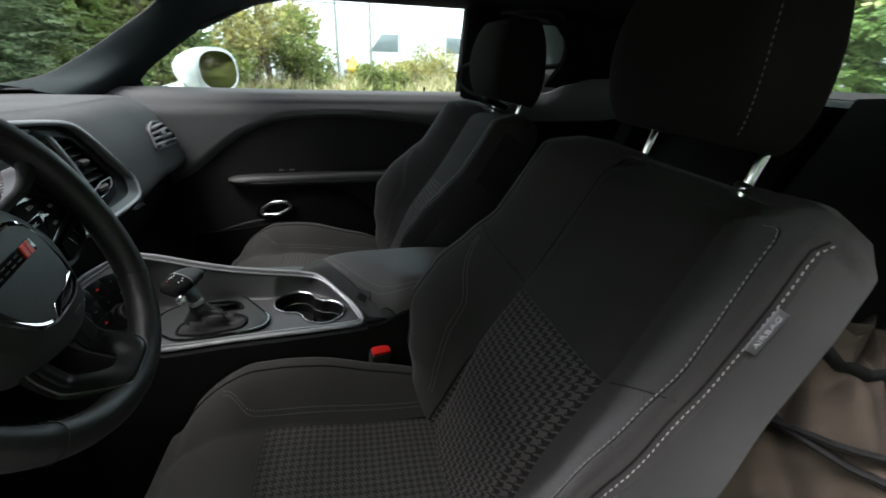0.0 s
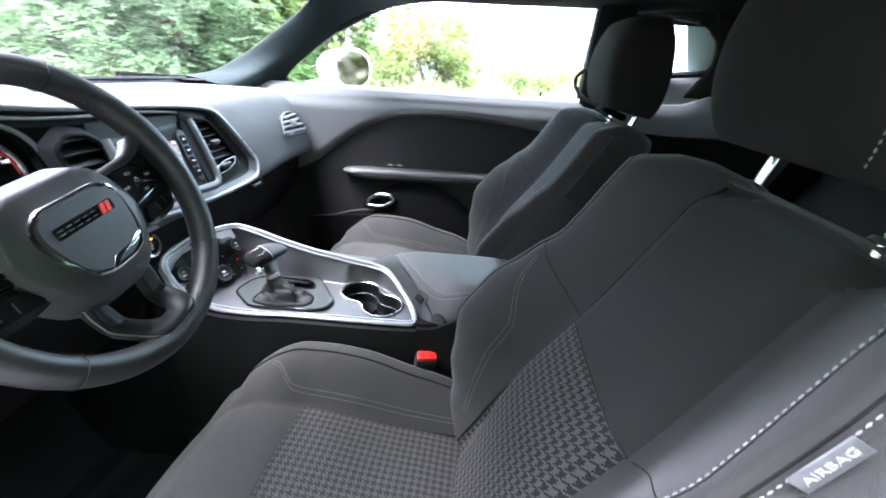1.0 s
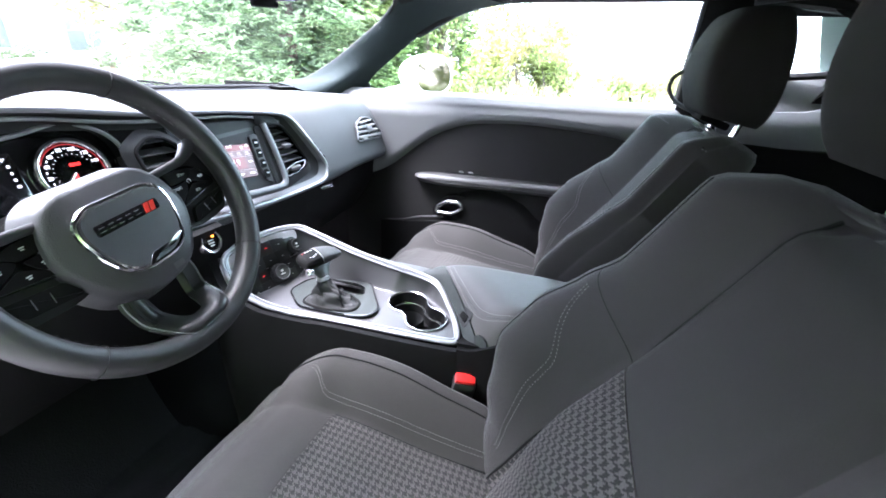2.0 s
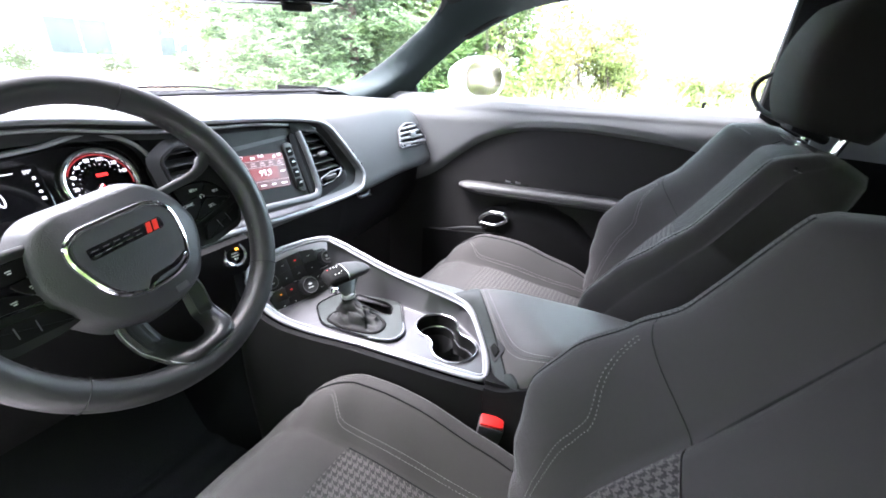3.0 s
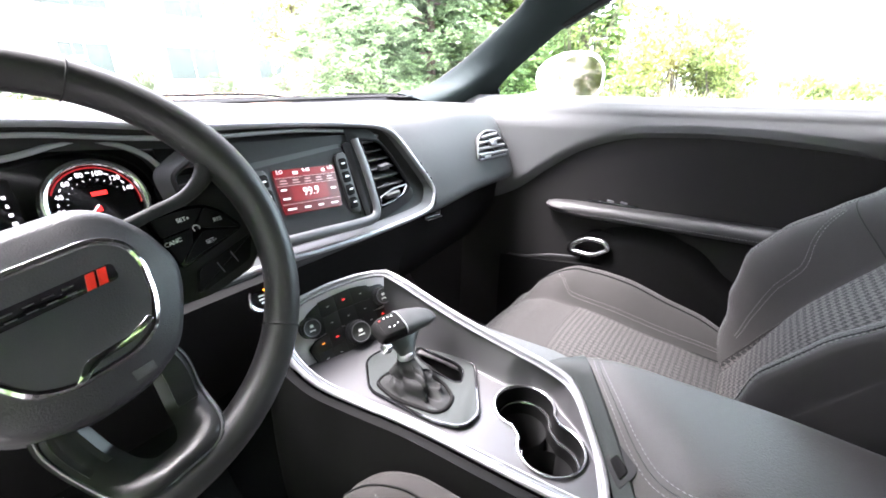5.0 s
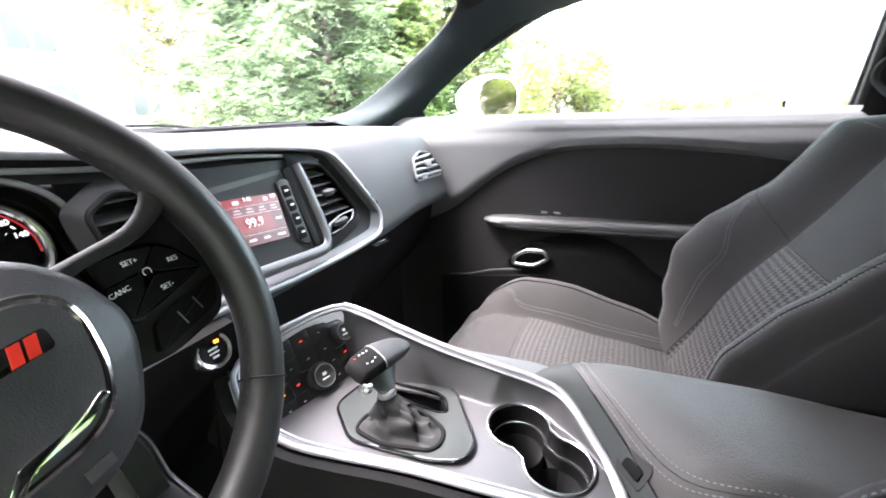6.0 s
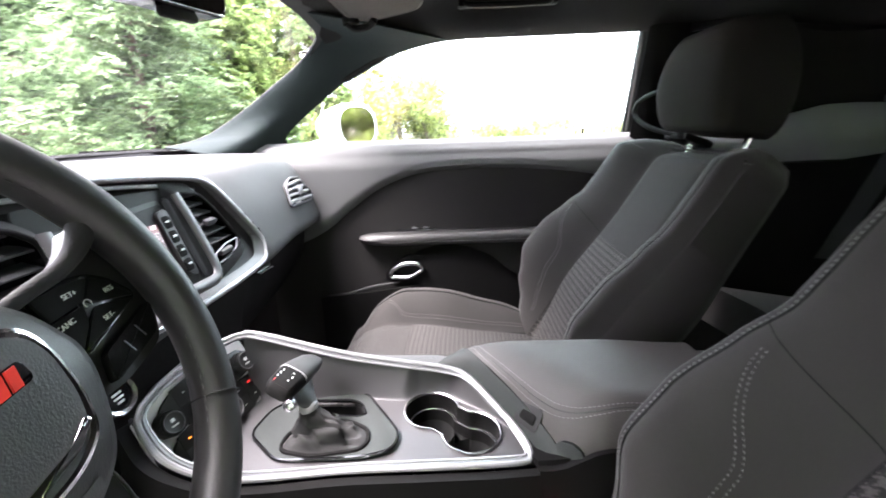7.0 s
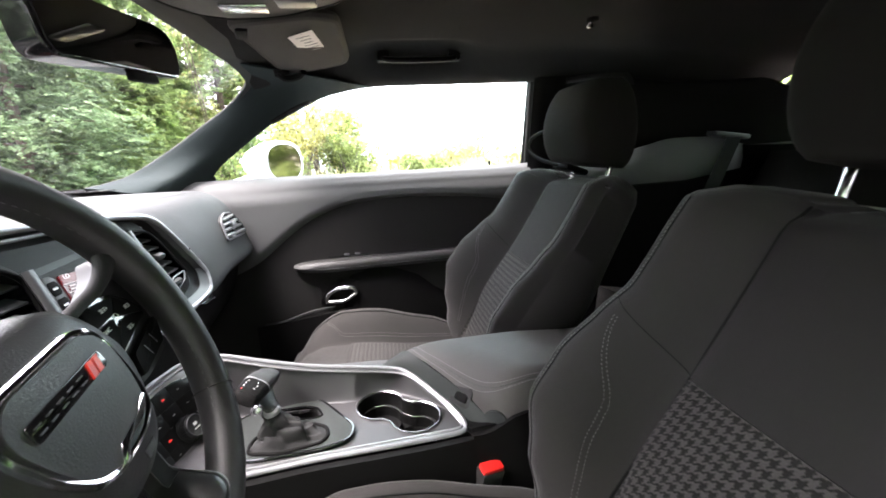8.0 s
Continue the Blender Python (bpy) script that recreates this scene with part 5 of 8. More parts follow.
for x, y, r in ((0.064, 0.047, 0.0158), (0.0035, 0.0, 0.0200), (-0.0745, 0.035, 0.0160)):
    kn = part("knob", turned([(r * 1.10, -0.002), (r * 1.10, 0.005), (r, 0.007), (r * 0.95, 0.019), (r * 0.86, 0.0215), (r * 0.70, 0.0200), (r * 0.05, 0.0198)], PM @ Matrix.Translation((x, y, 0.0)), 36), KNOB, con, "black rotary knob with dished cap")
    part("grip_ribs", merge(*[box(0.0014, 0.0016, 0.011, PM @ Matrix.Translation((x, y, 0.0)) @ pose(r * 0.985 * math.cos(a), r * 0.985 * math.sin(a), 0.0125, 0, 0, math.degrees(a)), 0) for a in [k * math.tau / 30 for k in range(30)]]), KNOB, kn)
    part("knob_mark", box(r * 0.62, 0.0020, 0.0006, PM @ pose(x, y - 0.0045, 0.0202), 0), WHITE_INK, kn)
    part("knob_mark", box(r * 0.34, 0.0046, 0.0006, PM @ pose(x, y + 0.0030, 0.0202), 0), WHITE_INK, kn)
    part("knob_ring", tube([PM @ Vector((x + r * 0.86 * math.cos(a), y + r * 0.86 * math.sin(a), 0.0213)) for a in [k * math.tau / 28 for k in range(28)]], 0.0009, 6, closed=True), SILVER_DARK, kn)


# console sides and rear
def side_l(u, v):
    p = at_curve(LEFT, u)
    x = p.x + 0.0
    return (x, p.y - 0.006 - 0.012 * math.sin(math.pi * min(1, v * 1.2)) - 0.012 * v, p.z - 0.004 - (p.z - 0.30) * v)


part("side_panel", surf(side_l, 50, 16, 0.015), PLASTIC_DARK, con, "black grained console side")
part("rear_side", surf(lambda u, v: (0.186 + 0.36 * u, -0.100 - 0.012 * math.sin(math.pi * v) - 0.006 * v, 0.655 + 0.028 * smooth(u, 0.05, 0.25) - 0.36 * v), 20, 12, 0.015), PLASTIC_DARK, con)
part("rear_shoulder", surf(lambda u, v: Vector((0.150, -0.022, 0.635)).lerp(Vector((0.55, -0.02, 0.64)), u).lerp(Vector((0.186, -0.104, 0.652)).lerp(Vector((0.55, -0.112, 0.683)), u), v), 16, 6, 0.01), PLASTIC_DARK, con)


def side_r(u, v):
    p = at_curve(RIGHT, min(1, u / 0.62)) if u < 0.62 else Vector((0.11 + 0.44 * (u - 0.62) / 0.38, 0.095, 0.700))
    wide = 0.012 + 0.040 * smooth(p.x, -0.12, 0.08)
    if u >= 0.62:
        wide = 0.012
    r = smooth(v, 0, 0.12)
    return (p.x, p.y + wide * r + 0.01 * v, p.z + 0.003 - 0.012 * r * r - (p.z - 0.30) * max(0, v - 0.1) / 0.9)


part("side_panel", surf(side_r, 60, 20, 0.012), PLASTIC, con, "dark grey console shoulder")


# armrest lid
def lid_z(x, y):
    """Height of the padded lid: rounded down to its slanting front edge and its two sides."""
    front = (x - 0.095) * 0.789 + (y - 0.070) * 0.616
    along = min(1, max(0, (0.070 - y) / 0.15))
    rim = 0.704 - 0.040 * along + 0.006 * smooth(x, 0.2, 0.3)

    def arch(d, r):
        q = 1 - min(1, max(0, d / r))
        return math.sqrt(max(0, 1 - q ** 2.1))
    k = arch(front, 0.075) * arch(y + 0.108, 0.045) * arch(0.097 - y, 0.030)
    return rim + (0.738 + 0.006 * math.cos(y / 0.07) - 0.010 * smooth(x, 0.30, 0.46) - rim) * k


def lid(u, v):
    f = Vector((0.088, 0.097, 0)).lerp(Vector((0.214, -0.082, 0)), min(1, v / 0.86))
    f = f.lerp(Vector((0.246, -0.108, 0)), smooth(v, 0.86, 1.0))
    r = Vector((0.46, 0.097 - 0.205 * v, 0))
    p = f.lerp(r, u ** 1.5)
    p.z = lid_z(p.x, p.y)
    return p


ar = thing("armrest", (0.27, 0.0, 0.68), "padded dark grey vinyl console armrest lid", "armrest")
part("lid", surf(lid, 44, 44, 0.0), VINYL, ar, angle=75)
part("lid_base", prism(rounded([(0.112, 0.090), (0.212, -0.070), (0.250, -0.104), (0.46, -0.106), (0.46, 0.090)], 0.02), 0.030, Matrix.Translation((0, 0, 0.640)), 0.004), GATE_SHADE_GREY, ar)
foot = spline([(0.050, 0.068, 0.703), (0.104, 0.048, 0.693), (0.157, -0.017, 0.670), (0.193, -0.074, 0.655), (0.212, -0.096, 0.650), (0.240, -0.106, 0.650)], 6)
brow = [lid(0.004, v / 30) + Vector((0, 0, -0.001)) for v in range(31)]
# lid's front and side skirts take the darker gate grey as painted shade
part("front_skirt", surf(lambda u, v: at_curve(foot, u).lerp(at_curve(brow, u), v) + Vector((-0.3, -0.2, 0.9)) * (0.003 * (1 - u) * math.sin(math.pi * v)), 30, 8, -0.004), GATE_SHADE_GREY, ar, "skirt under the lid's front edge, dark grey as painted shade", angle=70)
part("side_skirt", surf(lambda u, v: lid(u, 1.0).lerp(Vector((0.240 + 0.22 * u ** 1.5, -0.105, 0.650)), v) + Vector((0, 0.001, 0)), 30, 4, 0.004), GATE_SHADE_GREY, ar, angle=70)
seam = spline([(0.106, 0.083, 0), (0.120, 0.058, 0), (0.156, 0.006, 0), (0.192, -0.043, 0), (0.222, -0.074, 0), (0.255, -0.087, 0), (0.31, -0.089, 0), (0.45, -0.089, 0)], 8)
for o in (0.0, 0.007):
    row = [Vector((p.x + o * 0.8, p.y + o * 0.9, 0)) for p in seam]
    stitches([Vector((p.x, p.y, lid_z(p.x, p.y) + 0.0006)) for p in row], "stitching", ar, 0.004, 0.002, 0.0006, thread=THREAD_MID)
part("lid_seam", tube([Vector((p.x + 0.0028, p.y + 0.003, lid_z(p.x + 0.0028, p.y + 0.003) + 0.0002)) for p in seam], 0.0007, 6), LEATHER, ar)
LM = axes((0.1812, -0.0465, 0.6925), (0.616, -0.789, -0.06), (0.42, 0.33, 0.84))
LATCH = rounded([(-0.021, -0.020), (-0.019, 0.010), (-0.010, 0.018), (0.012, 0.018), (0.020, 0.010), (0.020, -0.020)], 0.005, 4)
lt = part("latch", prism(LATCH, -0.0035, LM, 0.001, back=0.014), RUBBER, ar, "black recessed armrest latch")
part("latch_key", prism(rounded([(-0.013, -0.013), (-0.012, 0.002), (0.013, 0.002), (0.014, -0.013)], 0.004, 3), -0.0010, LM, 0.0015, back=0.006), PLASTIC_DARK, lt)

# ---- steering wheel ----
WC, WN = Vector((-0.163, -0.390, 0.955)), Vector((0.915, 0.02, 0.40)).normalized()
WR = Vector((0, 1, 0)) - WN * WN.y
WR.normalize()
WU = WN.cross(WR)
WM = Matrix((WR, WU, WN)).transposed().to_4x4()
WM.translation = WC
WM = WM @ pose(0, 0, 0, 0, 0, 9)    # turned a little to the left
RIM = 0.1722
wheel = thing("steering_wheel", WC, "black leather steering wheel with chrome trimmed hub", "steering wheel")


def rim_pt(a, r=RIM):
    return WM @ Vector((r * math.cos(a), r * math.sin(a), 0))


rim_path = [rim_pt(k * math.tau / 96) for k in range(96)]
part("rim", tube(rim_path, lambda s: 0.0168 + 0.002 * math.exp(-((((s * 360 + 180) % 360 - 180) - 20) / 18) ** 2) + 0.002 * math.exp(-((s * 360 - 160) / 18) ** 2), 16, closed=True, up=WN, flat=1.12), LEATHER, wheel)
for deg in (-42, 61, 119, 222):
    a = radians(deg)
    t = rim_pt(a + 0.01) - rim_pt(a - 0.01)
    m = axes(rim_pt(a), WN, t.cross(WN))
    part("seam", tube([m @ Vector((0.0182 * 1.1 * math.cos(b), 0.0176 * math.sin(b), 0)) for b in [k * math.tau / 24 for k in range(24)]], 0.0007, 5, closed=True), RUBBER, wheel)


def rim_inner(a0, a1, n=40):
    return [WM @ Vector((0.1555 * math.cos(radians(a0 + (a1 - a0) * k / n)), 0.1535 * math.sin(radians(a0 + (a1 - a0) * k / n)), 0.006)) for k in range(n + 1)]


for a0, a1 in ((25, 100), (150, 85), (-22, -50), (205, 232)):
    stitches(rim_inner(a0, a1), "stitching", wheel, 0.005, 0.004, 0.0004, thread=KNOB)


def wpad(pts, r, depth, bevel, z, name, m, label="", seg=3, parent=None, back=0.0):
    return part(name, prism(rounded(pts, r, 6), depth, WM @ Matrix.Translation((0, 0, z)), bevel, seg, back), m, parent or wheel, label)


# hub
HU = -0.005
HUB = [(-0.0924, 0.029), (-0.0726, 0.054), (-0.0528, 0.063), (0.0502, 0.063), (0.069, 0.054), (0.0878, 0.029), (0.0982, -0.008), (0.093, -0.03), (0.0794, -0.056), (0.0585, -0.086), (0.023, -0.101), (-0.0242, -0.101), (-0.0616, -0.086), (-0.0836, -0.056), (-0.0979, -0.03), (-0.1034, -0.008)]


def hub(u, v):
    """A cushion-shaped airbag cover."""
    n = len(HUBR)
    x, y = HUBR[int(round(u * n)) % n]
    s = 1 - v
    z = 0.020 * (1 - (1 - v) ** 2.4) - 0.034 * (1 - smooth(v, 0, 0.12))
    return WM @ Vector((x * s + HU, (y + 0.018) * s - 0.018, z - 0.008))


HUBR = rounded(HUB, 0.035, 6)
part("airbag_cover", surf(hub, len(HUBR), 16, 0, closed_u=True), HUB_VINYL, wheel, "black grained airbag cover", angle=80)
TRIM = [(-0.056, 0.017), (-0.040, 0.0275), (0.040, 0.0275), (0.056, 0.017), (0.059, 0.0), (0.0525, -0.030), (0.040, -0.052), (0.020, -0.0605), (-0.020, -0.0605), (-0.040, -0.052), (-0.0525, -0.030), (-0.059, 0.0)]
TR = rounded(TRIM, 0.014, 5)


def hub_z(x, y):
    k = max(abs(x) / 0.094, abs(y + 0.018) / 0.082)
    return 0.020 * (1 - k ** 2.4) - 0.008


part("hub_trim", tube([WM @ Vector((x + HU, y, hub_z(x, y) + 0.001)) for x, y in TR], 0.0036, 8, closed=True), CHROME, wheel, "chrome ring on the hub")
part("hub_plate", prism([(x * 0.94, (y + 0.018) * 0.94 - 0.018) for x, y in TR], 0.0, WM @ Matrix.Translation((HU, 0, 0.0125)), 0.0, back=0.01), HUB_VINYL, wheel, "dark hub centre")
em = part("emblem_bar", prism(rounded([(-0.050, -0.0055), (0.034, -0.0055), (0.035, 0.0075), (-0.049, 0.0075)], 0.003), 0.0015, WM @ Matrix.Translation((0, 0, 0.0125)), 0.0005), GLOSS, wheel)
for dx in (0.0165, 0.0245):
    part("emblem_stripe", prism([(dx - 0.0042, -0.0048), (dx + 0.0016, -0.0048), (dx + 0.0056, 0.0066), (dx - 0.0002, 0.0066)], 0.0015, WM @ Matrix.Translation((0, 0, 0.0140))), RED_INK, em, "slanted red enamel stripe")
for k in range(5):
    part("emblem_bar_mark", merge(box(0.0066, 0.0009, 0.0010, WM @ pose(-0.042 + 0.0115 * k, 0.0032, 0.0143), 0), box(0.0066, 0.0009, 0.0010, WM @ pose(-0.042 + 0.0115 * k, -0.0016, 0.0143), 0)), GUNMETAL, em)
part("chrome_flash", prism(rounded([(-0.030, -0.0590), (-0.018, -0.0480), (0.012, -0.0470), (0.030, -0.0400), (0.033, -0.0445), (0.014, -0.0520), (-0.014, -0.0535), (-0.024, -0.0610)], 0.002, 3), 0.0025, WM @ Matrix.Translation((HU + 0.010, 0.0, 0.0120)), 0.001), CHROME, wheel, "chrome foot of the hub ring")
part("hub_mark", box(0.016, 0.008, 0.0008, WM @ pose(0.014, -0.078, 0.0035, 12, 0, 0), 0.0002), PLASTIC, wheel)
# side spokes with keys, lower forked spoke
for s in (1, -1):
    pts = [(s * 0.050, 0.034), (s * 0.112, 0.034), (s * 0.140, 0.044), (s * 0.158, 0.062), (s * 0.166, 0.010), (s * 0.160, -0.034), (s * 0.146, -0.052), (s * 0.096, -0.056), (s * 0.060, -0.048)]
    sp = wpad(pts[::s], 0.012, 0.004, 0.003, -0.020, "spoke", SPOKE, "black side spoke", back=0.012)
    part("upper_edge", tube(spline([WM @ Vector((s * x, y, z)) for x, y, z in ((0.055, 0.030, -0.014), (0.090, 0.033, -0.013), (0.120, 0.036, -0.010), (0.142, 0.047, -0.005), (0.158, 0.066, 0.0))], 6), lambda t: 0.0055 + 0.007 * t ** 3, 10), BOOT, sp, "leather edge running into the rim")
    kp = wpad([(s * 0.079, 0.0310), (s * 0.108, 0.0300), (s * 0.131, 0.0245), (s * 0.144, 0.0130), (s * 0.156, -0.0105), (s * 0.085, -0.0230)][::s], 0.006, 0.004, 0.002, -0.016, "key_pad", GLOSS, parent=sp)
    for q in ([(0.083, 0.0275), (0.106, 0.0265), (0.1285, 0.0215), (0.112, 0.0090), (0.083, 0.0095)], [(0.130, 0.0210), (0.140, 0.0120), (0.152, -0.0095), (0.1215, 0.0030), (0.114, 0.0085)],
              [(0.083, 0.0080), (0.110, 0.0070), (0.1035, -0.0050), (0.0845, -0.0185)], [(0.105, -0.0055), (0.118, 0.0015), (0.150, -0.0112), (0.0865, -0.0195)]):
        ky = part("key", prism(rounded([(s * x, y) for x, y in q][::-s], 0.003, 3), 0.0022, WM @ Matrix.Translation((0, 0, -0.0122)), 0.0007), PLASTIC_DARK, kp)
        if s < 0:
            cx_, cy_ = sum(x for x, _ in q) / len(q), sum(y for _, y in q) / len(q)
            part("key_mark", merge(box(0.0052, 0.0011, 0.0005, WM @ pose(-cx_, cy_ + 0.0011, -0.0097), 0), box(0.0034, 0.0011, 0.0005, WM @ pose(-cx_, cy_ - 0.0011, -0.0097), 0)), WHITE_INK, ky)
    rk = wpad([(s * 0.095, -0.0285), (s * 0.158, -0.0195), (s * 0.142, -0.0425), (s * 0.0845, -0.0490)][::s], 0.005, 0.007, 0.002, -0.016, "rocker", PLASTIC_DARK, parent=sp)
    for k in (0.36, 0.68):
        part("rocker_line", box(0.0010, 0.012, 0.0006, WM @ pose(s * (0.094 + 0.052 * k), -0.0400 + 0.010 * k, -0.0088, 0, 0, s * 8), 0), SILVER_DARK, rk)
# lower spoke: two legs joined by a web at the rim, round an opening
so = rounded([(-0.052, -0.066), (0.052, -0.066), (0.059, -0.092), (0.055, -0.118), (0.045, -0.150), (0.030, -0.164), (-0.030, -0.164), (-0.045, -0.150), (-0.055, -0.118), (-0.059, -0.092)], 0.010, 4)
si = rounded([(-0.028, -0.080), (0.028, -0.080), (0.024, -0.100), (0.021, -0.120), (0.016, -0.136), (0.009, -0.143), (-0.009, -0.143), (-0.016, -0.136), (-0.021, -0.120), (-0.024, -0.100)], 0.005, 4)


def spoke_pt(u, v):
    n = len(so)
    p, q = si[int(round(u * n)) % n], so[int(round(u * n)) % n]
    x, y = p[0] + (q[0] - p[0]) * v, p[1] + (q[1] - p[1]) * v
    return WM @ Vector((x + HU, y, -0.032 + 0.010 * math.sin(math.pi * (0.08 + 0.84 * v)) + 0.040 * smooth(-y, 0.118, 0.158)))


low = part("lower_spoke", surf(spoke_pt, len(so), 8, 0.010, closed_u=True), SPOKE, wheel, "black forked lower spoke", angle=70)
line = [spoke_pt(k / len(so), 0.90) + WN * 0.0012 for k in range(len(so))]
part("spoke_line", tube([p for p in line if ((WM.inverted() @ p).y < -0.072)], 0.0011, 6), SILVER_DARK, low, "thin satin line round the forked spoke")
for sg in (1, -1):
    idx = [k for k in range(len(so)) if sg * so[k][0] > 0.03 and -0.130 < so[k][1] < -0.07]
    idx.sort(key=lambda k: so[k][1])
    ends = [(spoke_pt(k / len(so), 0.22), spoke_pt(k / len(so), 0.74)) for k in idx]
    part("spoke_inlay", surf(lambda u, v: at_curve([e[0] for e in ends], u).lerp(at_curve([e[1] for e in ends], u), v) + WN * 0.0016, 16, 4, 0.001), SPOKE_INLAY, low, "satin gunmetal spoke inlay")
for text, x, y, r in (("SET+", 0.107, 0.0178, -7), ("RES", 0.135, 0.0060, -7), ("CANC", 0.089, 0.0025, -1), ("SET-", 0.119, -0.0098, -4)):
    writing(text, 0.0054, WM @ pose(x, y, -0.0096, 0, 0, r), WHITE_INK, "key_writing", wheel)
part("cruise_mark", tube([WM @ Vector((0.1130 + 0.0030 * math.cos(a), 0.0062 + 0.0030 * math.sin(a), -0.0094)) for a in [radians(-40 + 26 * k) for k in range(11)]], 0.0004, 5), WHITE_INK, wheel)
# column
col = thing("steering_column", (-0.3, -0.39, 0.85), "black steering column cover with stalk", "steering column")
CM = axes(WC - WN * 0.02, WR, WU)
part("cover", turned([(0.045, 0.0), (0.055, -0.03), (0.062, -0.10), (0.064, -0.20)], CM, 24), PLASTIC_DARK, col)
for s in (1, -1):
    part("stalk", tube([CM @ Vector((s * 0.05, 0.0, -0.05)), CM @ Vector((s * 0.13, -0.055 if s < 0 else 0.0, -0.045)), CM @ Vector((s * 0.17, -0.075 if s < 0 else 0.01, -0.04))], 0.007, 8), PLASTIC_DARK, col)


# ---- seats ----
def seat(y0, side, px, pz, lean, cx, label):
    """A front bucket seat; side is +1 where the door is at greater y. px, pz: foot of the backrest; lean: its slope; cx: shift of the cushion."""
    st = thing("front_seat", (0.15, y0, 0.30), label, "car seat", "front seats")
    dn = math.hypot(lean, 1)
    up, fw = Vector((lean / dn, 0, 1 / dn)), Vector((-1 / dn, 0, lean / dn))
    H = 0.615

    def half(h):
        return table(h, (0.0, 0.205), (0.12, 0.232), (0.22, 0.253), (0.32, 0.254), (0.42, 0.243), (0.50, 0.240), (0.57, 0.234), (0.60, 0.212), (0.615, 0.178))

    def bolster(h):
        return table(h, (0.0, 0.040), (0.06, 0.065), (0.12, 0.105), (0.20, 0.138), (0.28, 0.130), (0.36, 0.102), (0.42, 0.080), (0.48, 0.077), (0.56, 0.075), (0.60, 0.058), (0.615, 0.035))

    def rise(k, a, b):
        """A creased start at a, easing out to 1 at b."""
        r = min(1.0, max(0.0, (k - a) / (b - a)))
        return 0.65 * (1 - (1 - r) ** 2) + 0.35 * r * r * (3 - 2 * r)

    def front(h, w):
        """Forward swell of the backrest at height h and side offset w."""
        W = half(h)
        k = abs(w) / W
        if side < 0 and w < 0:
            f = bolster(h) * 0.80 * smooth(k, 0.46, 1.0)
        else:
            f = bolster(h) * rise(k, 0.485, 0.86) * (0.80 if w < 0 else 1.0)
        f -= (bolster(h) * (0.08 if side < 0 and w < 0 else 0.32) + 0.008) * smooth(k, 0.92, 1.0) ** 2
        f += 0.012 * math.cos(w / 0.13) * (1 - smooth(k, 0.4, 0.55))
        f += 0.018 * math.exp(-((h - 0.20) / 0.12) ** 2) * (1 - smooth(k, 0.4, 0.6))
        f -= 0.035 * smooth(h, 0.54, 0.615) ** 2
        return f

    def bp(h, w, lift=0.0):
        f = front(h, w) + lift
        sink = 0.014 * smooth(h, 0.55, 0.615) * (1 - smooth(abs(w), 0.12, 0.18))
        return Vector((px, y0, pz)) + up * (h - sink) + fw * f + Vector((0, w, 0))

    # backrest shell: closed rings from the front round the sides to the back
    NW = 72
    rings = []
    for i in range(46):
        h = H * i / 45
        W = half(h)
        ring = []
        for k in range(NW + 1):
            kk = -1 + 2 * k / NW
            ring.append(bp(h, W * math.copysign(1 - (1 - abs(kk)) ** 1.7, kk)))
        back = 0.085 - 0.02 * smooth(h, 0.3, 0.6)
        for k in range(1, 12):
            t = k / 12
            w = W * math.copysign(abs(math.cos(math.pi * t)) ** 0.35, math.cos(math.pi * t)) if k != 6 else 0.0
            ring.append(Vector((px, y0, pz)) + up * h + fw * (-0.02 - back * math.sin(math.pi * t) ** 0.7) + Vector((0, w, 0)))
        rings.append(ring)
    top = rings[-1]
    c = sum(top, Vector()) / len(top)
    rings.append([c.lerp(p, 0.6) + up * 0.002 for p in top])
    back = part("backrest", loft(rings), CLOTH, st, "charcoal cloth backrest with side bolsters", angle=75)

    # centre panels laid on the shell
    hs = 0.338

    def edge_lift(u):
        """The driver seat's panels run out flush on the door side."""
        return 0.003 - (0.0075 * (1 - smooth(u, 0.0, 0.09)) if side < 0 else 0.0)
    part("back_panel", surf(lambda u, v: bp(hs + (0.606 - hs) * v, (-0.119 + 0.006 * v) * (1 - 2 * u), edge_lift(u)), 24, 20, 0.003), CLOTH_MID, back, "plain black cloth upper panel", angle=75)
    part("woven_panel", surf(lambda u, v: bp(0.005 + (hs - 0.008) * v, (-0.120 + 0.002 * v) * (1 - 2 * u), edge_lift(u)), 30, 30, 0.003,
                             uv=lambda u, v: (0.24 * u, 0.336 * v)), HOUND, back, "grey houndstooth cloth lower panel", angle=75)
    part("cross_seam", tube([bp(hs - 0.001, -0.118 + 0.236 * k / 20, 0.003) for k in range(21)], 0.0022, 6), CLOTH_MID, back)
    for s in (1, -1):
        if s != side or side > 0:
            part("piping", tube([bp(0.01 + 0.598 * k / 30, s * (0.1225 - 0.006 * smooth(k / 30, 0.5, 1)), 0.0026) for k in range(31)], 0.0022, 6), PIPING if s != side else CLOTH_MID, back)
        # seam along the bolster's crest with its row of thread, turning inward under the top
        outer = s == side
        if outer:
            crest = [(0.03 + 0.525 * k / 40, 0.213 - 0.018 * smooth(k / 40, 0.70, 1)) for k in range(41)]
            crest += [(0.562, 0.191), (0.568, 0.184), (0.572, 0.174), (0.574, 0.150)]
            part("crest_seam", tube([bp(h, s * (w + 0.0030), -0.0002) for h, w in crest], 0.0008, 6), PIPING, back)
            stitches([bp(h, s * w, 0.0008) for h, w in crest], "stitching", back, thread=THREAD if side < 0 else THREAD_DARK)
        hem = [(0.03 + 0.53 * k / 40) for k in range(41)]
        ke = 0.985 if outer else 0.90
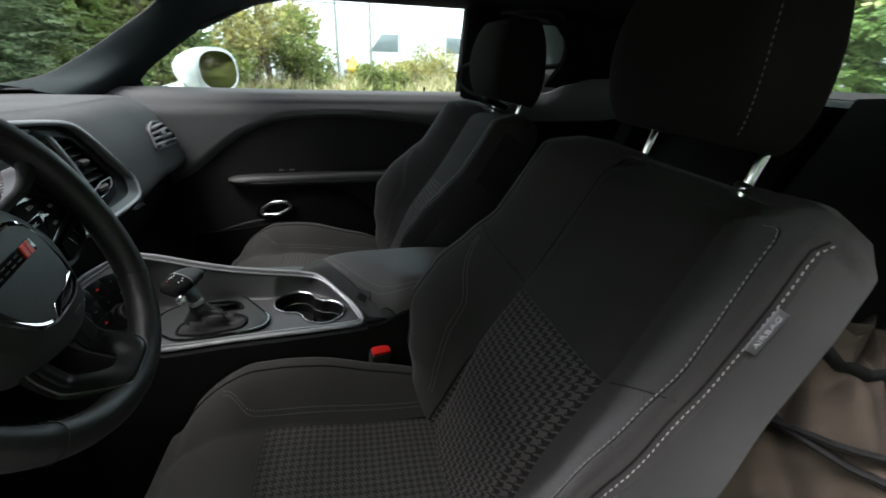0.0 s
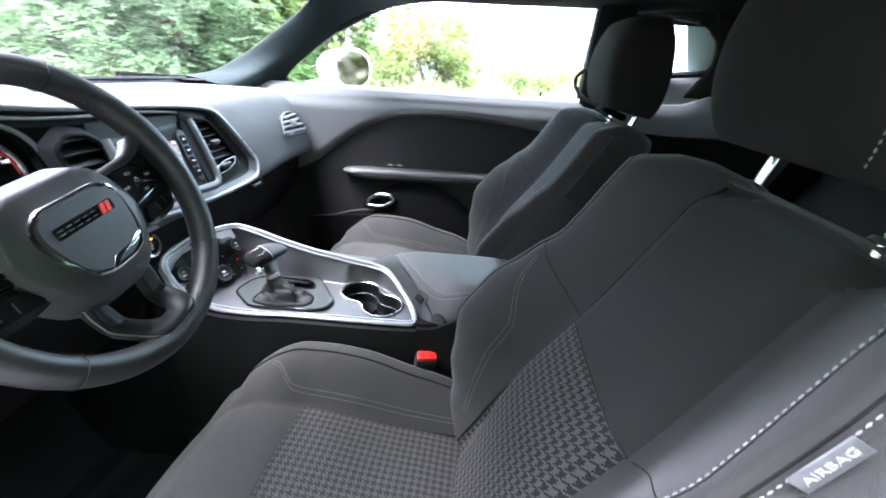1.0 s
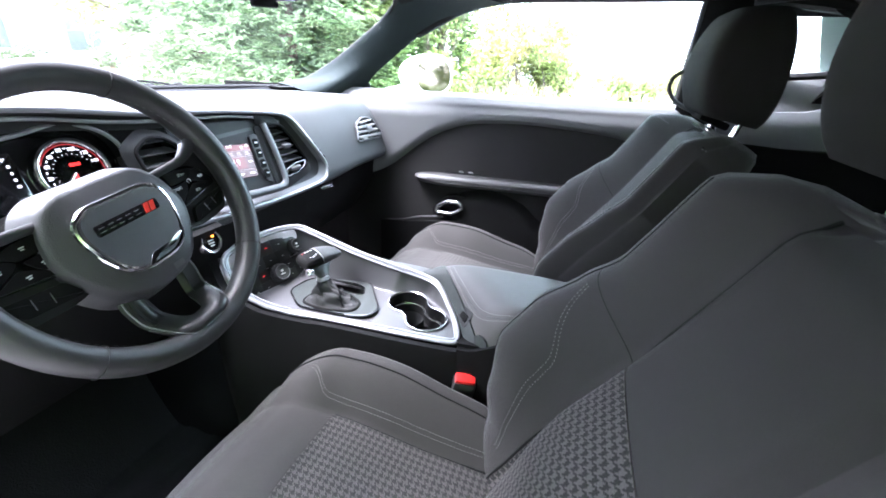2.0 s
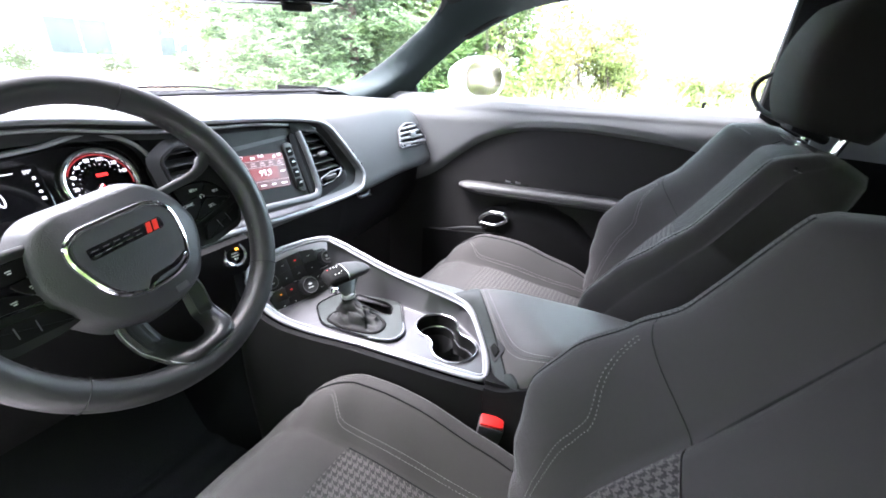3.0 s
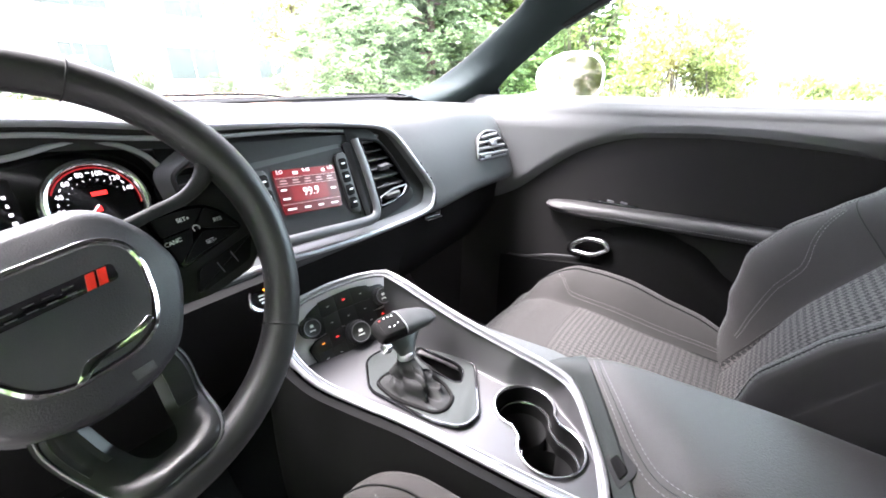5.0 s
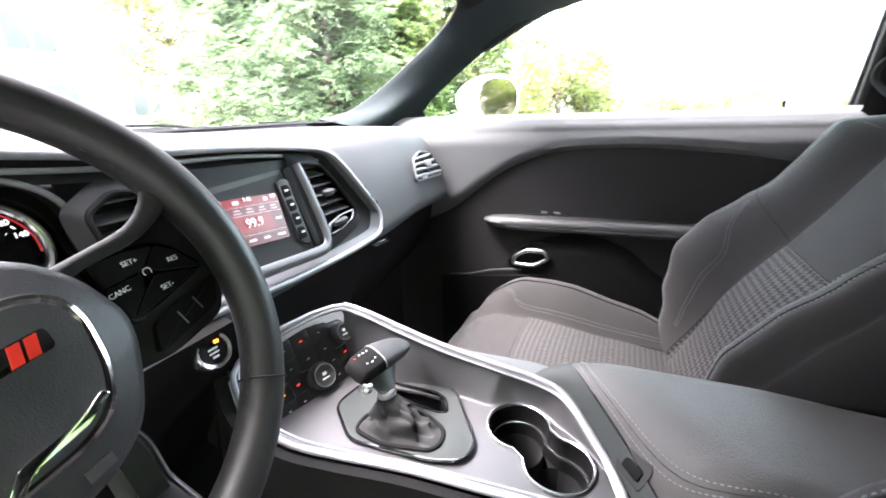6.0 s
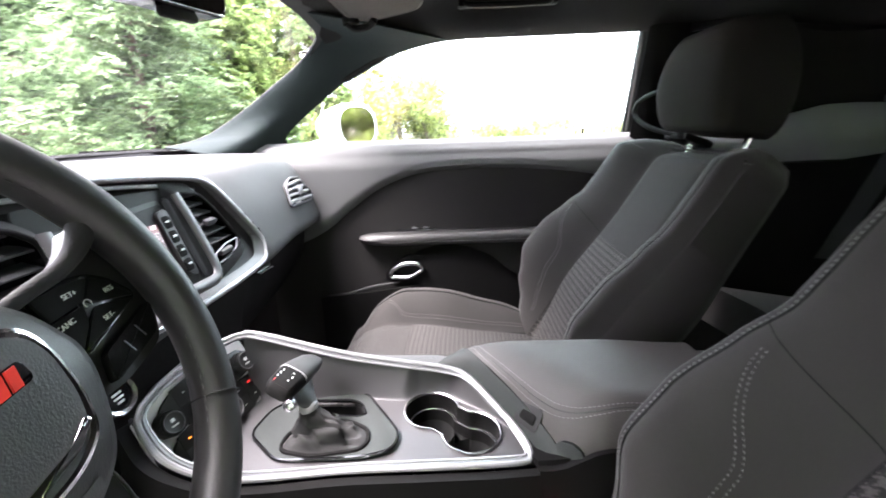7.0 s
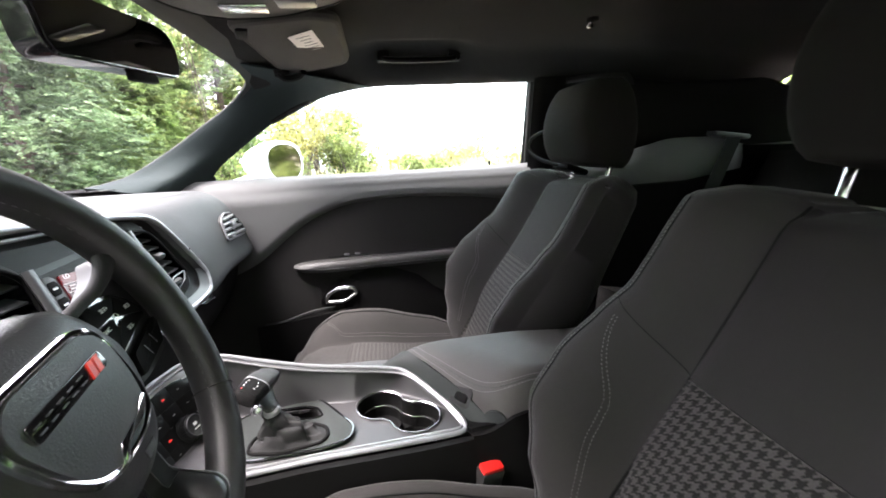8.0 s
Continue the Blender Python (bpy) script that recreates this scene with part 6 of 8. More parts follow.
        part("edge_seam", tube([bp(h, s * half(h) * (ke - 0.014), 0.0002) for h in hem] + [bp(0.573, s * half(0.573) * 0.98, 0.0004)], 0.0012, 6), PIPING, back)
        stitches([bp(h, s * half(h) * ke, 0.0008) for h in hem] + [bp(0.570, s * half(0.570) * 0.992, 0.001)], "stitching", back, thread=THREAD if side < 0 and outer else THREAD_DARK)
        # curved double seam in the bolster and the slanting joint over it
        for o in (() if outer and side < 0 else (0.0, 0.0042)):
            stitches([bp(0.365 - 0.30 * k / 30, s * (0.199 - o - 0.038 * smooth(k / 30, 0.0, 0.42) - 0.016 * smooth(k / 30, 0.4, 1.0)), 0.001) for k in range(31)],
                     "faint_stitching", back, 0.0035, 0.0025, 0.0005, thread=THREAD_DARK)
        part("bolster_seam", tube([bp(hs + 0.058 * (k / 12) ** 0.9, s * (0.121 + 0.112 * k / 12), -0.0003) for k in range(13)], 0.0008, 6), PIPING, back)

    # tag in the side cover's seam
    def sidep(h, d):
        return Vector((px, y0 + side * (half(h) + 0.0015), pz)) + up * h + fw * d
    tb = sidep(0.487, 0.052) + Vector((0, side * 0.0012, 0))
    tg = part("airbag_tag", box(0.042, 0.017, 0.0016, axes(tb, up, fw), 0.0005), SILVER_DARK, back, "grey woven airbag tag")
    if side < 0:
        writing("AIRBAG", 0.0096, axes(tb + Vector((0, -0.0011, 0)), up, fw), TAG_INK, "tag_writing", tg)
    # headrest
    hb = Vector((px, y0, pz)) + up * H
    for s in (1, -1):
        base = Vector((px + 0.006, y0 - side * 0.014 + s * 0.091, pz)) + up * (H - 0.012) + fw * (-0.026)
        part("headrest_post", tube([base - Vector((0.006, 0, 0.02)), base + Vector((0.028, 0, 0.095))], 0.0065, 12), CHROME, st, "chrome headrest post")
        part("post_guide", turned([(0.015, 0), (0.013, 0.005), (0.008, 0.006)], axes(base + up * 0.004, (1, 0, -lean), (0, 1, 0)), 16), KNOB, st)
    hc = Vector((px, y0 - side * (0.013 if side > 0 else 0.004), pz)) + up * (H - 0.012) + fw * 0.030 + Vector((0.018 + (0.018 if side > 0 else 0.010), 0, 0.012 if side > 0 else 0.026))
    rings = []
    for i in range(19):
        t = i / 18
        z = 0.198 * t
        prof = math.sin(math.pi * min(1, max(0, 0.05 + 0.90 * t))) ** 0.145
        w = (0.153 if side > 0 else 0.133) * prof * (1 - (0.08 if side > 0 else 0.15) * t)
        d0, d1 = -0.056 * prof - 0.012 * math.sin(math.pi * t), (0.082 if side > 0 else 0.066) * prof - 0.02 * t
        ring = []
        for k in range(28):
            a = k * math.tau / 28
            cx_, sy_ = math.cos(a), math.sin(a)
            xx = (d1 if cx_ > 0 else -d0) * math.copysign(abs(cx_) ** 0.37, cx_)
            ring.append(hc + Vector((xx + 0.016 * t, w * math.copysign(abs(sy_) ** 0.37, sy_), z - 0.20 * xx * (1 - t))))
        rings.append(ring)
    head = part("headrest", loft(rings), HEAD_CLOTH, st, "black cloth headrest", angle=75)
    for s in (1, -1):
        col_ = [r[min(range(28), key=lambda k: abs(k * math.tau / 28 - (math.pi - s * 0.95 if s > 0 else math.pi + 1.05)))] for r in rings[1:-1]]
        if side < 0 and s < 0:
            stitches([p + Vector((-0.0012, 0, 0)) for p in col_], "stitching", head, thread=THREAD_MID)
    # belt guide on the door-side shoulder
    if side > 0:
        g0 = Vector((px, y0, pz)) + up * H
        loop = spline([g0 + Vector((x, side * y, z)) for x, y, z in ((0.015, 0.100, 0.006), (-0.040, 0.155, 0.030), (-0.060, 0.192, 0.056), (-0.062, 0.198, 0.080), (-0.052, 0.180, 0.099), (-0.025, 0.145, 0.112), (0.015, 0.105, 0.104))], 6)
        part("belt_guide", tube(loop, 0.0055, 8), RUBBER, st, "black plastic seat belt guide loop")
        part("guide_base", box(0.07, 0.10, 0.018, Matrix.Translation(g0 + Vector((0.028, side * 0.10, 0.000))) @ pose(0, 0, 0, 0, 20, 0), 0.007), PLASTIC_DARK, st)
    # recliner cover and back shell on the door side
    rc = Vector((px + 0.02, y0 + side * 0.225, pz - 0.01))
    part("recliner_cover", prism(rounded([(-0.16, -0.10), (0.10, -0.10), (0.12, 0.02), (0.05, 0.09), (-0.03, 0.06), (-0.16, -0.02)], 0.03), 0.03, axes(rc, (1, 0, 0), (0, 0, side)), 0.008), PLASTIC_DARK, st)
    part("back_shell", surf(lambda u, v: Vector((px, y0, pz)) + up * (0.05 + 0.50 * v) + fw * (-0.052 - 0.068 * math.sin(math.pi * u) ** 0.5 + 0.02 * v) + Vector((0, (-0.247 + 0.494 * u) * (1 - 0.06 * v), 0)), 24, 12, 0.006), QUARTER, st, "grey plastic back shell")

    # cushion
    def chalf(s):
        return table(s, (0.0, 0.205), (0.12, 0.240), (0.35, 0.250), (0.75, 0.245), (1.0, 0.225))

    def ctop(s, w):
        """Height of the cushion at share s from front to rear and side offset w."""
        W = chalf(s)
        k = abs(w) / W
        z = table(s, (0.0, 0.520), (0.06, 0.545), (0.16, 0.558), (0.35, 0.552), (0.7, 0.528), (1.0, 0.510))
        b = table(s, (0.0, 0.01), (0.10, 0.045), (0.25, 0.078), (0.50, 0.082), (0.8, 0.060), (1.0, 0.035))
        z += b * rise(k, 0.535, 0.84) - (b + 0.03) * smooth(k, 0.88, 1.0) ** 2
        return z

    L0, L1 = -0.150 + cx, 0.36 + cx

    def cp(s, w, lift=0.0):
        nose = 0.035 * (1 - smooth(abs(w), 0.0, 0.24)) * (1 - s)
        return Vector((L0 + (L1 - L0) * s - nose * 0.4, y0 + w, ctop(s, w) + lift))

    rings = []
    for i in range(36):
        s = i / 35
        W = chalf(s)
        ring = [cp(s, -W + 2 * W * k / 90) for k in range(91)]
        x = ring[0].x
        for k in range(1, 6):
            t = k / 6
            ring.append(Vector((x + 0.0 * t, y0 + W * (1 - 2 * t), 0.40 + 0.03 * abs(1 - 2 * t))))
        rings.append(ring)
    first = rings[0]
    for step in (0.35, 0.7, 1.0):
        rings.insert(0, [Vector((p.x - 0.035 * math.sin(step * 1.5), p.y * 1.0, p.z - (p.z - 0.43) * 0.62 * step ** 1.6)) for p in first])
    cush = part("cushion", loft(rings), CLOTH, st, "charcoal cloth cushion with raised bolsters", angle=75)
    s0 = (0.012 - cx * 0 + 0.150) / (L1 - L0) - 0.01
    part("woven_panel", surf(lambda u, v: cp(s0 + (0.99 - s0) * v, (-0.127) * (1 - 2 * u), 0.004), 28, 24, 0.003, uv=lambda u, v: (0.254 * u, 0.35 * v)), HOUND_SOFT, cush, "grey houndstooth cloth centre panel", angle=75)
    part("front_seam", tube([cp(s0 - 0.004, -0.13 + 0.26 * k / 20, 0.002) for k in range(21)], 0.0025, 6), CLOTH_MID, cush)
    for s in (1, -1):
        part("piping", tube([cp(s0 + (0.98 - s0) * k / 30, s * 0.1315, 0.001) for k in range(31)], 0.0018, 6), PIPING, cush)
        part("edge_seam", tube([cp(0.05 + 0.93 * k / 40, s * chalf(0.05 + 0.93 * k / 40) * 0.80, 0.0008) for k in range(41)], 0.0015, 6), PIPING, cush)
        for o in (0.0, 0.0052):
            stitches([cp(0.16 + 0.82 * k / 40, s * (0.146 + o + 0.03 * (1 - smooth(k / 40, 0, 0.12))), 0.001) for k in range(41)], "stitching", cush, 0.0035, 0.0025, 0.0005, thread=THREAD_DARK)
    part("seat_base", box(0.44, 0.40, 0.12, pose(0.12 + cx, y0, 0.36), 0.02), PLASTIC_DARK, st)
    for s in (1, -1):
        part("seat_rail", box(0.50, 0.04, 0.035, pose(0.12 + cx, y0 + s * 0.17, 0.292), 0.005), RUBBER, st)
    part("hinge_bracket", box(0.05, 0.012, 0.03, pose(px - 0.05, y0 + side * 0.20, 0.535, 0, -35, 0), 0.004), SATIN, st, "bare steel hinge bracket")
    return st


seat(-0.375, -1, 0.295, 0.50, 0.55, 0.0, "charcoal cloth driver seat with houndstooth panels")
seat(0.378, 1, 0.290, 0.51, 0.60, -0.045, "charcoal cloth passenger seat with houndstooth panels")

# seat belt buckle beside the driver seat
bk = thing("seat_belt_buckle", (0.21, -0.125, 0.5), "black seat belt buckle with red release button", "seat belt buckle")
BM_ = axes((0.205, -0.122, 0.575), (0.85, 0.25, -0.1), (0.25, -0.2, 1))
part("body", box(0.042, 0.062, 0.026, BM_, 0.005), KNOB, bk)
part("release_button", box(0.038, 0.014, 0.020, BM_ @ pose(0, 0.030, 0), 0.003), RED_PLASTIC, bk, "bright red release button")
part("stalk", tube(spline([BM_ @ Vector((0, -0.025, 0)), BM_ @ Vector((0.012, -0.065, 0)), BM_ @ Vector((0.035, -0.12, -0.01))], 5), 0.010, 8, flat=0.6), PLASTIC_DARK, bk)

# ---- rear seat ----
rs = thing("back_bench", (1.1, 0, 0.4), "black cloth rear bench seat", "car seat")
for s in (1, -1):
    part("seat_back", surf(lambda u, v: (1.12 + 0.30 * v - 0.05 * math.sin(math.pi * u), s * (0.05 + 0.52 * u), 0.52 + 0.55 * v + 0.015 * math.sin(math.pi * u)), 16, 12, -0.06), CLOTH_MID, rs)
    part("seat_cushion", surf(lambda u, v: (0.78 + 0.40 * v, s * (0.05 + 0.52 * u), 0.53 - 0.07 * v + 0.02 * math.sin(math.pi * u)), 16, 12, 0.10), CLOTH_MID, rs)
    part("headrest", box(0.07, 0.22, 0.13, pose(1.42, s * 0.31, 1.135, 0, 15, 0), 0.03, 4), CLOTH_MID, rs)
belt = thing("seat_belt", (1.25, 0.55, 1.0), "black rear seat belt strap with silver anchor", "seat belt")
part("strap", surf(lambda u, v: Vector((1.285, 0.602, 1.108)).lerp(Vector((1.10, 0.585, 0.70)), v) + Vector((0.046 * u - 0.02, -0.012 * u, 0)), 2, 12, 0.002), RUBBER, belt)
part("anchor", box(0.13, 0.05, 0.016, pose(1.28, 0.615, 1.112, 0, 8, -6), 0.006), SILVER_DARK, belt)

# ---- mirror, visors, overhead console ----
rv = thing("rear_view_mirror", (-0.27, 0, 1.3), "black framed interior rear-view mirror", "mirror")
RVM = axes((-0.252, -0.030, 1.268), (0.10, 1, 0.06), (-0.10, 0, 1))
mo = rounded([(-0.135, -0.036), (0.130, -0.034), (0.140, 0.028), (0.10, 0.040), (-0.10, 0.040), (-0.14, 0.026)], 0.018, 5)
part("shell", prism(mo, 0.004, RVM, 0.003, back=0.026), GLOSS, rv)
part("glass", prism([(x * 0.95, y * 0.90) for x, y in mo], 0.0055, RVM), DARK_MIRROR, rv)
part("button_bar", box(0.06, 0.012, 0.012, RVM @ pose(0.04, -0.040, -0.006), 0.003), PLASTIC_DARK, rv)
part("stem", tube([RVM @ Vector((0, 0.01, -0.02)), (-0.33, -0.02, 1.335), (-0.36, -0.02, 1.345)], 0.012, 10), PLASTIC_DARK, rv)
part("sensor_box", box(0.08, 0.13, 0.05, pose(-0.34, -0.03, 1.335, 0, 25, 0), 0.015), PLASTIC_DARK, rv)


def visor(side):
    v = thing("sun_visor", (-0.1, side * 0.35, 1.36), "charcoal cloth sun visor folded up to the roof", "sun visor", "sun visors")
    o = [(-0.158, 0.150), (-0.136, 0.480), (-0.100, 0.500), (0.010, 0.430), (0.024, 0.390), (0.020, 0.120), (-0.02, 0.105)]
    pl = rounded([(x, side * y) for x, y in o][::side], 0.022, 5)
    bm = prism(pl, 0.0, None, 0.0, back=0.016)
    bmesh.ops.triangulate(bm, faces=bm.faces[:])
    for q in bm.verts:
        q.co.z += visor_z(q.co.x, q.co.y)
    part("board", bm, VISOR_CLOTH, v)
    part("hem", tube([Vector((x, y, visor_z(x, y) - 0.008)) for x, y in pl], 0.0095, 8, closed=True), VISOR_CLOTH, v)
    if side > 0:
        c = [(-0.074, 0.208), (-0.023, 0.161), (-0.014, 0.280), (-0.064, 0.330)]
        lab = part("label", surf(lambda a, b: Vector((*(Vector(c[0]).lerp(Vector(c[1]), a).lerp(Vector(c[3]).lerp(Vector(c[2]), a), b)), 0)) + Vector((0, 0, visor_z(-0.04, 0.25) - 0.0185)), 4, 4, 0.0008), PAPER, v, "white printed warning label")
        for k in range(6):
            part("print_line", box(0.036 - 0.006 * (k % 3), 0.003, 0.0006, pose(-0.046 + 0.003 * k, 0.205 + 0.018 * k, visor_z(-0.04, 0.25) - 0.0196, 0, 0, -40), 0), SILVER_DARK, lab)
    part("pivot", tube(spline([(-0.150, side * 0.470, 1.315), (-0.132, side * 0.488, 1.306), (-0.100, side * 0.486, 1.310), (-0.085, side * 0.470, 1.318)], 4), 0.008, 8), PLASTIC_DARK, v)
    part("pivot_foot", turned([(0.020, 0), (0.018, 0.010), (0.010, 0.014)], pose(-0.140, side * 0.480, 1.325, 180), 16), PLASTIC_DARK, v)
    part("clip", box(0.022, 0.06, 0.016, pose(-0.150, side * 0.185, visor_z(-0.15, 0.185) - 0.014, 0, 0, 14 * side), 0.005), PLASTIC_DARK, v)
    return v


def visor_z(x, y):
    return 1.350 - 0.012 * smooth(abs(y), 0.25, 0.50)


visor(1)
visor(-1)
oc = thing("overhead_console", (0.0, 0, 1.36), "grey overhead console with reading lamps", "overhead console")
part("panel", prism(rounded([(-0.24, -0.06), (-0.225, 0.055), (-0.175, 0.128), (-0.070, 0.120), (0.034, 0.050), (0.060, 0.0), (0.034, -0.050), (-0.070, -0.120), (-0.175, -0.128)], 0.04, 6), 0.012, pose(0, 0, 1.352, 180, 0, 0) @ Matrix.Diagonal((1, -1, 1, 1)), 0.006, back=0.03), VINYL, oc)
part("panel_edge", tube([(x, y, 1.342) for x, y in rounded([(-0.24, -0.06), (-0.225, 0.055), (-0.175, 0.128), (-0.070, 0.120), (0.034, 0.050), (0.060, 0.0), (0.034, -0.050), (-0.070, -0.120), (-0.175, -0.128)], 0.04, 6)], 0.004, 6, closed=True), PLASTIC_DARK, oc)
for s in (1, -1):
    part("lamp_lens", box(0.070, 0.034, 0.006, pose(-0.112, s * 0.070, 1.3385), 0.003), SATIN, oc)
    part("storage_door", box(0.060, 0.040, 0.006, pose(-0.03, s * 0.045, 1.339), 0.004), SILVER_DARK, oc)
gh = thing("grab_handle", (0.22, 0.55, 1.33), "folded black roof grab handle", "grab handle")
part("grip", tube(spline([(0.12, 0.565, 1.366), (0.135, 0.545, 1.358), (0.18, 0.535, 1.354), (0.26, 0.535, 1.354), (0.305, 0.545, 1.358), (0.32, 0.565, 1.366)], 6), 0.011, 8, flat=0.7), PLASTIC_DARK, gh)
for x in (0.12, 0.32):
    part("mount", box(0.035, 0.03, 0.03, pose(x, 0.570, 1.372), 0.005), PLASTIC_DARK, gh)
ch = thing("coat_hook", (0.58, 0.25, 1.37), "small chrome coat hook on the roof lining", "hook")
part("hook", tube(spline([(0.565, 0.235, 1.374), (0.56, 0.25, 1.360), (0.575, 0.262, 1.362)], 5), 0.004, 8), CHROME, ch)
part("plate", turned([(0.014, 0), (0.014, 0.006), (0.010, 0.008)], pose(0.565, 0.24, 1.372, 180), 14), PLASTIC_DARK, ch)

# folded tan canvas bag behind the driver seat
bag = thing("canvas_bag", (0.80, -0.50, 0.40), "crumpled tan canvas bag with dark straps in the rear footwell", "bag")


def bag_pt(u, v):
    a, b = u * math.tau, math.pi * v
    r = 1 + 0.10 * math.sin(3 * a + 4 * b) + 0.06 * math.sin(7 * a - 5 * b) + 0.035 * math.sin(13 * a + 9 * b) + 0.03 * abs(math.sin(8 * b - 5 * a))
    return (0.82 + 0.14 * r * math.sin(b) * math.cos(a), -0.52 + 0.15 * r * math.sin(b) * math.sin(a), 0.62 - 0.22 * r * math.cos(b) * (1.0 if b < 1.6 else 0.9))


TAN = mat("tan_canvas", (0.062, 0.047, 0.034), 0.9, grain=0.5, scale=500, var=0.25, var_scale=9)
part("body", surf(bag_pt, 90, 60, 0, closed_u=True), TAN, bag, angle=80)
for k, sl in ((0.62, 0.10), (0.70, -0.06), (0.78, 0.12)):
    part("strap", tube([Vector((0.82, -0.52, 0.62)).lerp(Vector(bag_pt(0.30 + 0.45 * i / 24, k + sl * i / 24)), 1.05) for i in range(25)], 0.014, 8, flat=0.35), RUBBER, bag, "dark webbing strap")
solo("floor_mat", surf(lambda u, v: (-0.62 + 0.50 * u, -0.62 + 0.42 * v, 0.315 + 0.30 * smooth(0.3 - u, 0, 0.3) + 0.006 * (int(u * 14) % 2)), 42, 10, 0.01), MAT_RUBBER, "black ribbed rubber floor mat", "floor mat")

# ---- door mirror ----
dmir = thing("door_mirror", (-0.33, 1.05, 1.02), "white painted passenger door mirror", "door mirror")
MN = Vector((0.88, -0.47, 0))
MU = Vector((0.47, 0.88, 0))
MC = Vector((-0.255, 0.975, 1.098))
rings = []
for i in range(15):
    t = i / 14
    s = math.sin(math.pi * (0.5 * t + 0.02)) ** 0.6
    c = MC + MN * (-0.150 + 0.150 * t) + MU * (-0.03 * (1 - t))
    rings.append([c + MU * (0.104 * s * math.copysign(abs(math.cos(a)) ** 0.8, math.cos(a))) + Vector((0, 0, 0.078 * s * math.copysign(abs(math.sin(a)) ** 0.8, math.sin(a)))) for a in [k * math.tau / 36 for k in range(36)]])
part("housing", loft(rings), PAINT, dmir)
gm = axes(MC + MN * 0.002, MU, (-0.03, 0.015, 1))
part("glass", prism([(0.090 * math.copysign(abs(math.cos(a)) ** 0.8, math.cos(a)), 0.064 * math.copysign(abs(math.sin(a)) ** 0.8, math.sin(a))) for a in [k * math.tau / 32 for k in range(32)]], 0.003, gm), BROWN_MIRROR, dmir)
part("stem", tube([(-0.40, 0.85, 1.035), (-0.39, 0.94, 1.040), (-0.38, 1.03, 1.05)], 0.03, 10, flat=0.5), PAINT, dmir)
part("glass_rim", tube([gm @ Vector((0.096 * math.copysign(abs(math.cos(a)) ** 0.8, math.cos(a)), 0.068 * math.copysign(abs(math.sin(a)) ** 0.8, math.sin(a)), 0.0)) for a in [k * math.tau / 32 for k in range(32)]], 0.005, 6, closed=True), PAINT, dmir)

# ---- outer body of the car ----
bodyc = thing("trim", (0.4, 0, 0.3), "white painted outer body of the two-door car", "car body", kind="structure")


def skin_roof(u, v):
    x, k = -0.27 + 1.73 * u, -1 + 2 * v
    return (x + 0.05 * k * k, 0.66 * k, 1.455 - 0.025 * k * k - 0.030 * abs(k) ** 6 - 0.05 * smooth(-x, -0.1, 0.27) - 0.09 * smooth(x, 0.8, 1.45))


part("roof_skin", surf(skin_roof, 30, 24, -0.012), PAINT, bodyc)
part("boot_lid", surf(lambda u, v: (1.98 + 0.55 * u, (-0.68 + 1.36 * v), 1.075 - 0.03 * u ** 2 - 0.05 * abs(2 * v - 1) ** 5 + 0.015 * smooth(u, 0.85, 1)), 12, 20, -0.012), PAINT, bodyc)
part("tail_panel", surf(lambda u, v: (2.53 + 0.05 * math.sin(math.pi * v), -0.80 + 1.60 * u, 0.30 + 0.74 * v), 20, 14, 0.012), PAINT, bodyc)
part("nose", surf(lambda u, v: (-2.10 - 0.12 * math.sin(math.pi * v) + 0.12 * (2 * u - 1) ** 4, -0.80 + 1.60 * u, 0.25 + 0.62 * v), 20, 14, -0.012), PLASTIC_DARK, bodyc)
for s in (1, -1):
    def flank(x0, x1, zt0, zt1, wx):
        def fn(u, v):
            x = x0 + (x1 - x0) * u
            arch = 0.38 * math.sqrt(max(0, 1 - ((x - wx) / 0.40) ** 2))
            zb = max(0.24, 0.32 + arch if arch else 0.24)
            z = zb + (zt0 + (zt1 - zt0) * u - zb) * v
            return (x, s * (0.872 + 0.028 * math.sin(math.pi * min(1, max(0, (z - 0.2) / 0.85))) - 0.06 * smooth(v, 0.85, 1)), z)
        return fn
    part("front_wing", surf(flank(-2.10, -0.56, 0.88, 1.00, -1.48), 60, 16, 0.010), PAINT, bodyc)
    part("rear_wing", surf(flank(0.68, 2.54, 1.03, 1.04, 1.60), 60, 16, 0.010), PAINT, bodyc)
    part("sill_cover", surf(lambda u, v: (-0.60 + 1.40 * u, s * (0.855 + 0.03 * v), 0.17 + 0.09 * v), 10, 4, 0.010), PAINT, bodyc)
    part("rear_pillar_skin", surf(lambda u, v: (0.98 + 0.98 * u - 0.15 * v * (1 - u), s * (0.80 - 0.13 * v - 0.02 * u), 1.03 + (0.345 - 0.27 * u) * v), 14, 8, 0.010), PAINT, bodyc)
    for wx in (-1.48, 1.60):
        m = axes((wx, s * 0.77, 0.35), (s, 0, 0), (0, 0, 1))
        wl = part("wheel", turned([(0.24, -0.11), (0.335, -0.11), (0.350, -0.07), (0.350, 0.07), (0.335, 0.11), (0.24, 0.11)], m, 36), RUBBER, bodyc, "black tyre")
        part("rim", turned([(0.24, 0.10), (0.225, 0.07), (0.10, 0.03), (0.06, 0.06), (0.01, 0.06)], m, 30), SATIN, wl)
        part("rim", turned([(0.01, -0.06), (0.10, -0.06), (0.24, -0.10)], m, 30), RUBBER, wl)

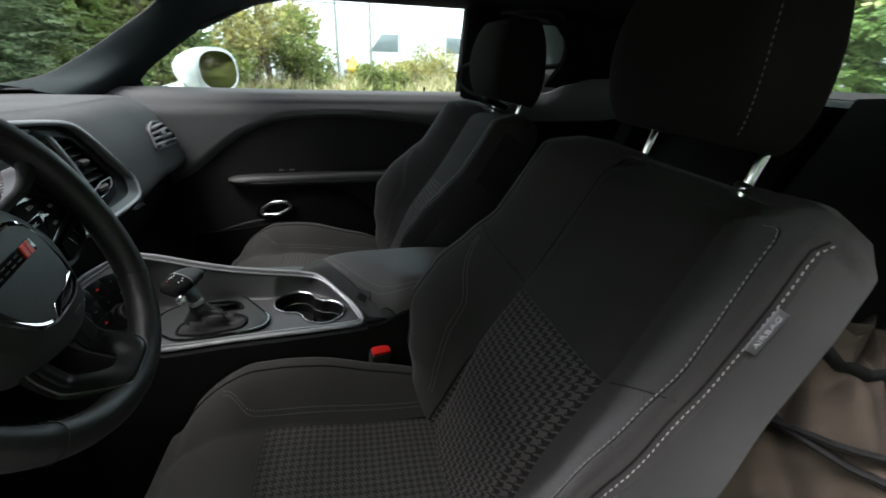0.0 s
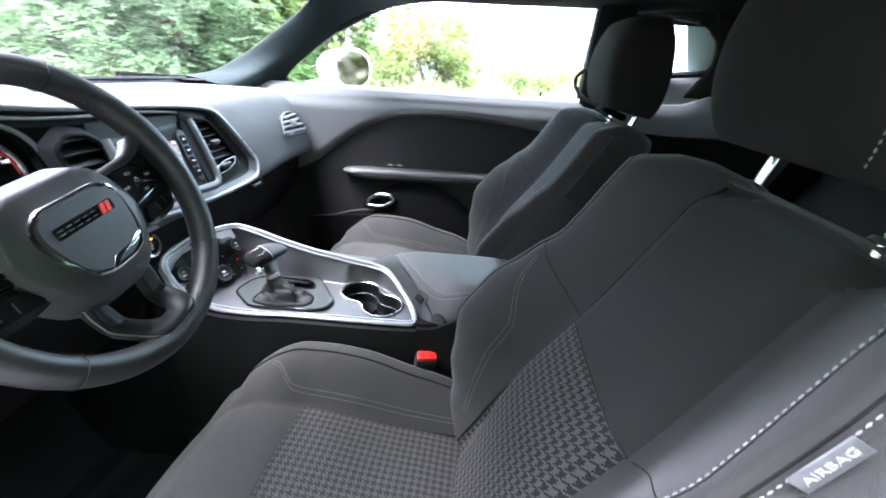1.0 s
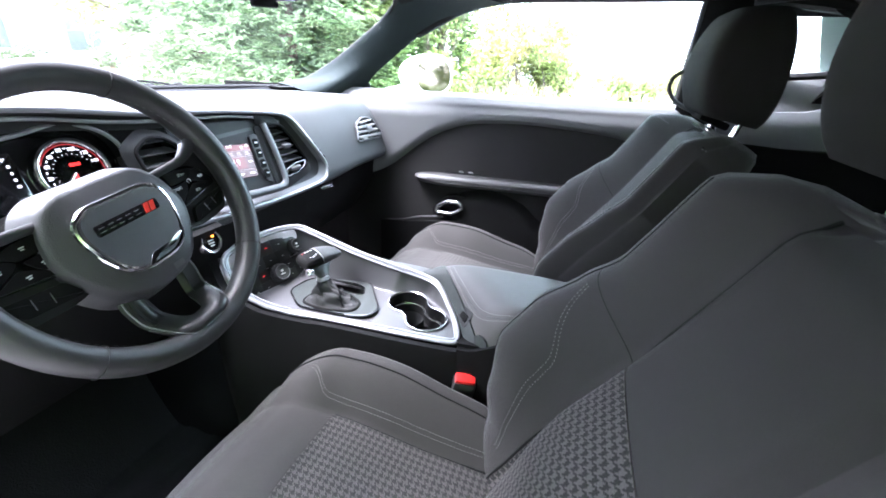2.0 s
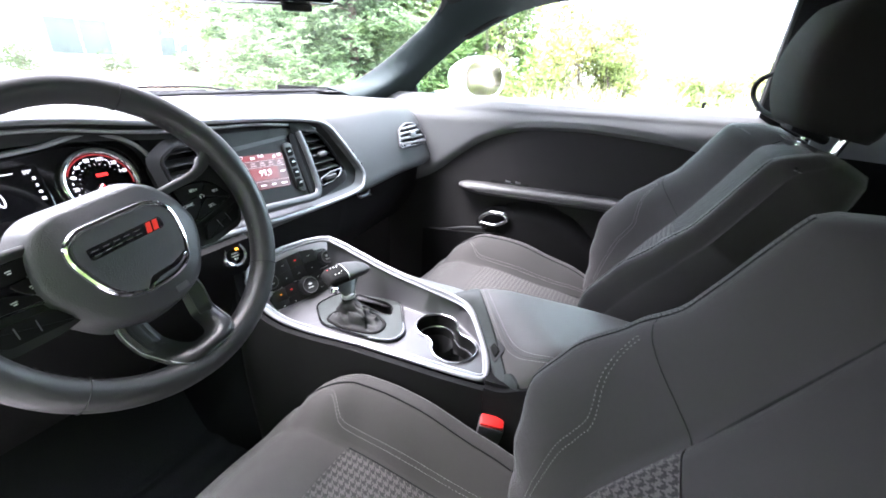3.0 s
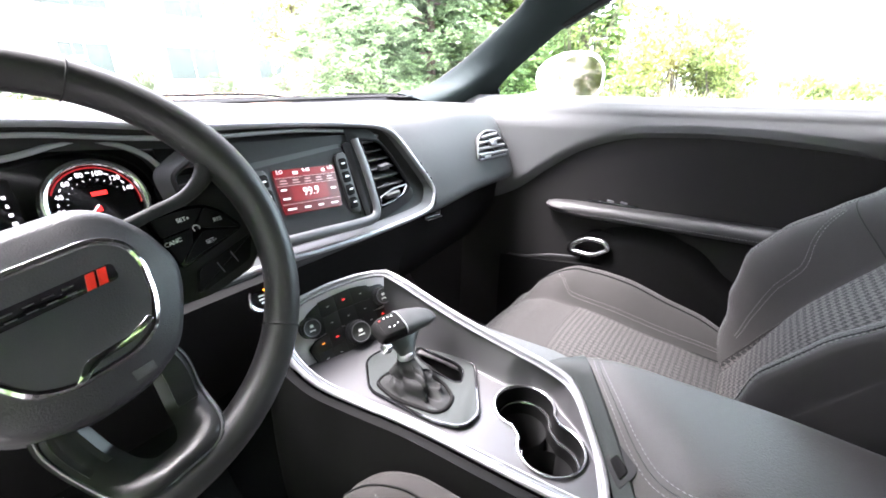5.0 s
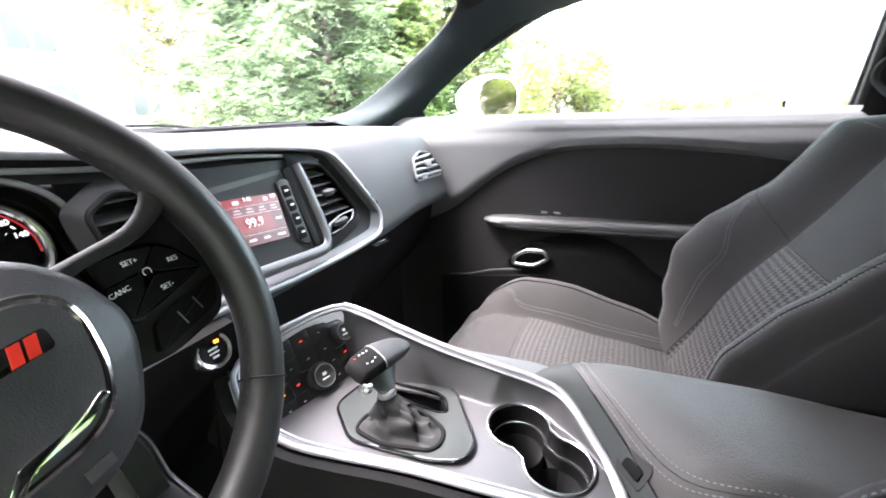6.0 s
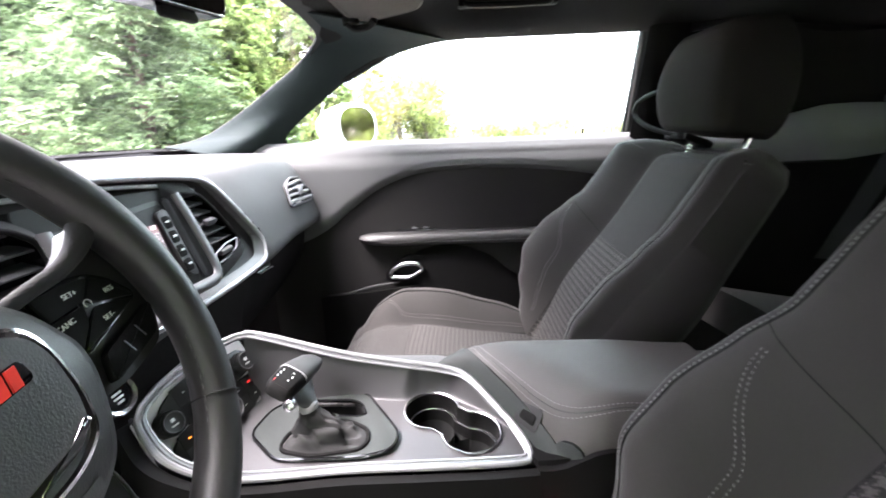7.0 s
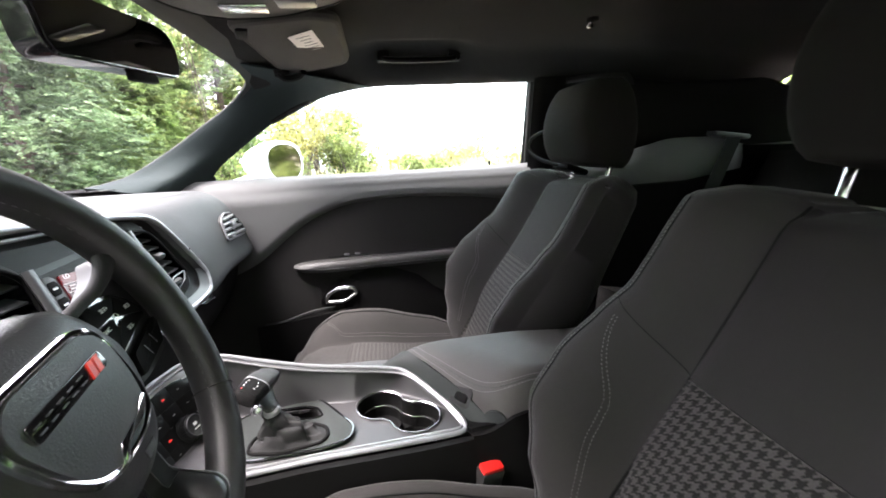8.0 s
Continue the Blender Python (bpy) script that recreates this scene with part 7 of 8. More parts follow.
# ---- outside ----
ASPHALT = mat("pale_asphalt", (0.165, 0.16, 0.156), 0.9, grain=0.5, scale=60, var=0.15, var_scale=1.2)
EARTH = mat("bark_mulch", (0.19, 0.12, 0.085), 0.95, grain=0.9, scale=40, var=0.35, var_scale=5, fleck=((0.34, 0.25, 0.17), 22))
RENDERED = mat("white_render", (0.50, 0.495, 0.485), 0.8, grain=0.2, scale=80, var=0.06, var_scale=0.7)
# Vehicle glass paled in its colour to stand in for reflected sky.
SKY_GREY_GLASS = mat("sky_grey_vehicle_glass", (0.20, 0.22, 0.23), 0.08, var=0.1)
# Panes painted pale so the windows look washed out by bright light.
WASHED_PANE = mat("washed_out_window_pane", (0.075, 0.095, 0.082), 0.6, var=0.15, spec=0.2)
LEAF_DARK = mat("conifer_needles", (0.215, 0.315, 0.165), 0.65, var=0.35, var_scale=2.5, island=0.45)
LEAF_LIGHT = mat("yew_tips", (0.255, 0.355, 0.130), 0.6, var=0.35, var_scale=2.5, island=0.45)
LEAF_WEED = mat("weed_leaves", (0.190, 0.215, 0.070), 0.6, var=0.4, var_scale=2, island=0.5)
LEAF_CLIP = mat("clipped_leaves", (0.060, 0.105, 0.030), 0.6, var=0.35, var_scale=2.5, island=0.45)
LEAF_YEL = mat("yellow_leaves", (0.33, 0.290, 0.108), 0.6, var=0.4, var_scale=2, island=0.5)


def thin_leaf(material, share=0.4):
    """Let light pass through the blades."""
    nt = material.node_tree
    b = nt.nodes["Principled BSDF"]
    tl, mx = nt.nodes.new("ShaderNodeBsdfTranslucent"), nt.nodes.new("ShaderNodeMixShader")
    nt.links.new(b.inputs["Base Color"].links[0].from_socket, tl.inputs["Color"])
    mx.inputs[0].default_value = share
    nt.links.new(b.outputs[0], mx.inputs[1])
    nt.links.new(tl.outputs[0], mx.inputs[2])
    nt.links.new(mx.outputs[0], nt.nodes["Material Output"].inputs[0])


for leaf in (LEAF_DARK, LEAF_LIGHT, LEAF_WEED, LEAF_YEL):
    thin_leaf(leaf, 0.55)
STRAW = mat("dry_grass", (0.45, 0.38, 0.22), 0.8, var=0.3, var_scale=2, island=0.4)
BARK = mat("bark", (0.13, 0.10, 0.08), 0.9, grain=0.8, scale=40, var=0.3, var_scale=8)
STEEL = mat("galvanised_steel", (0.5, 0.51, 0.52), 0.45, 0.8, var=0.1)
VAN_WHITE = mat("van_paint", (0.78, 0.78, 0.77), 0.3, coat=0.4, var=0.04)
TYRE = mat("tyre", (0.02, 0.02, 0.02), 0.85, var=0.1)
HYDRANT = mat("yellow_paint", (0.68, 0.46, 0.05), 0.45, var=0.12)
RED_PAINT = mat("red_car_paint", (0.38, 0.04, 0.03), 0.3, coat=0.5, var=0.05)
ORANGE = mat("orange_lamp", (0.75, 0.20, 0.06), 0.35, var=0.05)


def ground_z(x, y):
    z = 0.55 * smooth(y, 3.2, 7.5) * smooth(x, -9.5, -6.0)
    z += 0.35 * smooth(-x, 13, 17)
    return z + 0.03 * noise.noise((x * 0.7, y * 0.7, 0)) * smooth(abs(y), 2.5, 4)


def gcoord(t):
    return math.copysign(abs(t) ** 3 * 700 + abs(t) * 20, t)


solo("ground", surf(lambda u, v: (gcoord(2 * u - 1), gcoord(2 * v - 1), ground_z(gcoord(2 * u - 1), gcoord(2 * v - 1))), 160, 160), ASPHALT, "pale worn asphalt lot round the car", "ground", kind="structure", angle=80)
solo("planting_bed", surf(lambda u, v: (-8.5 + 26 * u, 3.0 + 9.0 * v + 0.4 * math.sin(9 * u), ground_z(-8.5 + 26 * u, 3.0 + 9.0 * v + 0.4 * math.sin(9 * u)) + 0.03), 60, 30), EARTH, "brown bark mulch planting bed", "planting bed", kind="structure", angle=80)
solo("planting_bed", surf(lambda u, v: (-13.5 - 5.5 * v, -14 + 26 * u, ground_z(-13.5 - 5.5 * v, -14 + 26 * u) + 0.05 + 0.25 * smooth(v, 0, 1)), 40, 16), EARTH, "brown bark mulch bed before the white building", "planting bed", kind="structure", angle=80)

rng = np.random.default_rng(5)


def leaves(centers, radii, count, size, flat=1.0, thin=0.45, drop=0.0):
    """Many small leaf blades scattered in clumps; denser at each clump's skin."""
    verts, faces = [], []
    centers = np.array(centers, float)
    radii = np.array(radii, float)
    pick = rng.choice(len(centers), count, p=radii ** 2 / np.sum(radii ** 2))
    d = rng.normal(size=(count, 3))
    d /= np.linalg.norm(d, axis=1)[:, None]
    r = radii[pick] * (0.55 + 0.5 * rng.random(count) ** 0.5)
    pos = centers[pick] + d * r[:, None] * np.array((1, 1, flat))
    ax = d + rng.normal(size=(count, 3)) * 0.7 + np.array((0, 0, -drop))
    ax /= np.linalg.norm(ax, axis=1)[:, None]
    sd = np.cross(ax, rng.normal(size=(count, 3)))
    sd /= np.linalg.norm(sd, axis=1)[:, None]
    ln = size * (0.6 + 0.8 * rng.random(count))
    for p, a, s, l in zip(pos, ax, sd, ln):
        k = len(verts)
        verts += [p, p + a * l * 0.5 + s * l * thin * 0.5, p + a * l, p + a * l * 0.5 - s * l * thin * 0.5]
        faces.append((k, k + 1, k + 2, k + 3))
    me = bpy.data.meshes.new("leaves")
    me.from_pydata([tuple(v) for v in verts], [], faces)
    return me


def leaf_part(name, me, material, parent, label=""):
    loc = ORIGIN[parent.name]
    me.transform(Matrix.Translation(-loc))
    me.materials.append(material)
    ob = new(name, me)
    ob.parent = parent
    ORIGIN[ob.name] = loc
    return tagged(ob, label)


def sprays(stems, per, blade):
    """Flat drooping fronds: pairs of short blades along each stem, shorter towards its tip, one mesh."""
    o = np.array([a for a, _, _ in stems])
    d = np.array([b for _, b, _ in stems])
    ln = np.linalg.norm(d, axis=1)
    d = d / ln[:, None]
    side = np.cross(d, np.array((0, 0, 1.0)) + rng.normal(size=d.shape) * 0.25)
    side /= np.linalg.norm(side, axis=1)[:, None]
    droop = np.array((0, 0, -1.0))
    verts = []
    for k in range(per):
        t = (k + rng.random(len(o))) / per
        p = o + d * (ln * t)[:, None] + droop * (0.22 * ln * t ** 2)[:, None]
        for sgn in (-1, 1):
            ax = d * 0.75 + side * (sgn * (0.75 + 0.3 * rng.random(len(o))))[:, None] + rng.normal(size=d.shape) * 0.16 + droop * 0.12
            ax /= np.linalg.norm(ax, axis=1)[:, None]
            l = blade * (1.15 - 0.7 * t) * (0.7 + 0.6 * rng.random(len(o)))
            cr = np.cross(ax, np.cross(ax, side) + rng.normal(size=d.shape) * 0.5)
            cr /= np.linalg.norm(cr, axis=1)[:, None]
            wd = cr * (l * 0.25)[:, None]
            mid = p + ax * (l * 0.45)[:, None]
            verts.append(np.stack((p, mid + wd, p + ax * l[:, None], mid - wd), axis=1))
    v = np.concatenate(verts).reshape(-1, 3)
    me = bpy.data.meshes.new("sprays")
    me.from_pydata(v.tolist(), [], np.arange(len(v)).reshape(-1, 4).tolist())
    return me


def conifer(x, y, h, w, material, label, n=56000, size=0.075):
    """A broad bushy conifer: trunk, limbs and tiers of drooping flat fronds."""
    z = ground_z(x, y)
    t = thing("conifer", (x, y, z), label, "conifer", "conifer hedge")
    part("trunk", tube([(x, y, z - 0.1), (x + 0.05, y, z + h * 0.5), (x, y + 0.05, z + h * 0.95)], lambda s: 0.10 * (1 - 0.85 * s), 8), BARK, t)
    per = 12
    count = n // (2 * per)
    stems, limbs = [], []
    clumps = 70
    for k in range(clumps):
        f = (k + rng.random()) / clumps
        a = k * 2.4 + rng.random()
        rr = w * (1 - 0.62 * f) * (0.55 + 0.45 * rng.random())
        c = np.array((x + rr * math.cos(a), y + rr * math.sin(a), z + 0.10 + h * f * 0.97))
        limbs.append(tube([(x, y, c[2] + 0.05), tuple(c)], lambda s: 0.022 * (1 - 0.7 * s), 5))
        for i in range(count // clumps):
            b = a + rng.normal() * 0.75
            reach = w * (0.26 + 0.22 * rng.random()) * (1 - 0.35 * f)
            dv = np.array((math.cos(b), math.sin(b), 0.35 * rng.normal() + 0.05)) * reach
            stems.append((c - dv * 0.45 + rng.normal(size=3) * (0.13 * w, 0.13 * w, 0.10 * w), dv, 0))
    part("limbs", merge(*limbs[::2]), BARK, t)
    leaf_part("crown", sprays(stems, per, size * 1.25), material, t)
    return t


for x, y, h, w, m, l in ((-4.2, 5.4, 3.6, 1.35, LEAF_DARK, "blue-green bushy conifer in the bed"), (-3.5, 6.5, 2.6, 0.9, LEAF_LIGHT, "bright green bushy yew beside the lot"),
                         (-5.4, 5.6, 4.2, 1.5, LEAF_DARK, "blue-green bushy conifer in the bed"), (-6.8, 6.0, 4.6, 1.4, LEAF_DARK, "blue-green bushy conifer in the bed"),
                         (-5.4, 7.6, 5.0, 1.7, LEAF_LIGHT, "tall light green conifer in the bed"), (-7.0, 8.0, 5.8, 2.0, LEAF_LIGHT, "tall light green conifer in the bed"), (-4.4, 8.8, 4.6, 1.3, LEAF_LIGHT, "tall light green conifer in the bed")):
    conifer(x, y, h, w, m, l, *((110000, 0.052) if y < 5.7 else ()))

conifer(-2.75, 8.4, 4.4, 0.95, LEAF_LIGHT, "pale yellow-green bushy conifer in the bed", 44000)

# hedge behind the car; its driver-side part is unseen, added to block sky light
for x, y, h, w in ((-4.2, -3.7, 4.6, 1.6), (-2.2, -3.45, 5.0, 1.6), (-0.2, -3.5, 5.3, 1.7), (2.0, -3.4, 5.2, 1.7), (4.2, -3.4, 4.8, 1.7), (6.0, -2.2, 5.2, 1.8), (7.2, 0.0, 5.4, 1.9), (7.6, 2.4, 5.0, 1.8)):
    conifer(x, y, h, w, LEAF_LIGHT if x > 3.5 else LEAF_DARK, "dense green bushy conifer of a hedge partly added unseen to block light", 20000, 0.15)

for x, y, h, w in ((6.8, 4.4, 3.2, 1.4), (9.4, 5.2, 3.4, 1.5)):
    conifer(x, y, h, w, LEAF_LIGHT, "light green bushy conifer beside the lot", 12000, 0.12)


def shrub(x, y, h, w, material, label, name="shrub", n=2600, size=0.07, group="shrubs"):
    z = ground_z(x, y)
    s = thing(name, (x, y, z), label, "shrub", group)
    cs, rs_, stems = [], [], []
    for k in range(16):
        a, f = rng.random() * math.tau, rng.random()
        rr = w * (0.2 + 0.6 * rng.random())
        c = (x + rr * math.cos(a), y + rr * math.sin(a), z + h * (0.25 + 0.7 * f))
        cs.append(c)
        rs_.append(w * (0.20 + 0.22 * rng.random()))
        stems.append(tube([(x + 0.05 * math.cos(a), y + 0.05 * math.sin(a), z - 0.05), c], lambda t: 0.014 * (1 - 0.6 * t), 5))
    part("stems", merge(*stems), BARK, s)
    leaf_part("foliage", leaves(cs, rs_, n, size, 0.9, 0.5), material, s)
    return s


for x, y, h, w, m, l in ((-2.6, 7.6, 3.2, 1.1, LEAF_WEED, "tall pale green leafy shrub in the bed"), (-3.2, 9.6, 4.2, 1.3, LEAF_WEED, "tall pale green leafy shrub by the fence"), (-1.6, 6.4, 0.75, 0.7, LEAF_WEED, "yellow-green leafy shrub in the bed"), (-0.9, 7.8, 1.5, 0.9, LEAF_YEL, "yellowing leafy shrub in the bed"), (-0.3, 7.2, 0.95, 0.55, LEAF_WEED, "yellow-green leafy shrub in the bed"),
                         (0.9, 7.0, 0.45, 0.5, LEAF_WEED, "low green weedy shrub"), (1.4, 8.4, 0.55, 0.6, LEAF_YEL, "low yellowing weedy shrub"), (3.2, 8.2, 0.35, 0.6, LEAF_WEED, "low green weedy shrub"), (-1.15, 7.0, 1.9, 0.5, LEAF_YEL, "tall yellowing leafy shrub in the bed"), (-0.35, 8.4, 1.3, 0.6, LEAF_WEED, "green leafy shrub in the bed"), (2.3, 9.0, 0.75, 0.8, LEAF_YEL, "low yellowing weedy shrub"), (4.0, 8.0, 0.45, 0.8, LEAF_YEL, "low yellowing weedy shrub"),
                         (-0.5, 9.4, 1.7, 0.45, LEAF_YEL, "tall yellowing shrub by the fence"), (4.6, 9.0, 0.35, 0.6, LEAF_WEED, "low green weedy shrub"), (-1.9, 10.2, 1.75, 1.1, LEAF_WEED, "tall green shrub by the fence"), (6.5, 8.6, 0.4, 0.7, LEAF_WEED, "low green weedy shrub")):
    shrub(x, y, h, w, m, l)
# dry grass and weeds over the bed
cs = [(-1.5 + 9 * rng.random(), 5.2 + 3.5 * rng.random(), 0) for _ in range(150)]
cs = [(x, y, ground_z(x, y) + 0.12) for x, y, _ in cs]
tagged(new("dry_grass", leaves(cs, [0.28] * len(cs), 12000, 0.20, 0.5, 0.07, -1.0)), "straw-coloured dry grass and weeds on the bed", "grass", kind="stuff").data.materials.append(STRAW)
cs = [(x + 0.3 * rng.normal(), y + 0.3 * rng.normal(), z) for x, y, z in cs]
tagged(new("weeds", leaves(cs, [0.25] * len(cs), 9000, 0.09, 0.7, 0.4, -0.4)), "low green weeds on the bed", "weeds", kind="stuff").data.materials.append(LEAF_WEED)

# chain-link fence posts and rail
fence = thing("fence", (1.5, 9.4, 0.5), "galvanised steel fence posts with top rail", "fence")
for x in (-1.6, 0.27, 0.99, 3.3):
    part("post", tube([(x, 9.5, 0.3), (x, 9.5, 2.3)], 0.035, 10), STEEL, fence)
    part("post_cap", turned([(0.045, 0), (0.04, 0.03), (0.01, 0.05)], pose(x, 9.5, 2.3), 10), STEEL, fence)
part("rail", tube([(-1.6, 9.5, 2.25), (0.99, 9.5, 2.25)], 0.02, 8), STEEL, fence)
wires = []
for k in range(33):
    x0 = -1.6 + 0.077 * k
    wires.append(tube([(x0, 9.5, 0.5), (x0 + 0.9 if x0 + 0.9 < 0.99 else 0.99, 9.5, 0.5 + 1.75 * min(1, (0.99 - x0) / 0.9))], 0.003, 4))
    wires.append(tube([(x0, 9.5, 2.25), (x0 + 0.9 if x0 + 0.9 < 0.99 else 0.99, 9.5, 2.25 - 1.75 * min(1, (0.99 - x0) / 0.9))], 0.003, 4))
tagged(part("mesh", merge(*wires), STEEL, fence), kind="stuff")

hy = thing("fire_hydrant", (0.55, 8.6, ground_z(0.55, 8.6)), "yellow cast iron fire hydrant in the weeds", "fire hydrant")
hz = ground_z(0.55, 8.6) - 0.14
part("barrel", turned([(0.16, 0), (0.16, 0.05), (0.11, 0.07), (0.105, 0.55), (0.14, 0.57), (0.14, 0.61), (0.115, 0.63), (0.10, 0.70), (0.05, 0.76), (0.03, 0.80), (0.03, 0.84), (0.005, 0.845)], pose(0.55, 8.6, hz), 20), HYDRANT, hy)
for ang in (0, 90, 180):
    part("outlet", turned([(0.06, 0.08), (0.06, 0.15), (0.075, 0.155), (0.075, 0.19), (0.03, 0.20)], pose(0.55, 8.6, hz + 0.45, 90, 0, ang), 14), HYDRANT, hy)


def wheel_of(parent, x, y, z, r, ax=(1, 0, 0)):
    m = axes((x, y, z), ax, (0, 0, 1))
    w = part("wheel", turned([(r * 0.62, -0.10), (r * 0.97, -0.10), (r, -0.06), (r, 0.06), (r * 0.97, 0.10), (r * 0.62, 0.10)], m, 24), TYRE, parent)
    part("rim", turned([(r * 0.62, -0.09), (r * 0.55, 0.04), (r * 0.2, 0.07), (r * 0.05, 0.07)], m, 18), STEEL, w)
    part("rim", turned([(r * 0.05, -0.105), (r * 0.2, -0.105), (r * 0.55, -0.08), (r * 0.62, -0.09)], m, 18), STEEL, w)


def vehicle(name, label, cat, x, y, z, prof, width, wins, paint, wheels, r, turn=0):
    """A parked vehicle: side profile drawn across its width, panes, wheels and lamps, along x."""
    v = thing(name, (x, y, z), label, cat)
    m = pose(x, y, z, 0, 0, turn) @ axes((0, -width / 2, 0), (1, 0, 0), (0, 0, 1))
    b = prism(rounded(prof, 0.12, 4), 0.0, m, 0.0, back=width)
    body = part("body", b, paint, v)
    for k, wpts in enumerate(wins):
        part("side_window", prism(rounded(wpts, 0.05, 3), 0.012, m, 0.004), SKY_GREY_GLASS, v)
    for wx in wheels:
        mm = pose(x, y, z, 0, 0, turn)
        c = mm @ Vector((wx, -width / 2 + 0.10, r))
        wheel_of(v, c.x, c.y, c.z, r)
        c = mm @ Vector((wx, width / 2 - 0.10, r))
        wheel_of(v, c.x, c.y, c.z, r)
    x0 = min(p[0] for p in prof)
    x1 = max(p[0] for p in prof)
    for xx in (x0 + 0.12, x1 - 0.12):
        part("lamp", prism([(xx - 0.10, 0.80), (xx + 0.10, 0.80), (xx + 0.10, 0.98), (xx - 0.10, 0.98)], 0.015, m, 0.004), ORANGE, v)
    part("bumper", prism([(x0 - 0.03, 0.40), (x1 + 0.03, 0.40), (x1 + 0.03, 0.56), (x0 - 0.03, 0.56)], 0.02, m, 0.006), SILVER_DARK, v)
    return v


VAN = [(-2.6, 0.35), (-2.62, 0.95), (-2.35, 1.12), (-1.75, 1.25), (-1.15, 2.02), (-0.9, 2.12), (2.5, 2.12), (2.58, 1.9), (2.6, 0.35)]
vehicle("van", "white panel van parked beyond the fence", "van", 3.25, 19.0, 0.25, VAN, 1.95, ([(-1.60, 1.28), (-1.12, 1.92), (-0.45, 1.92), (-0.45, 1.28)], [(1.55, 1.3), (1.55, 1.9), (2.15, 1.9), (2.15, 1.3)]), VAN_WHITE, (-1.75, 1.65), 0.36)
CARP = [(-2.1, 0.30), (-2.15, 0.75), (-1.3, 0.92), (-0.7, 1.35), (0.7, 1.38), (1.45, 0.98), (2.1, 0.92), (2.15, 0.30)]
vehicle("parked_car", "dark red parked car beyond the bed", "car", 10.5, 15.0, 0.45, CARP, 1.75, ([(-1.15, 0.95), (-0.65, 1.28), (0.0, 1.30), (0.0, 0.95)], [(0.1, 0.95), (0.1, 1.30), (0.62, 1.28), (1.2, 0.98)]), RED_PAINT, (-1.35, 1.35), 0.32)
PICK = [(-2.6, 0.45), (-2.62, 1.05), (-1.5, 1.15), (-1.0, 1.75), (0.3, 1.78), (0.45, 1.15), (2.6, 1.15), (2.62, 0.45)]
vehicle("pickup_truck", "white pickup truck parked in the far lot", "pickup truck", 10.5, 23.0, 0.25, PICK, 1.9, ([(-1.35, 1.18), (-0.92, 1.66), (0.22, 1.68), (0.30, 1.18)],), VAN_WHITE, (-1.7, 1.7), 0.38)

# white building ahead with windows, stairs and small shrubs
hb = thing("building", (-24, 4, 0.35), "white rendered two-storey building with windows painted pale as if washed out by light", "building")
part("wall", box(1.0, 44.0, 7.0, pose(-25.0, 2.0, 3.8), 0.02), RENDERED, hb)
part("roof", box(2.2, 45.0, 0.3, pose(-24.8, 2.0, 7.45), 0.03), SILVER_DARK, hb)
for k in range(8):
    for fl in range(2):
        y = -16.0 + 4.6 * k
        z = 1.9 + 2.9 * fl
        w = part("window", box(0.10, 1.9 if (k + fl) % 3 else 2.6, 1.5, pose(-24.46, y, z), 0.01), WASHED_PANE, hb)
        wd = 1.9 if (k + fl) % 3 else 2.6
        part("frame", merge(box(0.14, wd + 0.12, 0.08, pose(-24.44, y, z + 0.78), 0.01), box(0.14, wd + 0.12, 0.10, pose(-24.42, y, z - 0.79), 0.01), box(0.14, 0.08, 1.6, pose(-24.44, y + wd / 2 + 0.02, z), 0.01), box(0.14, 0.08, 1.6, pose(-24.44, y - wd / 2 - 0.02, z), 0.01), box(0.13, 0.06, 1.5, pose(-24.44, y, z), 0.01)), RENDERED, w)
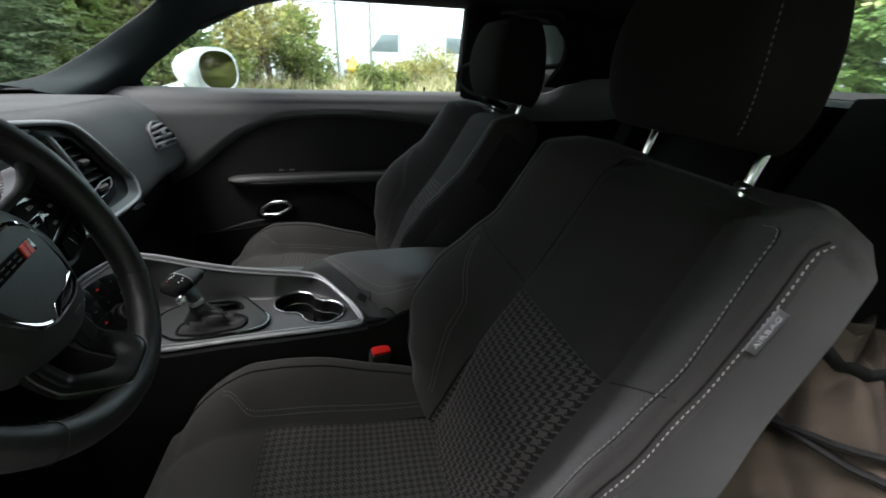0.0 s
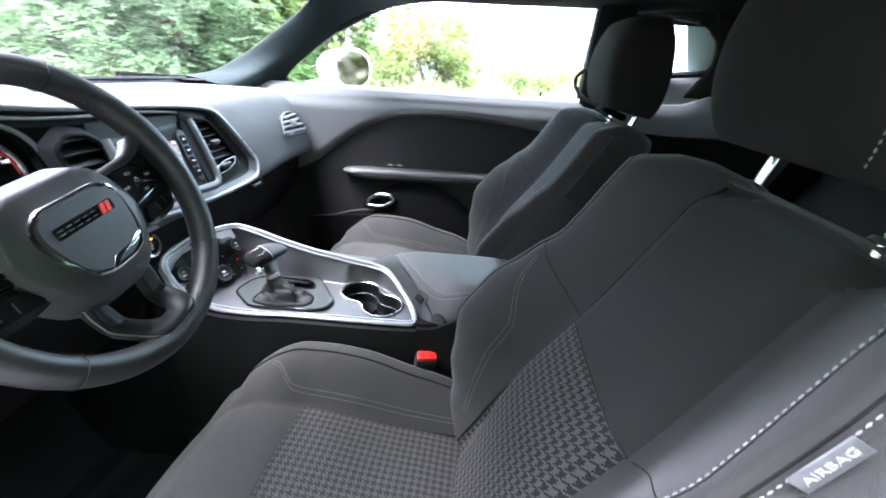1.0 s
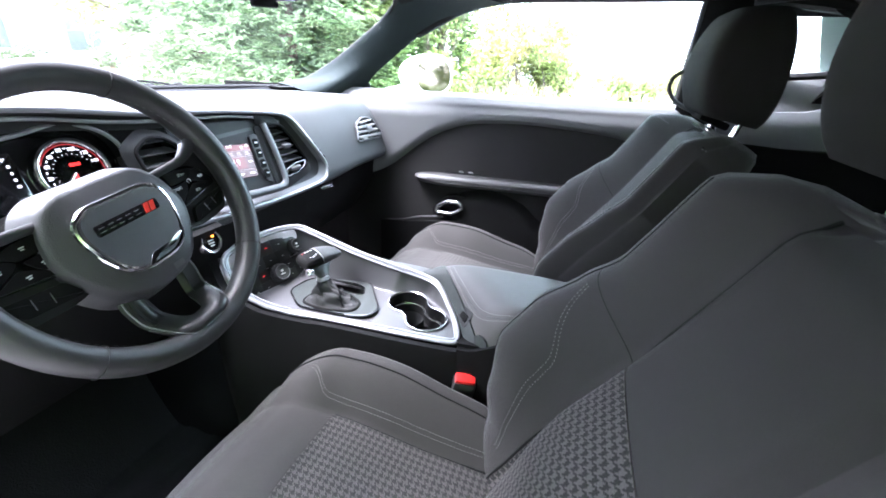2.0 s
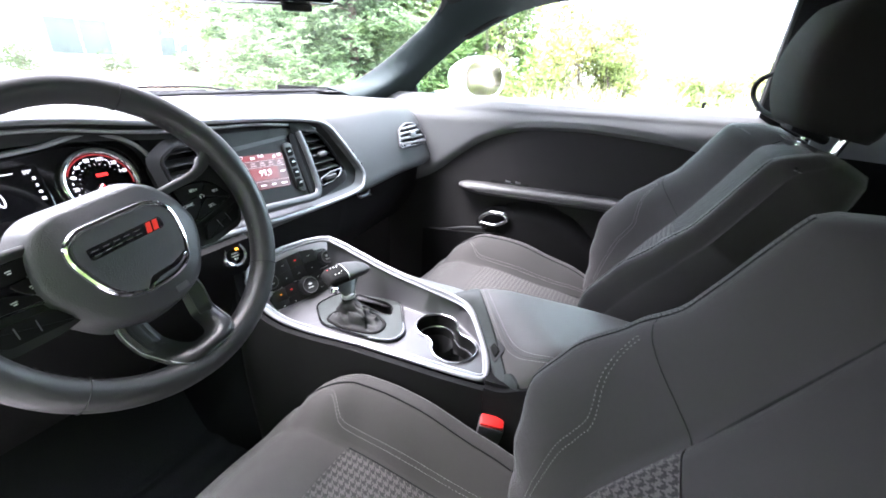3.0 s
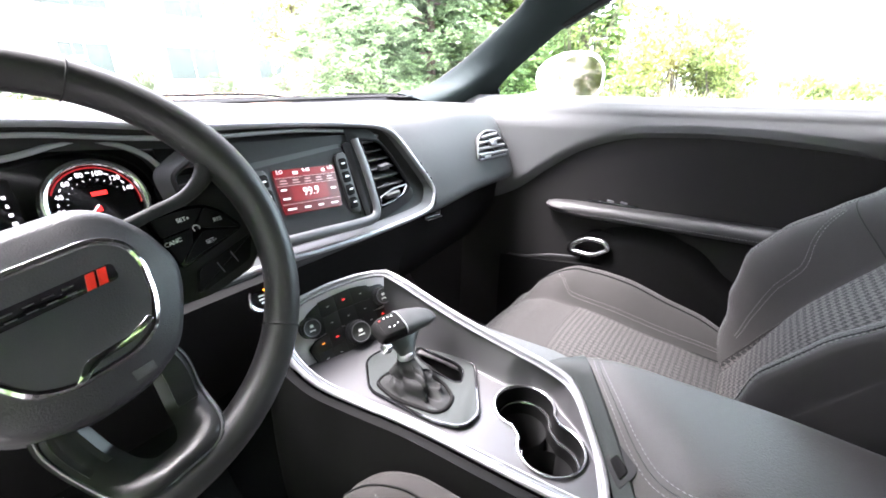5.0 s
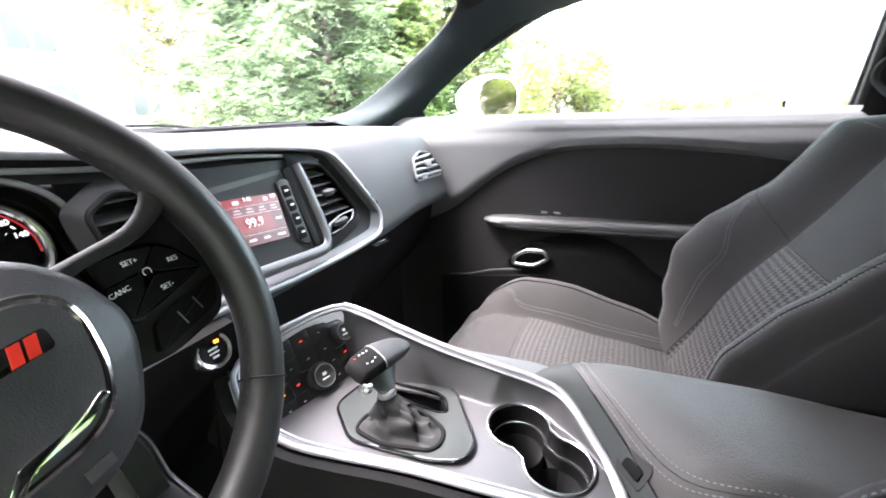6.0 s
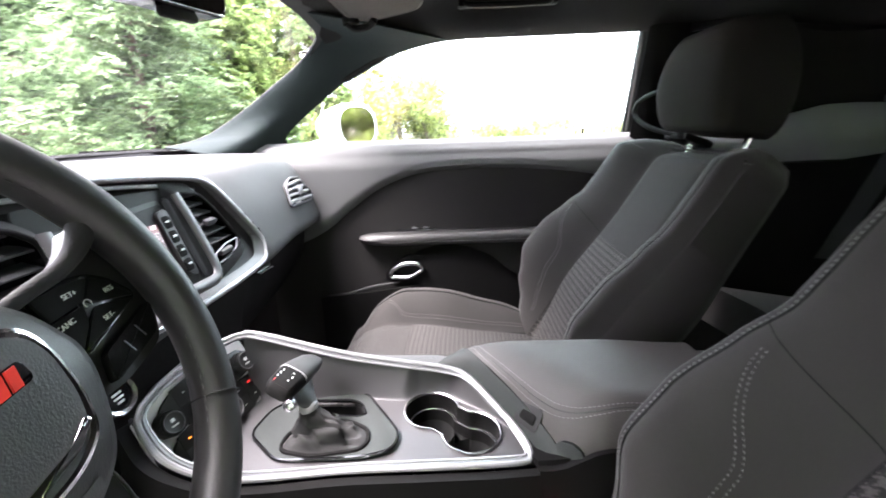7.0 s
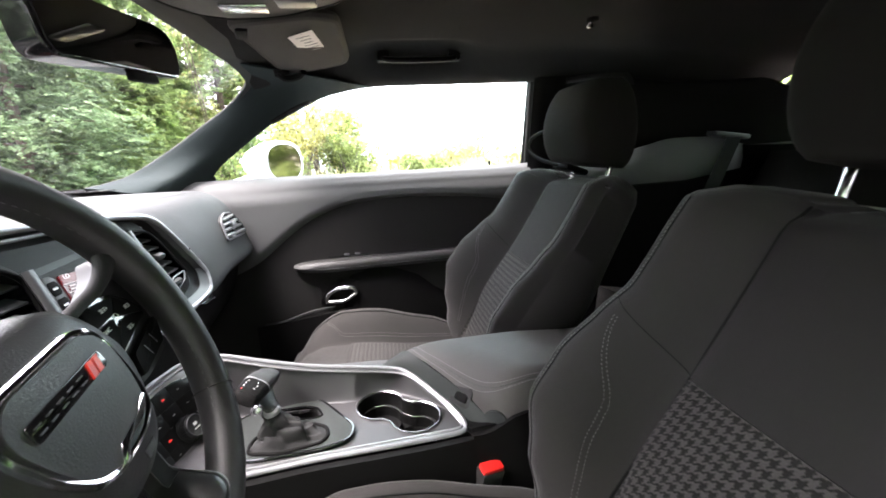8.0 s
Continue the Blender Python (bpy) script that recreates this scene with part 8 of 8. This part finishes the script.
for yy in (4.0, 15.0):
    stair = thing("stairs", (-22.5, yy, 0.5), "outdoor concrete stairs with handrail before the building", "stairs", "stairs")
    for k in range(9):
        part("step", box(1.2, 0.30, 0.17, pose(-23.0, yy + 0.28 * k, 0.62 + 0.17 * k), 0.01), RENDERED, stair)
    part("handrail", tube([(-22.4, yy - 0.2, 1.5), (-22.4, yy + 2.3, 3.0)], 0.03, 8), STEEL, stair)
    for k in range(5):
        part("baluster", tube([(-22.4, yy + 0.5 * k, 0.65 + 0.30 * k), (-22.4, yy + 0.5 * k, 1.62 + 0.30 * k)], 0.018, 6), STEEL, stair)
for y in (-7.0, -3.0, 0.5, 3.2, 6.2, 9.0, 11.8):
    shrub(-17.2, y, 0.85, 0.75, LEAF_CLIP, "small clipped green shrub on the mulch bed", n=1500, size=0.09, group="clipped shrubs")


def tree(x, y, h, w, material, label, n=7000):
    z = ground_z(x, y)
    t = thing("tree", (x, y, z), label, "tree", "background trees")
    part("trunk", tube(spline([(x, y, z - 0.1), (x + 0.1, y + 0.05, z + h * 0.3), (x, y + 0.1, z + h * 0.75)], 4), lambda s: 0.17 * (1 - 0.7 * s), 9), BARK, t)
    cs, rs_, limbs = [], [], []
    for k in range(30):
        a, f = rng.random() * math.tau, rng.random()
        rr = w * (0.25 + 0.75 * rng.random()) * math.sin(math.pi * (0.2 + 0.7 * f))
        c = (x + rr * math.cos(a), y + rr * math.sin(a), z + h * (0.32 + 0.66 * f))
        cs.append(c)
        rs_.append(w * (0.18 + 0.2 * rng.random()))
        limbs.append(tube([(x + 0.05, y + 0.05, z + h * (0.25 + 0.4 * f)), c], lambda s: 0.05 * (1 - 0.7 * s), 5))
    part("limbs", merge(*limbs), BARK, t)
    leaf_part("crown", leaves(cs, rs_, n, 0.17, 0.9, 0.5), material, t)


for x, y, h, w, m in ((-14.5, 10.5, 6.5, 2.4, LEAF_WEED), (-19, -9, 7, 2.6, LEAF_WEED), (-20.5, 0.5, 6.5, 2.0, LEAF_LIGHT), (12, -5, 6, 3, LEAF_LIGHT), (14, 2, 7, 3.2, LEAF_LIGHT), (11, 6.5, 6, 2.6, LEAF_WEED), (16, -12, 8, 3.5, LEAF_LIGHT), (-8, 13, 9, 3.2, LEAF_DARK), (-13, 14, 10, 3.2, LEAF_DARK), (18, 9, 8, 3.4, LEAF_DARK)):
    tree(x, y, h, w, m, "leafy green tree beyond the lot")
